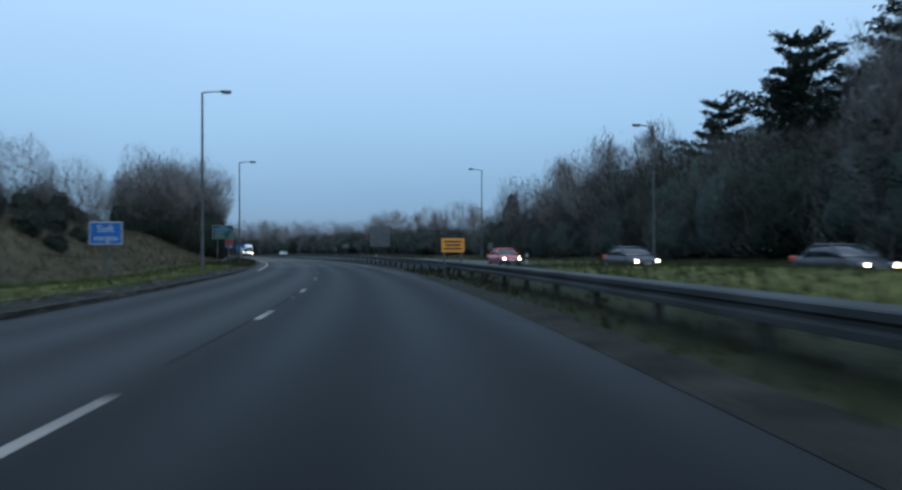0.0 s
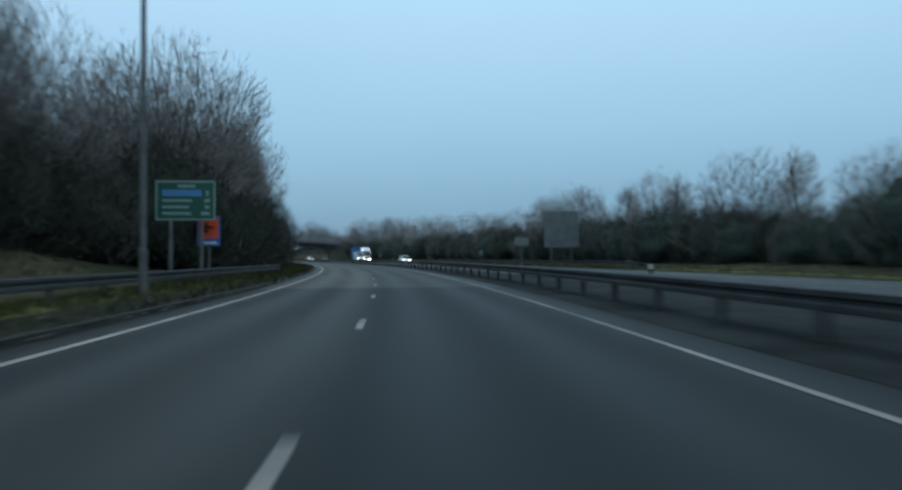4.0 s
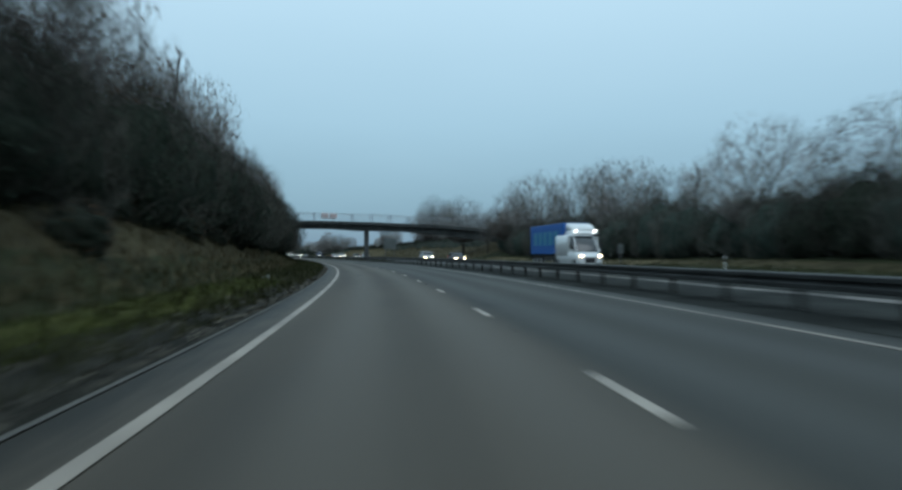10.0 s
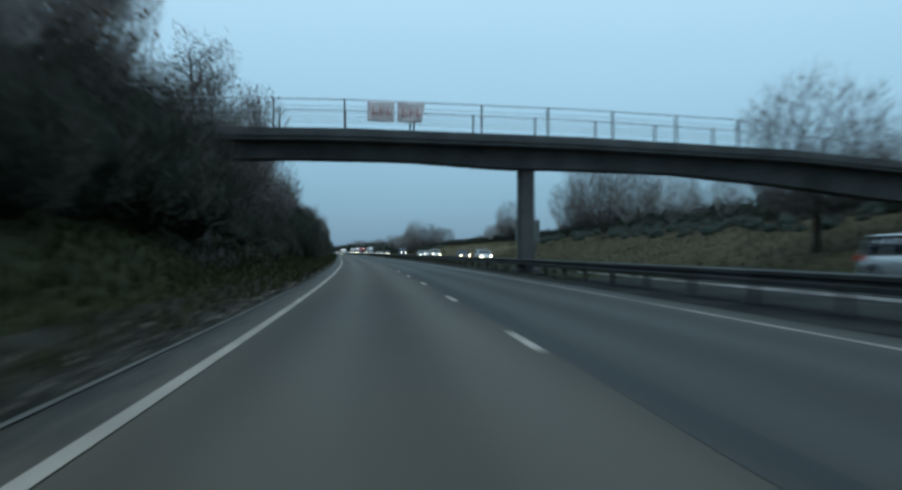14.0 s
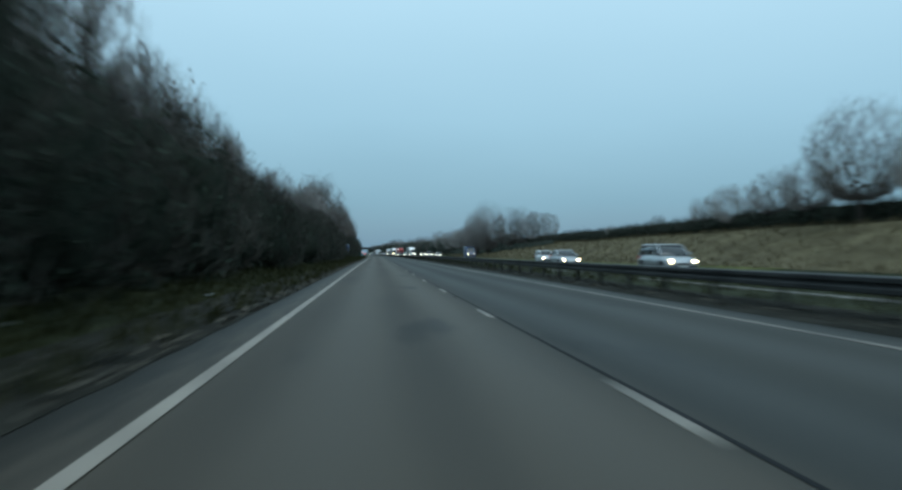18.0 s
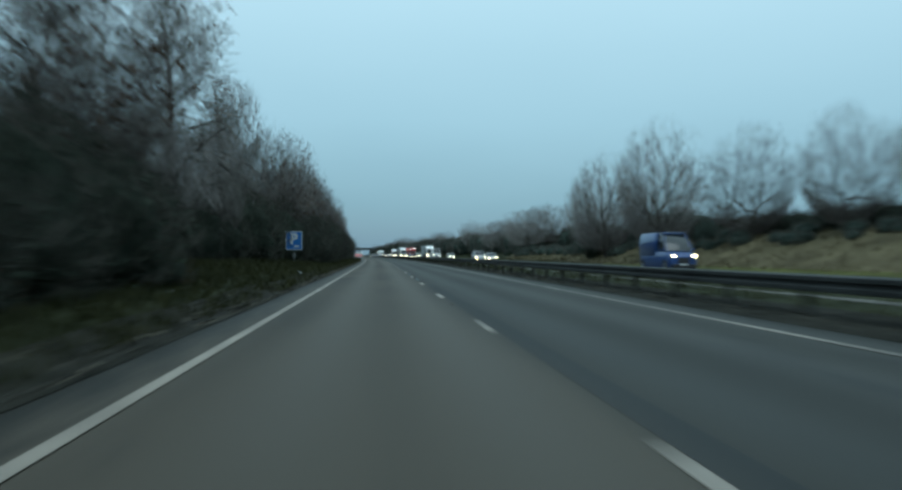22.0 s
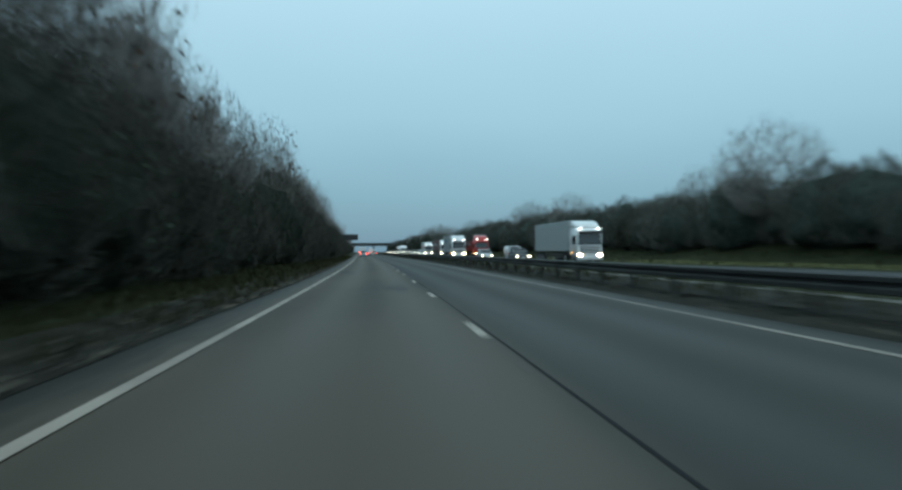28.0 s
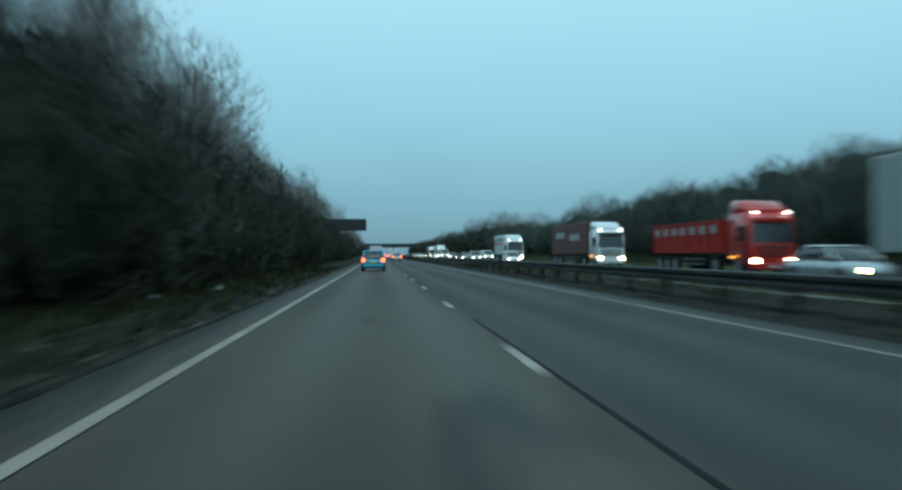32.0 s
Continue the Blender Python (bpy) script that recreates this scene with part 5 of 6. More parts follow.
def fan_tree(seed, h, twig, label, limbs=7, fork=0.2, rx=0.42, zc=0.58, rz=0.43, wide=1.75, leaves=0, twigs=10000, fine=1.0):
    """Bare tree whose limbs fan out from a low fork to a domed crown of fine twigs."""
    rng = random.Random(seed)
    t = thing("tree", label, "tree", "roadside trees")
    r0 = 0.017 * h + 0.04
    f0 = Vector((rng.gauss(0, 0.01) * h, rng.gauss(0, 0.01) * h, fork * h))
    lead = Vector((rng.gauss(0, 0.03) * h, rng.gauss(0, 0.03) * h, (fork + 0.24) * h))
    tv, tf = [], []
    limb(tv, tf, [Vector((0, 0, -0.4)), f0 * 0.5, f0, f0.lerp(lead, 0.6), lead], [r0 * 1.3, r0, r0 * 0.85, r0 * 0.5, r0 * 0.2], 7)
    child("trunk", mesh_of("trunk", tv, tf, M_BARK, smooth=True), t)

    def reach(d):
        """From the fork to the crown's lumpy outline."""
        o = Vector((f0.x / rx, f0.y / rx, (f0.z - zc * h) / rz)) / h
        e = Vector((d.x / rx, d.y / rx, d.z / rz)) / h
        a, b, c = e.dot(e), 2 * o.dot(e), o.dot(o) - 1
        k = (-b + math.sqrt(max(0.0, b * b - 4 * a * c))) / (2 * a)
        return k * (1.03 + 0.13 * noise.noise(d * 2.1 + Vector((seed, 0, 0))) + 0.08 * noise.noise(d * 5.5 + Vector((0, seed, 0))))

    up = Vector((0, 0, 1))
    levels = [[(f0, lead, up)]]
    bv, bf, sp, arms = [], [], [], []
    for lv, (cnt, fr) in enumerate(((limbs, 0.42), (limbs * 4, 0.66), (limbs * 16, 0.86), (limbs * 64, 1.0))):
        nodes = []
        for i in range(cnt):
            z = math.cos(wide) + (1 - math.cos(wide)) * (i + 0.5) / cnt
            az = i * 2.39996 + seed
            q = math.sqrt(max(0, 1 - z * z))
            j = 0.13 if lv < 2 else 0.07
            d = (Vector((q * math.cos(az), q * math.sin(az), z)) + Vector((rng.gauss(0, j), rng.gauss(0, j), rng.gauss(0, j)))).normalized()
            f = fr * rng.uniform(0.9, 1.08) if lv < 3 else 0.5 + 0.48 * rng.random() ** 0.7
            c = f0 + d * reach(d) * f
            # leaves the limb that points the same way, somewhere along it
            p0, p1, dp = max(levels[lv], key=lambda nd: (nd[1] - f0).normalized().dot(d))
            a = p0.lerp(p1, rng.uniform(0.0, 0.7) if lv == 0 else rng.uniform(0.45, 1.0))
            ln = (c - a).length
            m = (a + (dp + (c - a) / ln).normalized() * ln * 0.5).lerp(a.lerp(c, 0.5), 0.65) + Vector((rng.gauss(0, 0.025), rng.gauss(0, 0.025), rng.gauss(0, 0.025))) * ln
            ra, rb = ((0.4, 0.22), (0.17, 0.08), (0.06, 0.03), (0.0, 0.0))[lv]
            if lv < 3:
                limb(bv, bf, [a, m, c], [r0 * ra, r0 * (ra + rb) / 2, r0 * rb], (6, 5, 4)[lv])
            else:
                arms.append((a, c))
            dc = ((c - m).normalized() + d).normalized()
            nodes.append((m if lv < 3 else a, c, dc))
        levels.append(nodes)
    child("branch_frame", mesh_of("branch_frame", bv, bf, M_BARK), t)
    vs, fs = [], []

    def shoot(p, d, ln, r):
        x = Matrix.Rotation(rng.uniform(0, 6.28), 3, d) @ d.orthogonal().normalized() * r
        b = len(vs)
        vs.extend((p - x, p + x, p + d * ln))
        fs.append((b, b + 1, b + 2))

    for a, c in arms:
        d = (c - a).normalized()
        shoot(a, d, (c - a).length * 1.1, 0.0022 * h * fine)
        shoot(a, d, (c - a).length * 1.1, 0.0022 * h * fine)
    # fine twigs spread evenly through the crown, pointing outwards
    while len(sp) < twigs:
        z = math.cos(wide) + (1 - math.cos(wide)) * rng.random()
        if rng.random() > (z - math.cos(wide)) / (0.35 - math.cos(wide)):
            continue
        az, q = rng.uniform(0, 6.2832), math.sqrt(max(0, 1 - z * z))
        d = Vector((q * math.cos(az), q * math.sin(az), z))
        p = f0 + d * reach(d) * (0.34 + 0.66 * rng.random() ** 0.6)
        if noise.noise(p * (4.5 / h) + Vector((0, 0, seed))) < -0.22 + 0.2 * (rng.random() - 0.5):
            continue
        o = (d + Vector((rng.gauss(0, 0.3), rng.gauss(0, 0.3), 0.2 + rng.gauss(0, 0.25)))).normalized()
        ln = h * rng.uniform(0.04, 0.09) * (1.5 - 0.5 * fine)
        sp.append((p - o * ln, o, ln))
        shoot(p - o * ln, o, ln, rng.uniform(0.001, 0.0016) * h * fine)
    child("crown", mesh_of("crown", vs, fs, twig), t)
    if leaves:
        lv, lf = [], []
        for k in range(leaves):
            p, d, ln = sp[rng.randrange(len(sp))]
            leaf(rng, lv, lf, p + d * ln * rng.random(), 0.08, 0.17)
        tagged(child("withered_leaf_cover", mesh_of("withered_leaf_cover", lv, lf, M_BROWNLEAF), t), kind="stuff")
    return t


def leaf(rng, vs, fs, p, a, b):
    d = Vector((rng.gauss(0, 1), rng.gauss(0, 1), rng.gauss(0, 0.7))).normalized()
    x = d.orthogonal().normalized()
    x = (Matrix.Rotation(rng.uniform(0, 6.28), 3, d) @ x)
    y = d.cross(x)
    ln, w = rng.uniform(a, b), rng.uniform(a, b) * 0.6
    k = len(vs)
    vs += [p - x * ln, p + y * w * 1.5 + d * w * 0.3, p + x * ln]
    fs.append((k, k + 1, k + 2))


def bush(seed, rx, h, label, mat, n=3000, twiggy=0.3, small=1.0, shoots=None, core=None):
    """Thicket of stems with a ragged coat of leaves or shoots."""
    rng = random.Random(seed)
    t = thing("bush", label, "bush", "roadside thicket")
    bv, bf = [], []
    for k in range(10):
        a = rng.uniform(0, 6.28)
        rr = rx * 0.7 * math.sqrt(rng.random())
        p = Vector((0.3 * rr * math.cos(a), 0.3 * rr * math.sin(a), -0.3))
        e = Vector((rr * math.cos(a), rr * math.sin(a), h * rng.uniform(0.6, 0.95)))
        limb(bv, bf, [p, p.lerp(e, 0.5) + Vector((rng.gauss(0, 0.15), rng.gauss(0, 0.15), 0.2)), e], [0.035, 0.026, 0.01], 4)
    child("stem_clump", mesh_of("stem_clump", bv, bf, M_BARK), t)
    vs, fs = [], []
    fine = []
    # closed core for the dense inner growth; its shade is put into the darker colour
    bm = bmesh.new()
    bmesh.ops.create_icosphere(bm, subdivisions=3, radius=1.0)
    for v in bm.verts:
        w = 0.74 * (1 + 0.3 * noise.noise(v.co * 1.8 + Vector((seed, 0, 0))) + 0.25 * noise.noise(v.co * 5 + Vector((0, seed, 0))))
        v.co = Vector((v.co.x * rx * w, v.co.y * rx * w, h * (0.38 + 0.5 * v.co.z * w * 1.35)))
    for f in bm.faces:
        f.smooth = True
    part("inner_growth", bm, core or M_INNERSHADE, t)
    for k in range(n):
        a = rng.uniform(0, 6.28)
        zz = rng.random()
        wob = 1 + 0.3 * noise.noise(Vector((math.cos(a) * 1.6, math.sin(a) * 1.6, zz * 2.5 + seed * 3.1)))
        prof = math.sqrt(max(0.0, 1 - max(0, (zz - 0.35) / 0.65) ** 2)) * (0.82 + 0.18 * min(1, zz / 0.35))
        r = rx * prof * wob * (1 - 0.35 * rng.random() ** 2)
        hz = h * zz * (1 + 0.22 * noise.noise(Vector((a, seed, 5.5))))
        p = Vector((r * math.cos(a), r * math.sin(a), hz))
        if rng.random() < twiggy:
            # a shoot with two side twigs
            d = Vector((math.cos(a) * 0.55 + rng.gauss(0, 0.4), math.sin(a) * 0.55 + rng.gauss(0, 0.4), 0.5 + 0.6 * zz)).normalized()
            ln = rng.uniform(0.5, 1.15) * small
            for q, dd, m in ((0.0, d, 1.0), (0.3, turned(rng, d, 0.6, 0.1), 0.55), (0.55, turned(rng, d, 0.7, 0.1), 0.45)):
                o = p - d * 0.35 * ln + d * ln * q
                x = Matrix.Rotation(rng.uniform(0, 6.28), 3, dd) @ dd.orthogonal().normalized() * rng.uniform(0.012, 0.02) * m
                fine += [o - x, o + x, o + dd * ln * m]
        else:
            leaf(rng, vs, fs, p, 0.05 * small, 0.11 * small)
    if fs:
        child("foliage", mesh_of("foliage", vs, fs, mat), t)
    f2 = [(i, i + 1, i + 2) for i in range(0, len(fine), 3)]
    tagged(child("shoot_growth", mesh_of("shoot_growth", fine, f2, shoots or M_SHOOT), t), kind="stuff")
    return t


def conifer(seed, h, label, flat=False):
    rng = random.Random(seed)
    t = thing("conifer", label, "tree", "roadside trees")
    tv, tf = [], []
    limb(tv, tf, [Vector((0, 0, -0.4)), Vector((0.1, 0, h * 0.5)), Vector((0, 0.1, h * 0.97))], [0.32, 0.2, 0.04], 7)
    child("trunk", mesh_of("trunk", tv, tf, M_BARK, smooth=True), t)
    vs, fs, bv, bf = [], [], [], []
    for k in range(78):
        # a cedar carries its branches in flat tiers with gaps between them
        f = 0.16 + 0.84 * (k // 6 + 0.25 * rng.random()) / 13 if flat else 0.12 + 0.88 * k / 78
        az = k * 2.39 + rng.uniform(-0.4, 0.4)
        ln = (h * 0.47 * (1.08 - f) ** 0.6 if flat else h * 0.34 * (1.12 - f) + 0.7) * rng.uniform(0.55, 1.15)
        d = Vector((math.cos(az), math.sin(az), 0.06 + 0.4 * f ** 2 if flat else -0.05))
        p = Vector((0, 0, h * f))
        e = p + d * ln + Vector((0, 0, 0.25 * rng.random()))
        limb(bv, bf, [p, p.lerp(e, 0.5) + Vector((0, 0, 0.15)), e], [0.05, 0.035, 0.012], 4)
        for m in range(int(60 + ln * 42)):
            g = 0.2 + 0.8 * rng.random()
            q = p.lerp(e, g) + Vector((rng.gauss(0, 0.16 * ln * 0.6), rng.gauss(0, 0.16 * ln * 0.6), rng.gauss(0, 0.13) if flat else rng.gauss(0, 0.4) - 0.1 * g * ln * rng.random()))
            leaf(rng, vs, fs, q, 0.1, 0.26)
    child("branch_frame", mesh_of("branch_frame", bv, bf, M_BARK), t)
    child("needle_cover", mesh_of("needle_cover", vs, fs, M_NEEDLE), t)
    return t


rng = random.Random(5)
TALL = [bare_tree(11, 14, "tall", M_TWIG, "tall bare roadside tree with fine grey-brown twigs"),
        bare_tree(12, 14, "tall", M_PALETWIG, "tall bare tree with pale twigs in the roadside wood"),
        bare_tree(13, 14, "droop", M_TWIG, "bare birch with drooping twigs in the roadside wood")]
ROUND = [fan_tree(21, 11, M_PALETWIG, "bare round-crowned tree with fine pale twigs", 7, 0.24, 0.42, 0.6, 0.41),
         fan_tree(22, 11, M_TWIG, "bare tree with a dense domed crown of dark twigs", 8, 0.2, 0.4, 0.59, 0.42),
         fan_tree(23, 11, M_TWIG, "bare tree with a few withered brown leaves", 6, 0.22, 0.38, 0.6, 0.42, 1.7, 1000)]
SPREAD = [fan_tree(31, 9, M_PALETWIG, "low spreading bare tree above the hedge", 8, 0.2, 0.62, 0.57, 0.43, 1.7, 0, 16000, 0.7)]
GROVE = [fan_tree(33, 12, M_PALETWIG, "pale bare tree with several upright stems above the hedge", 9, 0.1, 0.33, 0.54, 0.46, 1.3, 0, 11000, 0.5),
         fan_tree(35, 12, M_TWIG, "bare many-stemmed tree with fine grey twigs above the bank", 8, 0.08, 0.4, 0.53, 0.47, 1.4, 0, 12000, 0.6)]
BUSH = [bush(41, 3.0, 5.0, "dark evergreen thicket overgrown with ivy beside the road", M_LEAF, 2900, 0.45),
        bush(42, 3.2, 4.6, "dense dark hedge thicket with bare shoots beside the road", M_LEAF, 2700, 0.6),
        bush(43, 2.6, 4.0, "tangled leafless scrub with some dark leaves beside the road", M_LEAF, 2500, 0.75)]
# bushes across the road, in the paler colours that imitate haze
HAZED = [bush(47, 3.0, 4.8, "leafless grey-green thicket along the far verge, haze in its pale colour", M_LEAF, 2600, 0.75, 1.0, M_HAZETWIG, M_HAZECORE),
       bush(48, 3.2, 4.5, "tangled grey-brown scrub along the far verge, haze in its pale colour", M_LEAF, 2600, 0.85, 1.0, M_HAZETWIG, M_HAZECORE)]
LOW = bush(49, 2.6, 3.0, "low grey scrub on the far bank, haze in its pale colour", M_LEAF, 700, 0.8, 1.3, M_HAZETWIG, M_HAZECORE)
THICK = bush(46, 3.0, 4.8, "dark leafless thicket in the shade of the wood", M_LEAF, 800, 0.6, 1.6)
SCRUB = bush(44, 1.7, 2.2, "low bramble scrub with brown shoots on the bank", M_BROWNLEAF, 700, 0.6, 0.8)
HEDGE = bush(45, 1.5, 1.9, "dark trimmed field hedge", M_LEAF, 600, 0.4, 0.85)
CONIF = [conifer(51, 17, "tall dark cedar with flat layered branches", True), conifer(52, 15, "dark green conifer in the roadside wood")]
used = set()


def plant(ob, s, u, size, turn=None):
    m = stand(s, u, terrain(s, u) - 0.1, rng.uniform(0, 360) if turn is None else turn, size)
    if ob not in used:
        used.add(ob)
        ob.matrix_basis = m
        return ob
    c = copy_thing(ob, Matrix())
    c.matrix_basis = m
    return c


def joined(name, label, items):
    """Many small plants as one object; items: (model, s, u, size)."""
    per = {}
    for ob, s, u, k in items:
        m = stand(s, u, terrain(s, u) - 0.1, rng.uniform(0, 360), k)
        for c in ob.children:
            me = c.data
            co = np.empty(len(me.vertices) * 3, dtype=np.float32)
            me.vertices.foreach_get("co", co)
            mm = np.array(m)
            pts = co.reshape(-1, 3) @ mm[:3, :3].T + mm[:3, 3]
            vs, fs, n = per.setdefault(me.materials[0], ([], [], [0]))
            fs += [tuple(n[0] + i for i in p.vertices) for p in me.polygons]
            vs.append(pts)
            n[0] += len(pts)
    mats = list(per)
    allv, allf, idx, off = [], [], [], 0
    for j, mt in enumerate(mats):
        vs, fs, n = per[mt]
        allv += vs
        allf += [tuple(off + i for i in f) for f in fs]
        idx += [j] * len(fs)
        off += n[0]
    ob = new(name, mesh_of(name, np.concatenate(allv).tolist(), allf, mats, idx=idx))
    return tagged(ob, label, "plants", kind="stuff")


def blocked(s, u, r=3.0):
    """Keeps the plants off the footbridge, the masts and the boards."""
    if 346.5 < s < 356 and u > -30 and u < 42:
        return True
    for a, b in ((588, -9.0), (931, -10.4), (104.4, -8.8), (155, 24.7), (417, 23.5), (51, -7.4), (91, -6.7), (32.5, -8.5)):
        if abs(s - a) < r and abs(u - b) < 2.5:
            return True
    return False


# wood along the nearside: thicket in front, taller bare trees behind
TOPS = [(95, 9), (112, 14), (166, 14.2), (184, 12.4), (260, 13), (330, 12.4), (356, 13), (385, 13), (410, 12.5), (435, 12.5), (455, 10), (520, 10), (540, 12.5), (560, 11), (578, 11), (588, 15.5), (608, 15.2), (622, 13), (690, 12), (712, 14.5), (735, 13.2), (750, 12), (765, 13.8), (780, 13.5), (792, 12.5), (850, 13), (900, 12), (1000, 12)]
inner = []
s = 106.0
while s < 985:
    edge = lerp(s, (106, 13.5), (114, 10.8), (165, 10.0), (185, 12.5), (325, 12.5), (350, 10.5), (400, 9.8), (545, 9.6), (556, 13.5), (592, 13.5), (600, 9.8), (1000, 9.8))
    th = lerp(s, *TOPS)
    u = -edge - rng.uniform(0, 1.2)
    if not blocked(s, u):
        plant(BUSH[rng.randrange(3)], s, u + lerp(s, (240, 0), (262, 2.4), (318, 2.4), (335, 0)), rng.uniform(0.9, 1.3) * lerp(th, (8, 0.95), (14, 1.15)) * lerp(s, (235, 1), (258, 0.85), (330, 0.85), (343, 0.9), (352, 0.42), (388, 0.42), (402, 1), (518, 1), (526, 0.75), (576, 0.75), (586, 1)))
    if rng.random() < 0.8 and not blocked(s + 1.5, u - 2):
        o = TALL[rng.randrange(3)] if rng.random() < lerp(s, (335, 0.22), (350, 0.9), (392, 0.9), (405, 0.5)) else ROUND[rng.randrange(3)]
        o = GROVE[0] if 553 < s < 600 else o
        hh = 14 if o in TALL else 12 if o in GROVE else 11
        plant(o, s + 1.5, -edge - rng.uniform(2.2, 4.2), th / hh * rng.uniform(0.8, 1.1))
    if rng.random() < (0.2 if 108 < s < 150 or 225 < s < 300 or 345 < s < 395 else 0.72) and not blocked(s + 3, -edge - 6):
        inner.append((THICK, s + 3, -edge - rng.uniform(4.5, 6.5), rng.uniform(1.05, 1.4) * lerp(th, (8, 0.9), (14, 1.15)) * lerp(s, (515, 1), (525, 0.6), (576, 0.7), (586, 1))))
    s += rng.uniform(5.2, 6.6)
s = 107.0
while s < 985:
    edge = lerp(s, (96, 16), (185, 16.5), (325, 16.5), (400, 13.8), (1000, 14))
    th = lerp(s, *TOPS)
    o = TALL[rng.randrange(3)] if rng.random() < lerp(s, (335, 0.22), (350, 0.9), (392, 0.9), (405, 0.5)) else ROUND[rng.randrange(3)]
    o = GROVE[1] if s > 560 and o in ROUND else o
    if not blocked(s, -edge):
        plant(o, s, -edge - rng.uniform(0, 3), th / (14 if o in TALL else 12 if o in GROVE else 11) * rng.uniform(0.85, 1.12) * lerp(s, (524, 1), (530, 0.82), (560, 0.82), (566, 1)))
    s += rng.uniform(9.5, 14)
plant(TALL[2], 672, -13.5, 1.22)
plant(TALL[0], 669, -14.5, 1.1)
for s, u, k in ((602, -13.0, 1.2), (606.5, -13.4, 1.3), (523, -12.9, 0.85)):
    plant(ROUND[2], s, u, k)
# thicket round the nearside end of the footbridge
for s, u, o, k in ((344, -13.2, BUSH[0], 1.05), (347.5, -15.5, BUSH[1], 1.0), (350, -13.6, BUSH[2], 0.7), (351.5, -18, BUSH[0], 0.7), (355.5, -12.6, BUSH[1], 0.34), (349, -20, BUSH[2], 1.0), (343, -19, BUSH[0], 1.1), (357, -18, BUSH[1], 0.5)):
    plant(o, s, u, k)
for s, u in ((340, -25), (346, -26.5), (352, -25), (358, -26), (364, -24.5), (334, -25)):
    inner.append((THICK, s, u, 1.1))
for s in range(557, 592, 5):
    inner.append((THICK, s, -16.2 - (s % 3), 1.15))
for k in range(16):
    inner.append((THICK, 354 + 3 * k, -15.5 - 4 * rng.random(), rng.uniform(0.4, 0.7)))
plant(TALL[2], 571, -14.2, 1.3)
# ivy-grown trees in the wood after the first lamps
for s, u, o, k in ((142, -14.5, ROUND[1], 1.3), (146, -13.2, TALL[0], 1.0), (149, -16, ROUND[1], 1.4), (154, -13.8, ROUND[0], 1.35), (159, -15, ROUND[1], 1.25)):
    plant(o, s, u, k, 70 * s)
# hedge and trees above the first grass mound
for s, u, o, k in ((38, -24, ROUND[1], 0.6), (52, -26, ROUND[0], 0.75), (62, -22, ROUND[1], 0.7), (73, -20.3, GROVE[1], 0.6), (104, -26, GROVE[0], 1.0), (112, -31, GROVE[0], 0.8), (87, -15.2, ROUND[1], 0.78), (99, -18.5, ROUND[2], 0.95), (95, -16.5, ROUND[1], 1.12), (103, -18, ROUND[0], 1.05),
                   (66, -21, BUSH[1], 0.8), (88, -15.3, BUSH[0], 1.25), (93, -17.2, BUSH[1], 1.4), (97, -16, BUSH[2], 1.4), (30, -26, BUSH[1], 0.9), (44, -24, BUSH[2], 0.8), (104, -17, BUSH[0], 1.4), (72, -20.5, BUSH[2], 0.5), (78, -20.5, BUSH[1], 0.42), (95, -16, ROUND[1], 0.98)):
    if not blocked(s, u):
        plant(o, s, u, k)
def far_row(*items):
    """Plants across the far carriageway; items: (s, u, model, size)."""
    for s, u, o, k in items:
        if not blocked(s, u):
            plant(o, s, u, k * rng.uniform(0.95, 1.05) * lerp(s, (118, 1), (125, 1.25), (270, 1.25), (281, 1.12), (345, 1.12), (360, 1.5), (452, 1.5), (455, 1), (550, 1), (556, 1), (590, 1.2), (662, 1.2), (664, 1.15), (720, 1.15), (730, 1.1)))


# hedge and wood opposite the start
far_row((20, 36, BUSH[1], 1.6), (28, 38, HAZED[0], 2.0), (36, 36.5, HAZED[1], 1.9), (43, 38, HAZED[0], 2.1), (50, 36, BUSH[1], 1.9), (57, 37.5, HAZED[1], 2.2), (64, 36.5, HAZED[0], 2.0), (71, 38, BUSH[1], 2.2),
        (78, 37, HAZED[0], 2.1), (86, 37.5, HAZED[1], 2.0), (94, 38, BUSH[1], 1.9), (103, 37, HAZED[0], 1.6))
# bare trees and cedars opposite the start
far_row((47, 46, CONIF[0], 1.1), (55, 51, CONIF[0], 1.22), (84, 37, TALL[0], 1.05), (92, 35, TALL[1], 0.95), (104, 35, ROUND[0], 1.0), (40, 34.5, TALL[1], 1.1), (80, 50, CONIF[0], 1.15), (70.5, 53, CONIF[0], 1.38),
        (75, 56, CONIF[0], 1.18), (60, 57, CONIF[0], 1.36), (63, 62, CONIF[1], 1.5), (52, 52, CONIF[1], 1.35), (92, 58, ROUND[0], 1.65), (86, 56, ROUND[1], 1.6), (74, 61, ROUND[0], 1.95), (98, 56, ROUND[2], 1.35),
        (38, 38, CONIF[1], 1.2), (32, 42, CONIF[0], 1.2), (66, 57, CONIF[0], 1.2), (75, 37, TALL[1], 0.95), (80, 35, ROUND[0], 1.25), (78, 40, TALL[0], 1.1), (88, 34, ROUND[1], 1.2), (95, 36, TALL[0], 0.95),
        (100, 33, ROUND[1], 1.05), (108, 34, CONIF[1], 0.62), (113, 33, ROUND[0], 0.75))
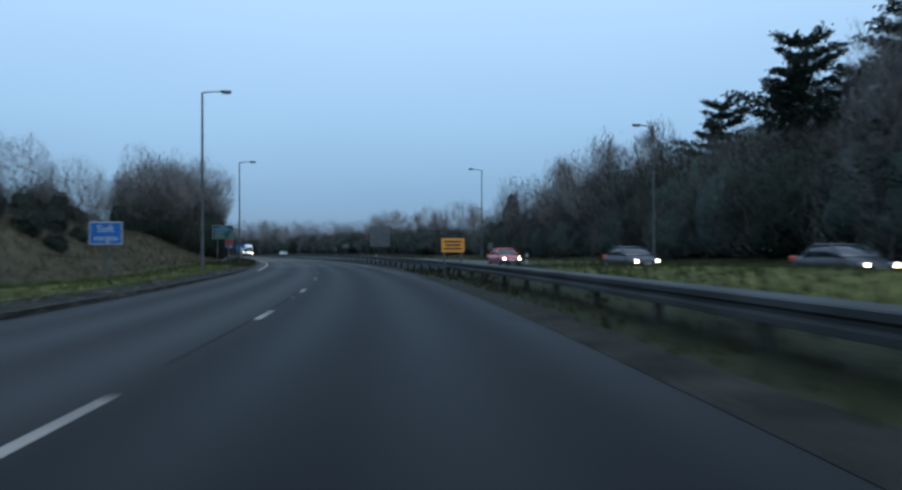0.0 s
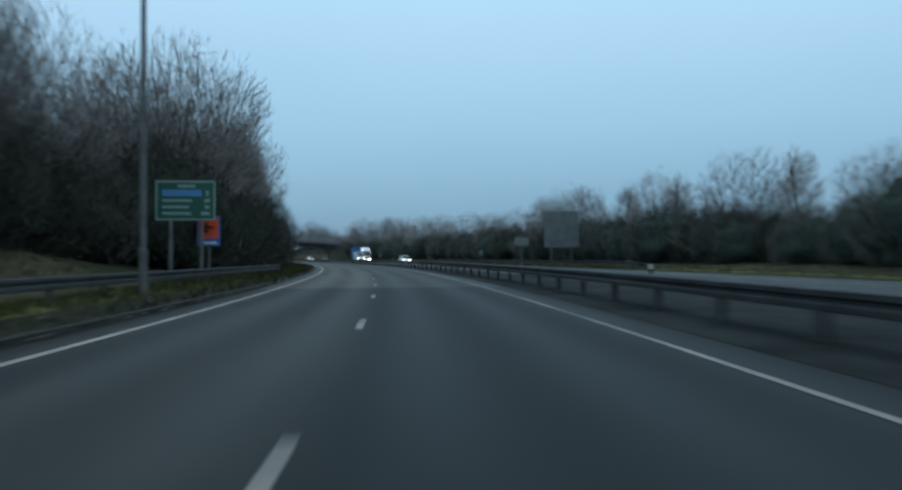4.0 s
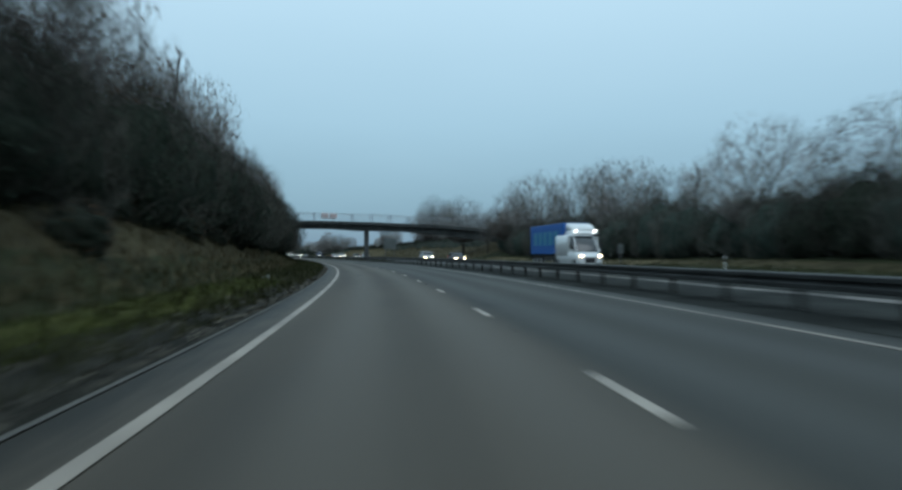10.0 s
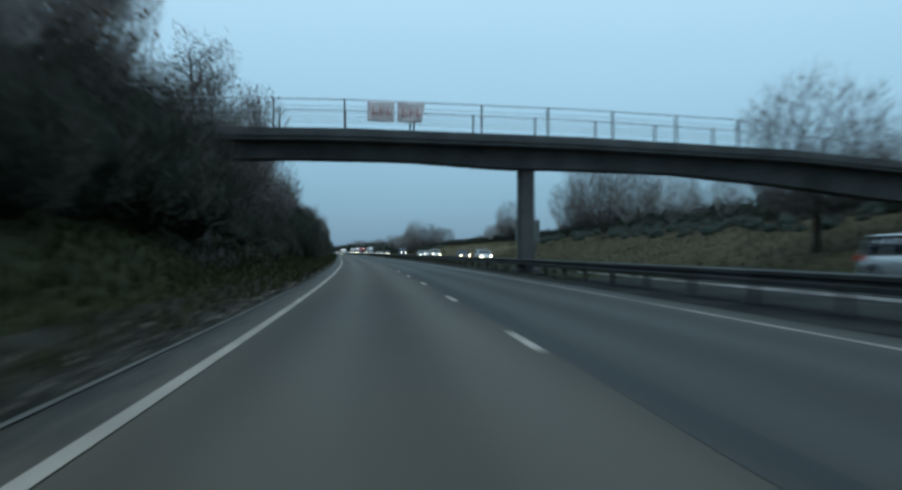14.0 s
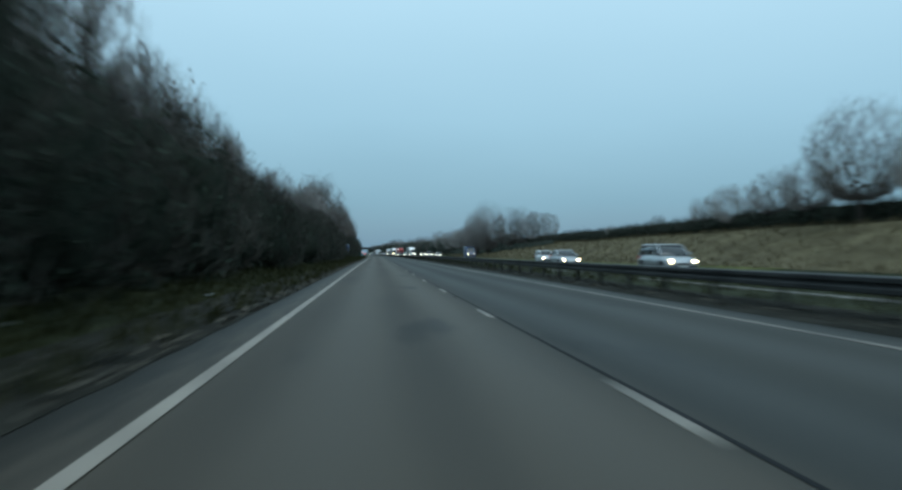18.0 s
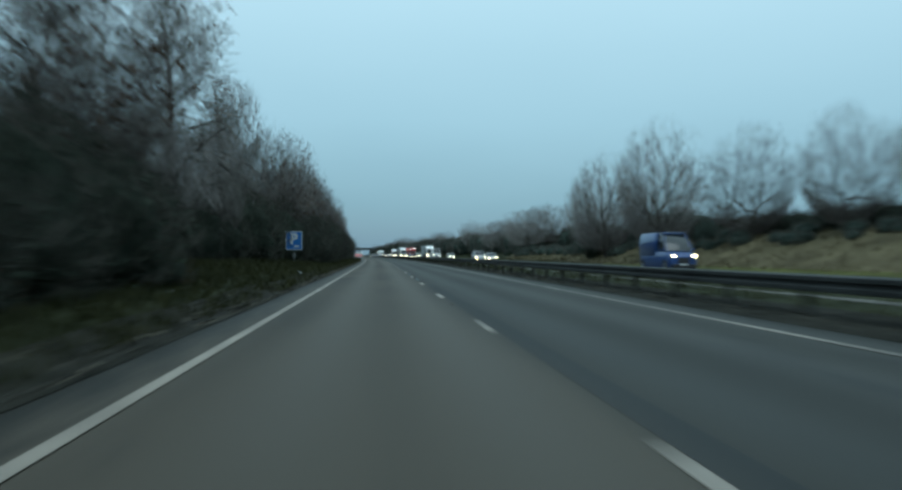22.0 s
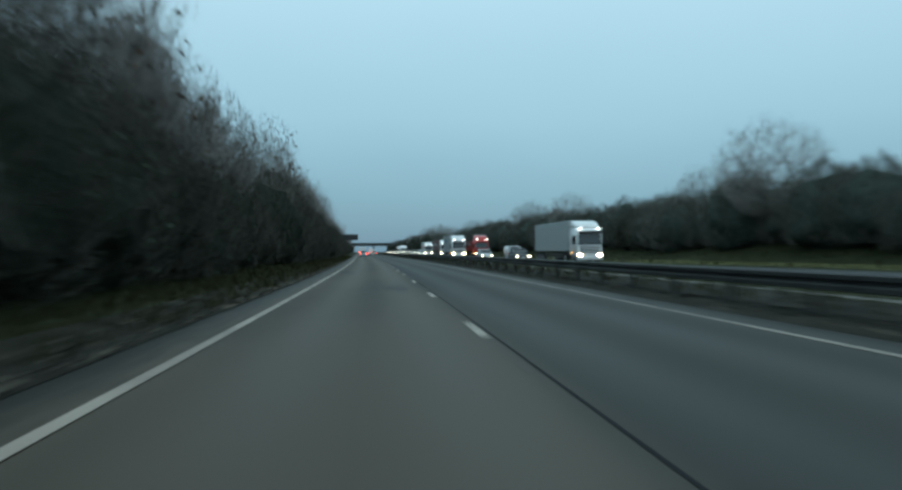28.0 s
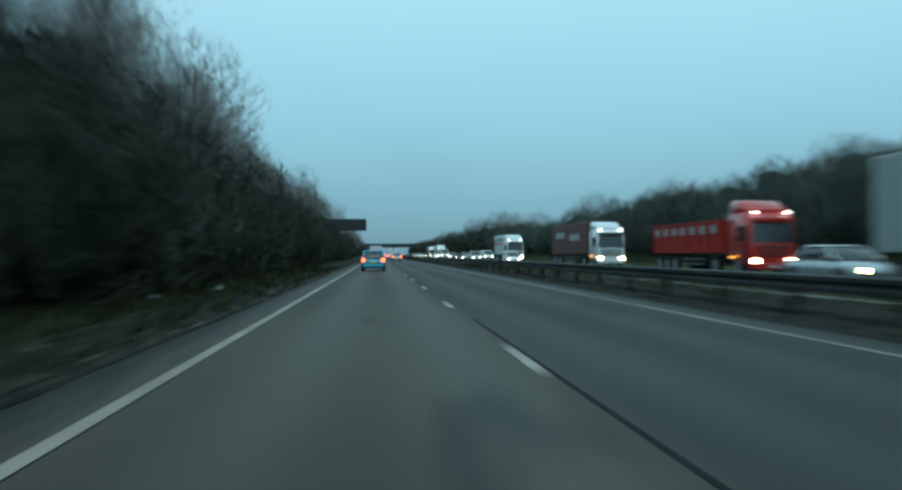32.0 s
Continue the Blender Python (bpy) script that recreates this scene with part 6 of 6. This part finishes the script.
# bare trees behind the far hedge, up to the footbridge
far_row((122, 33, TALL[1], 0.55), (130, 33, ROUND[1], 0.72), (140, 32, TALL[1], 0.5), (146, 33, ROUND[0], 0.7), (154, 32.5, TALL[0], 0.5), (164, 31, ROUND[1], 0.75), (170, 32, ROUND[0], 0.8), (178, 31, ROUND[2], 0.7),
        (186, 33, TALL[1], 0.55), (196, 32, ROUND[0], 0.65), (207, 31, ROUND[2], 0.62), (214, 33, ROUND[1], 0.7), (225, 32, ROUND[0], 0.8), (240, 31, ROUND[1], 0.72), (252, 33, ROUND[2], 0.8), (262, 31, ROUND[0], 0.85))
# trees on the bank past the footbridge
far_row((363, 41, ROUND[0], 0.45), (369, 42, ROUND[1], 0.42), (376, 41, GROVE[0], 0.36), (383, 43, GROVE[1], 0.33), (390, 41, GROVE[0], 0.38), (397, 42.5, GROVE[1], 0.48), (404, 41, GROVE[0], 0.52), (411, 43, GROVE[1], 0.58),
        (418, 41, GROVE[0], 0.68), (426, 42, GROVE[1], 0.8), (433, 41, GROVE[1], 0.88), (441, 42, GROVE[1], 0.86), (446, 40, GROVE[1], 0.74), (461, 31.5, ROUND[1], 0.82), (456, 33, ROUND[0], 0.6), (468, 32, ROUND[0], 0.52),
        (474, 32.5, ROUND[0], 0.5), (480, 32, SPREAD[0], 0.5), (487, 32, ROUND[0], 0.36), (500, 32, ROUND[1], 0.24), (515, 31, ROUND[0], 0.2), (536, 31, ROUND[1], 0.22))
# groves above the far bank
far_row((560, 30.5, SPREAD[0], 0.74), (568.5, 29, GROVE[1], 0.68), (580, 28, GROVE[1], 0.7), (584, 29.5, BUSH[2], 0.36), (591, 25, GROVE[0], 0.92), (595, 26, GROVE[0], 0.88), (612, 24.6, BUSH[1], 0.3), (607.5, 24.8, GROVE[0], 0.84),
        (611.5, 25.4, GROVE[0], 0.88), (616, 25.6, GROVE[0], 0.74), (618, 28.5, BUSH[2], 0.5), (624, 28, BUSH[0], 0.5), (588, 28, HAZED[0], 0.4), (594, 28.5, BUSH[1], 0.42), (600, 28, HAZED[1], 0.42), (606, 28.5, HAZED[0], 0.52),
        (612, 28, BUSH[1], 0.42))
# spreading trees and the far hedge's last trees
far_row((651, 28.5, SPREAD[0], 0.78), (661, 27, SPREAD[0], 0.84), (671, 28, SPREAD[0], 0.66), (684, 30, ROUND[1], 0.5), (700, 30, SPREAD[0], 0.8), (714, 31, SPREAD[0], 0.85), (752, 30, ROUND[0], 0.88), (768, 32, ROUND[1], 0.7),
        (810, 30, ROUND[0], 0.76), (837, 30, ROUND[0], 0.78), (846, 33, ROUND[1], 0.7), (870, 34, ROUND[2], 0.75), (900, 33, ROUND[0], 0.7), (935, 34, ROUND[1], 0.8), (975, 33, ROUND[0], 0.8), (1010, 33, ROUND[1], 0.9))
# the domed trees by the footbridge
for s, u, o, k in ((354.8, 27.5, ROUND[0], 1.14), (324.4, 32.1, ROUND[0], 1.26), (313.8, 35.6, ROUND[1], 1.3), (305, 36.5, ROUND[2], 1.24), (296.2, 34.3, ROUND[1], 1.2), (288.5, 36, ROUND[2], 0.98),
                   (280, 35.1, TALL[1], 0.74), (331.7, 29.8, ROUND[2], 1.02), (337, 34, ROUND[0], 0.9), (340, 28.2, TALL[1], 0.58), (345, 33, TALL[0], 0.55)):
    plant(o, s, u, k)
hedge, behind = [], []
s = 62.0
while s < 1010:
    bank = 346 < s < 600
    if bank:
        hu = lerp(s, (420, 40.5), (460, 32.8), (520, 31.2), (600, 30.2))
        if not blocked(s, hu):
            hedge.append((HEDGE, s, hu + rng.uniform(-0.2, 0.3), rng.uniform(0.8, 0.9)))
        s += rng.uniform(1.15, 1.5)
        continue
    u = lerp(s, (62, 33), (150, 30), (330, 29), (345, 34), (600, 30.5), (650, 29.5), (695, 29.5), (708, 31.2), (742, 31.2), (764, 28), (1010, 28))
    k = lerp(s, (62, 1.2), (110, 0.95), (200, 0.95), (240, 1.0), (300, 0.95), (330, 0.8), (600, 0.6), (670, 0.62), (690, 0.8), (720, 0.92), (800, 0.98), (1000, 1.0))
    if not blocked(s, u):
        plant(HAZED[rng.randrange(2)] if rng.random() < (0.7 if s < 680 else 0.95) else BUSH[rng.randrange(3)], s, u + rng.uniform(0, 1.5), k * rng.uniform(0.78, 1.32))
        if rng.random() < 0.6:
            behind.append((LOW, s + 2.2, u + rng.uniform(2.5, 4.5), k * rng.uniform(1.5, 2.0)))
    s += rng.uniform(4.0, 5.4) * max(0.8, k)
joined("undergrowth", "dark undergrowth deep inside the nearside wood", inner)
for k in range(16):
    behind.append((THICK, 360 + 6 * k, 36 + 3.5 * rng.random(), rng.uniform(0.3, 0.45)))
    behind.append((THICK, 359 + 5.8 * k, 40.5 + 2 * rng.random(), rng.uniform(0.6, 0.85)))
joined("undergrowth", "dark undergrowth behind the hedge of the far carriageway", behind)
joined("brambles", "dark bramble thicket over the crest of the nearside mound", [(THICK, 16 + 32 * rng.random(), -12.5 - 10 * rng.random(), rng.uniform(0.22, 0.42)) for k in range(40)])
bank = []
for k in range(150):
    s = 542 + 135 * rng.random()
    f = rng.random()
    bank.append((LOW, s, far_edge(s) + lerp(s, (545, 8.0), (580, 5.6), (620, 4.4)) + lerp(s, (545, 1.5), (580, 3.0)) * f, rng.uniform(0.22, 0.42) * lerp(s, (545, 0.7), (580, 1.0))))
for k in range(130):
    s = 356 + 96 * rng.random()
    w = lerp(s, (420, 40.0), (460, 32.4)) - 1.0 - lerp(s, (356, 7.0), (420, 7.0), (452, 4.0)) * rng.random() ** 1.5
    bank.append((LOW, s, w, rng.uniform(0.2, 0.4)))
joined("bank_thicket", "low grey-brown thicket over the upper far bank, coloured paler for haze", bank)
joined("field_hedge", "low dark trimmed hedge along the top of the far bank", hedge)
far_trees = []
for k in range(18):
    s = 1010 + 26 * k + rng.uniform(-6, 6)
    far_trees.append((ROUND[k % 3], s, (-13 if k % 2 else 31) + rng.uniform(-1, 3), rng.uniform(0.8, 1.1)))
    far_trees += [(THICK, s + 4, -10.8 - rng.uniform(0, 3), rng.uniform(1.2, 1.7)), (THICK, s + 15, -11 - rng.uniform(0, 3), rng.uniform(1.2, 1.7)), (THICK, s + 12, 29, rng.uniform(1.2, 1.7)), (THICK, s, 28 + rng.uniform(0, 3), rng.uniform(1.2, 1.7))]
joined("far_woods", "distant bare woods on both sides of the road", far_trees)
scrub = []
for k in range(26):
    scrub.append((SCRUB, 182 + 5.6 * k + rng.uniform(-2, 2), -9.8 - rng.uniform(0, 2.2), rng.uniform(0.35, 0.75)))
for k in range(34):
    scrub.append((SCRUB, 350 + 1.9 * k + rng.uniform(-1, 1), -8.6 - 4.5 * rng.random(), rng.uniform(0.3, 0.65)))
for k in range(46):
    s = 400 + 10.5 * k + rng.uniform(-3, 3)
    if not blocked(s, -8) and not 550 < s < 592:
        scrub.append((SCRUB, s, -8.3 - rng.uniform(0, 1.0), rng.uniform(0.3, 0.6)))
joined("scrub", "low brown bramble scrub scattered over the verges", scrub)
plant(SCRUB, 203, -10.6, 0.6)
plant(HEDGE, 344, 41, 1.0)
plant(THICK, 338, 38, 1.1)
plant(LOW, 660, 27.4, 0.5)
plant(TALL[1], 529, -12.8, 0.86, 40)
plant(ROUND[0], 522, -13.4, 1.05, 200)
plant(ROUND[0], 535, -14.2, 0.95, 110)


# ---------- grass, litter ----------
def tufts(name, label, n, s0, s1, uf, hf, mat, seed):
    rg = np.random.RandomState(seed)
    ss = rg.uniform(s0, s1, n)
    vs, fs = [], []
    for i in range(n):
        s = float(ss[i])
        u = uf(s, rg.rand())
        z = terrain(s, u)
        p = at(s, u, z)
        for k in range(4):
            a, hh = rg.rand() * 6.283, hf * (0.5 + rg.rand())
            w = 0.012 + 0.02 * rg.rand()
            dx, dy = math.cos(a), math.sin(a)
            o = p + Vector((rg.uniform(-0.12, 0.12), rg.uniform(-0.12, 0.12), -0.02))
            b = len(vs)
            vs += [o + Vector((-dy * w, dx * w, 0)), o + Vector((dy * w, -dx * w, 0)), o + Vector((dx * hh * 0.45, dy * hh * 0.45, hh))]
            fs.append((b, b + 1, b + 2))
    ob = new(name, mesh_of(name, vs, fs, mat))
    tagged(ob, label, "grass", kind="stuff")
    return ob


tufts("grass", "rough green grass on the nearside verge", 31700, 58, 880, lambda s, r: -4.85 - 4.0 * r, 0.24, M_BLADE, 1)
tufts("grass", "grass and weeds in the central reservation", 3500, -10, 46, lambda s, r: 5.3 + (6.5 + opp(s)) * r, 0.22, M_BLADE, 2)
tufts("grass", "sparse grass in the central reservation beyond the barrier", 6000, 340, 900, lambda s, r: 7.0 + 4.8 * r, 0.2, M_BLADE, 3)
tufts("dry_grass", "tall pale dry grass on the bank of the far carriageway", 10000, 444, 660, lambda s, r: 22.0 + lerp(s, (420, 18), (460, 10.5), (520, 9)) * r, 0.36, M_PALEBLADE, 4)
tufts("dry_grass", "brown dry grass on the bank behind the footbridge", 5000, 340, 448, lambda s, r: 22.0 + 18 * r, 0.42, M_DRYBLADE, 11)
tufts("dry_grass", "dry brown grass on the nearside bank", 3200, 180, 282, lambda s, r: -7.5 - 5.0 * r, 0.34, M_DRYBLADE, 5)
tufts("dry_grass", "dry brown grass on the nearside mound", 6000, 10, 100, lambda s, r: -9.5 - 11 * r, 0.34, M_DRYBLADE, 6)
tufts("grass", "rank dark grass on the nearside bank by the footbridge", 6000, 282, 420, lambda s, r: -7.5 - 6.0 * r, 0.36, M_BLADE, 12)
tufts("grass", "rank grass in the lay-by clearing", 4500, 545, 602, lambda s, r: -8.0 - 6.0 * r, 0.3, M_BLADE, 13)
tufts("grass", "short grass on the far verge", 6000, 40, 340, lambda s, r: far_edge(s) + 0.5 + 6 * r, 0.25, M_BLADE, 7)
tufts("grass", "short grass on the far verge", 6000, 620, 950, lambda s, r: far_edge(s) + 0.5 + 6 * r, 0.25, M_BLADE, 8)

tufts("grass", "bright short grass between the barrier and the far carriageway", 5000, -20, 42, lambda s, r: 7.6 + (3.9 + opp(s)) * r, 0.13, M_GREENBLADE, 9)
tufts("grass", "bright short grass on the first nearside verge", 12000, 2, 235, lambda s, r: -5.6 - lerp(s, (100, 3.6), (130, 2.4), (235, 1.8)) * r, 0.16, M_GREENBLADE, 10)


def debris(name, label, n, s0, s1, uf, seed):
    """Gravel, twigs and dead leaves as small bent flakes."""
    rg = np.random.RandomState(seed)
    vs, fs = [], []
    for i in range(n):
        s = s0 + (s1 - s0) * rg.rand()
        u = uf(rg.rand())
        p = at(s, u, (0.04 if u > -5.1 else terrain(s, u) + 0.06) + 0.02 * rg.rand())
        a, ln, w = rg.rand() * 6.283, 0.03 + 0.09 * rg.rand() ** 2, 0.015 + 0.03 * rg.rand()
        x, y = Vector((math.cos(a), math.sin(a), 0)), Vector((-math.sin(a), math.cos(a), 0))
        b = len(vs)
        vs += [p - x * ln, p + y * w + Vector((0, 0, 0.02)), p + x * ln, p - y * w - Vector((0, 0, 0.015))]
        fs += [(b, b + 1, b + 2), (b, b + 2, b + 3)]
    return tagged(new(name, mesh_of(name, vs, fs, M_DEBRIS)), label, "debris", kind="stuff")


debris("debris", "gravel, twigs and dead leaves along the muddy gutter", 16000, 0, 880, lambda r: -4.55 - 1.3 * r * r, 21)
debris("debris", "gravel and dead leaves under the crash barrier", 6000, 340, 880, lambda r: 5.3 + 1.6 * r, 22)


def crumple(seed, size, flat):
    rg = random.Random(seed)
    bm = bmesh.new()
    bmesh.ops.create_icosphere(bm, subdivisions=2, radius=size)
    for v in bm.verts:
        v.co *= 1 + rg.uniform(-0.35, 0.35)
        v.co.z = abs(v.co.z) * flat
    return bm


def bag(seed, size, label):
    """Full black sack, slumped, with a twisted neck."""
    t = thing("rubbish_bag", label, "bag", "dumped bags")
    bm = crumple(seed, size, 0.85)
    bmesh.ops.smooth_vert(bm, verts=bm.verts, factor=0.5, use_axis_x=True, use_axis_y=True, use_axis_z=True)
    part("sack", bm, M_BLACK, t)
    part("neck", tube(bmesh.new(), [(0, 0, size * 0.6), (0.03, 0, size * 0.85), (0.06, 0.02, size * 1.0)], [0.09, 0.04, 0.1], 7), M_BLACK, t)
    return t


for k, (s, u, r) in enumerate(((190.6, 5.75, 0.34), (191.5, 5.6, 0.27), (193.8, 5.9, 0.3))):
    bag(80 + k, r, "slumped black sack dumped beside the crash barrier").matrix_basis = stand(s, u, 0.0, 70 * k)
# loose pale slabs in the gutter
slab_me = mesh_of("slab", *slab(0.12, 0.6, 0.05), M_KERBPALE)
for s, u, a in ((238.7, -5.86, 14), (264.7, -5.8, 10), (266.0, -5.95, 4), (446.0, -5.3, 12)):
    o = thing("concrete_slab", "loose pale concrete slab lying in the muddy gutter", "slab", "loose slabs")
    o.matrix_basis = stand(s, u, max(0.03, terrain(s, u)) + 0.02, a)
    child("slab", slab_me, o)
LIT = []
for k in range(3):
    t = thing("litter", "crumpled piece of white plastic litter in the grass verge", "litter", "litter on the verge")
    part("wrapper", crumple(60 + k, 0.125, (0.5, 0.35, 0.8)[k]), M_LITTER, t)
    LIT.append(t)
placed = set()
for k, (s, u) in enumerate(((27, 7.2), (44, -6.8), (58, -6.5), (166, -6.8), (205, -7.2), (238, -6.6), (262, -5.9), (268, -6.1), (300, -7.5), (365, -7.4), (371, -6.2), (415, -6.6), (424, -7.6), (432, -6.4), (470, -6.8),
                            (515, -6.9), (518, -6.2), (527, -7.2), (545, -7.8), (562, -7.4), (566, -6.3), (583, -8.9), (584, -7.3), (587, -7.0), (601, -7.3), (612, -6.9), (640, -6.6), (694, -7.2), (697, -6.4), (702, -7.4), (740, -6.9), (764, -6.6),
                            (776, -7.1), (779, -6.5), (783, -6.2), (803, -7.0), (806, -8.2), (836, -7.3), (840, -6.5), (846, -6.9))):
    o = LIT[k % 3]
    m = stand(s, u, terrain(s, u) - 0.01, 40 * k, rng.uniform(0.7, 1.5))
    if o in placed:
        o = copy_thing(o, Matrix())
    placed.add(o)
    o.matrix_basis = m
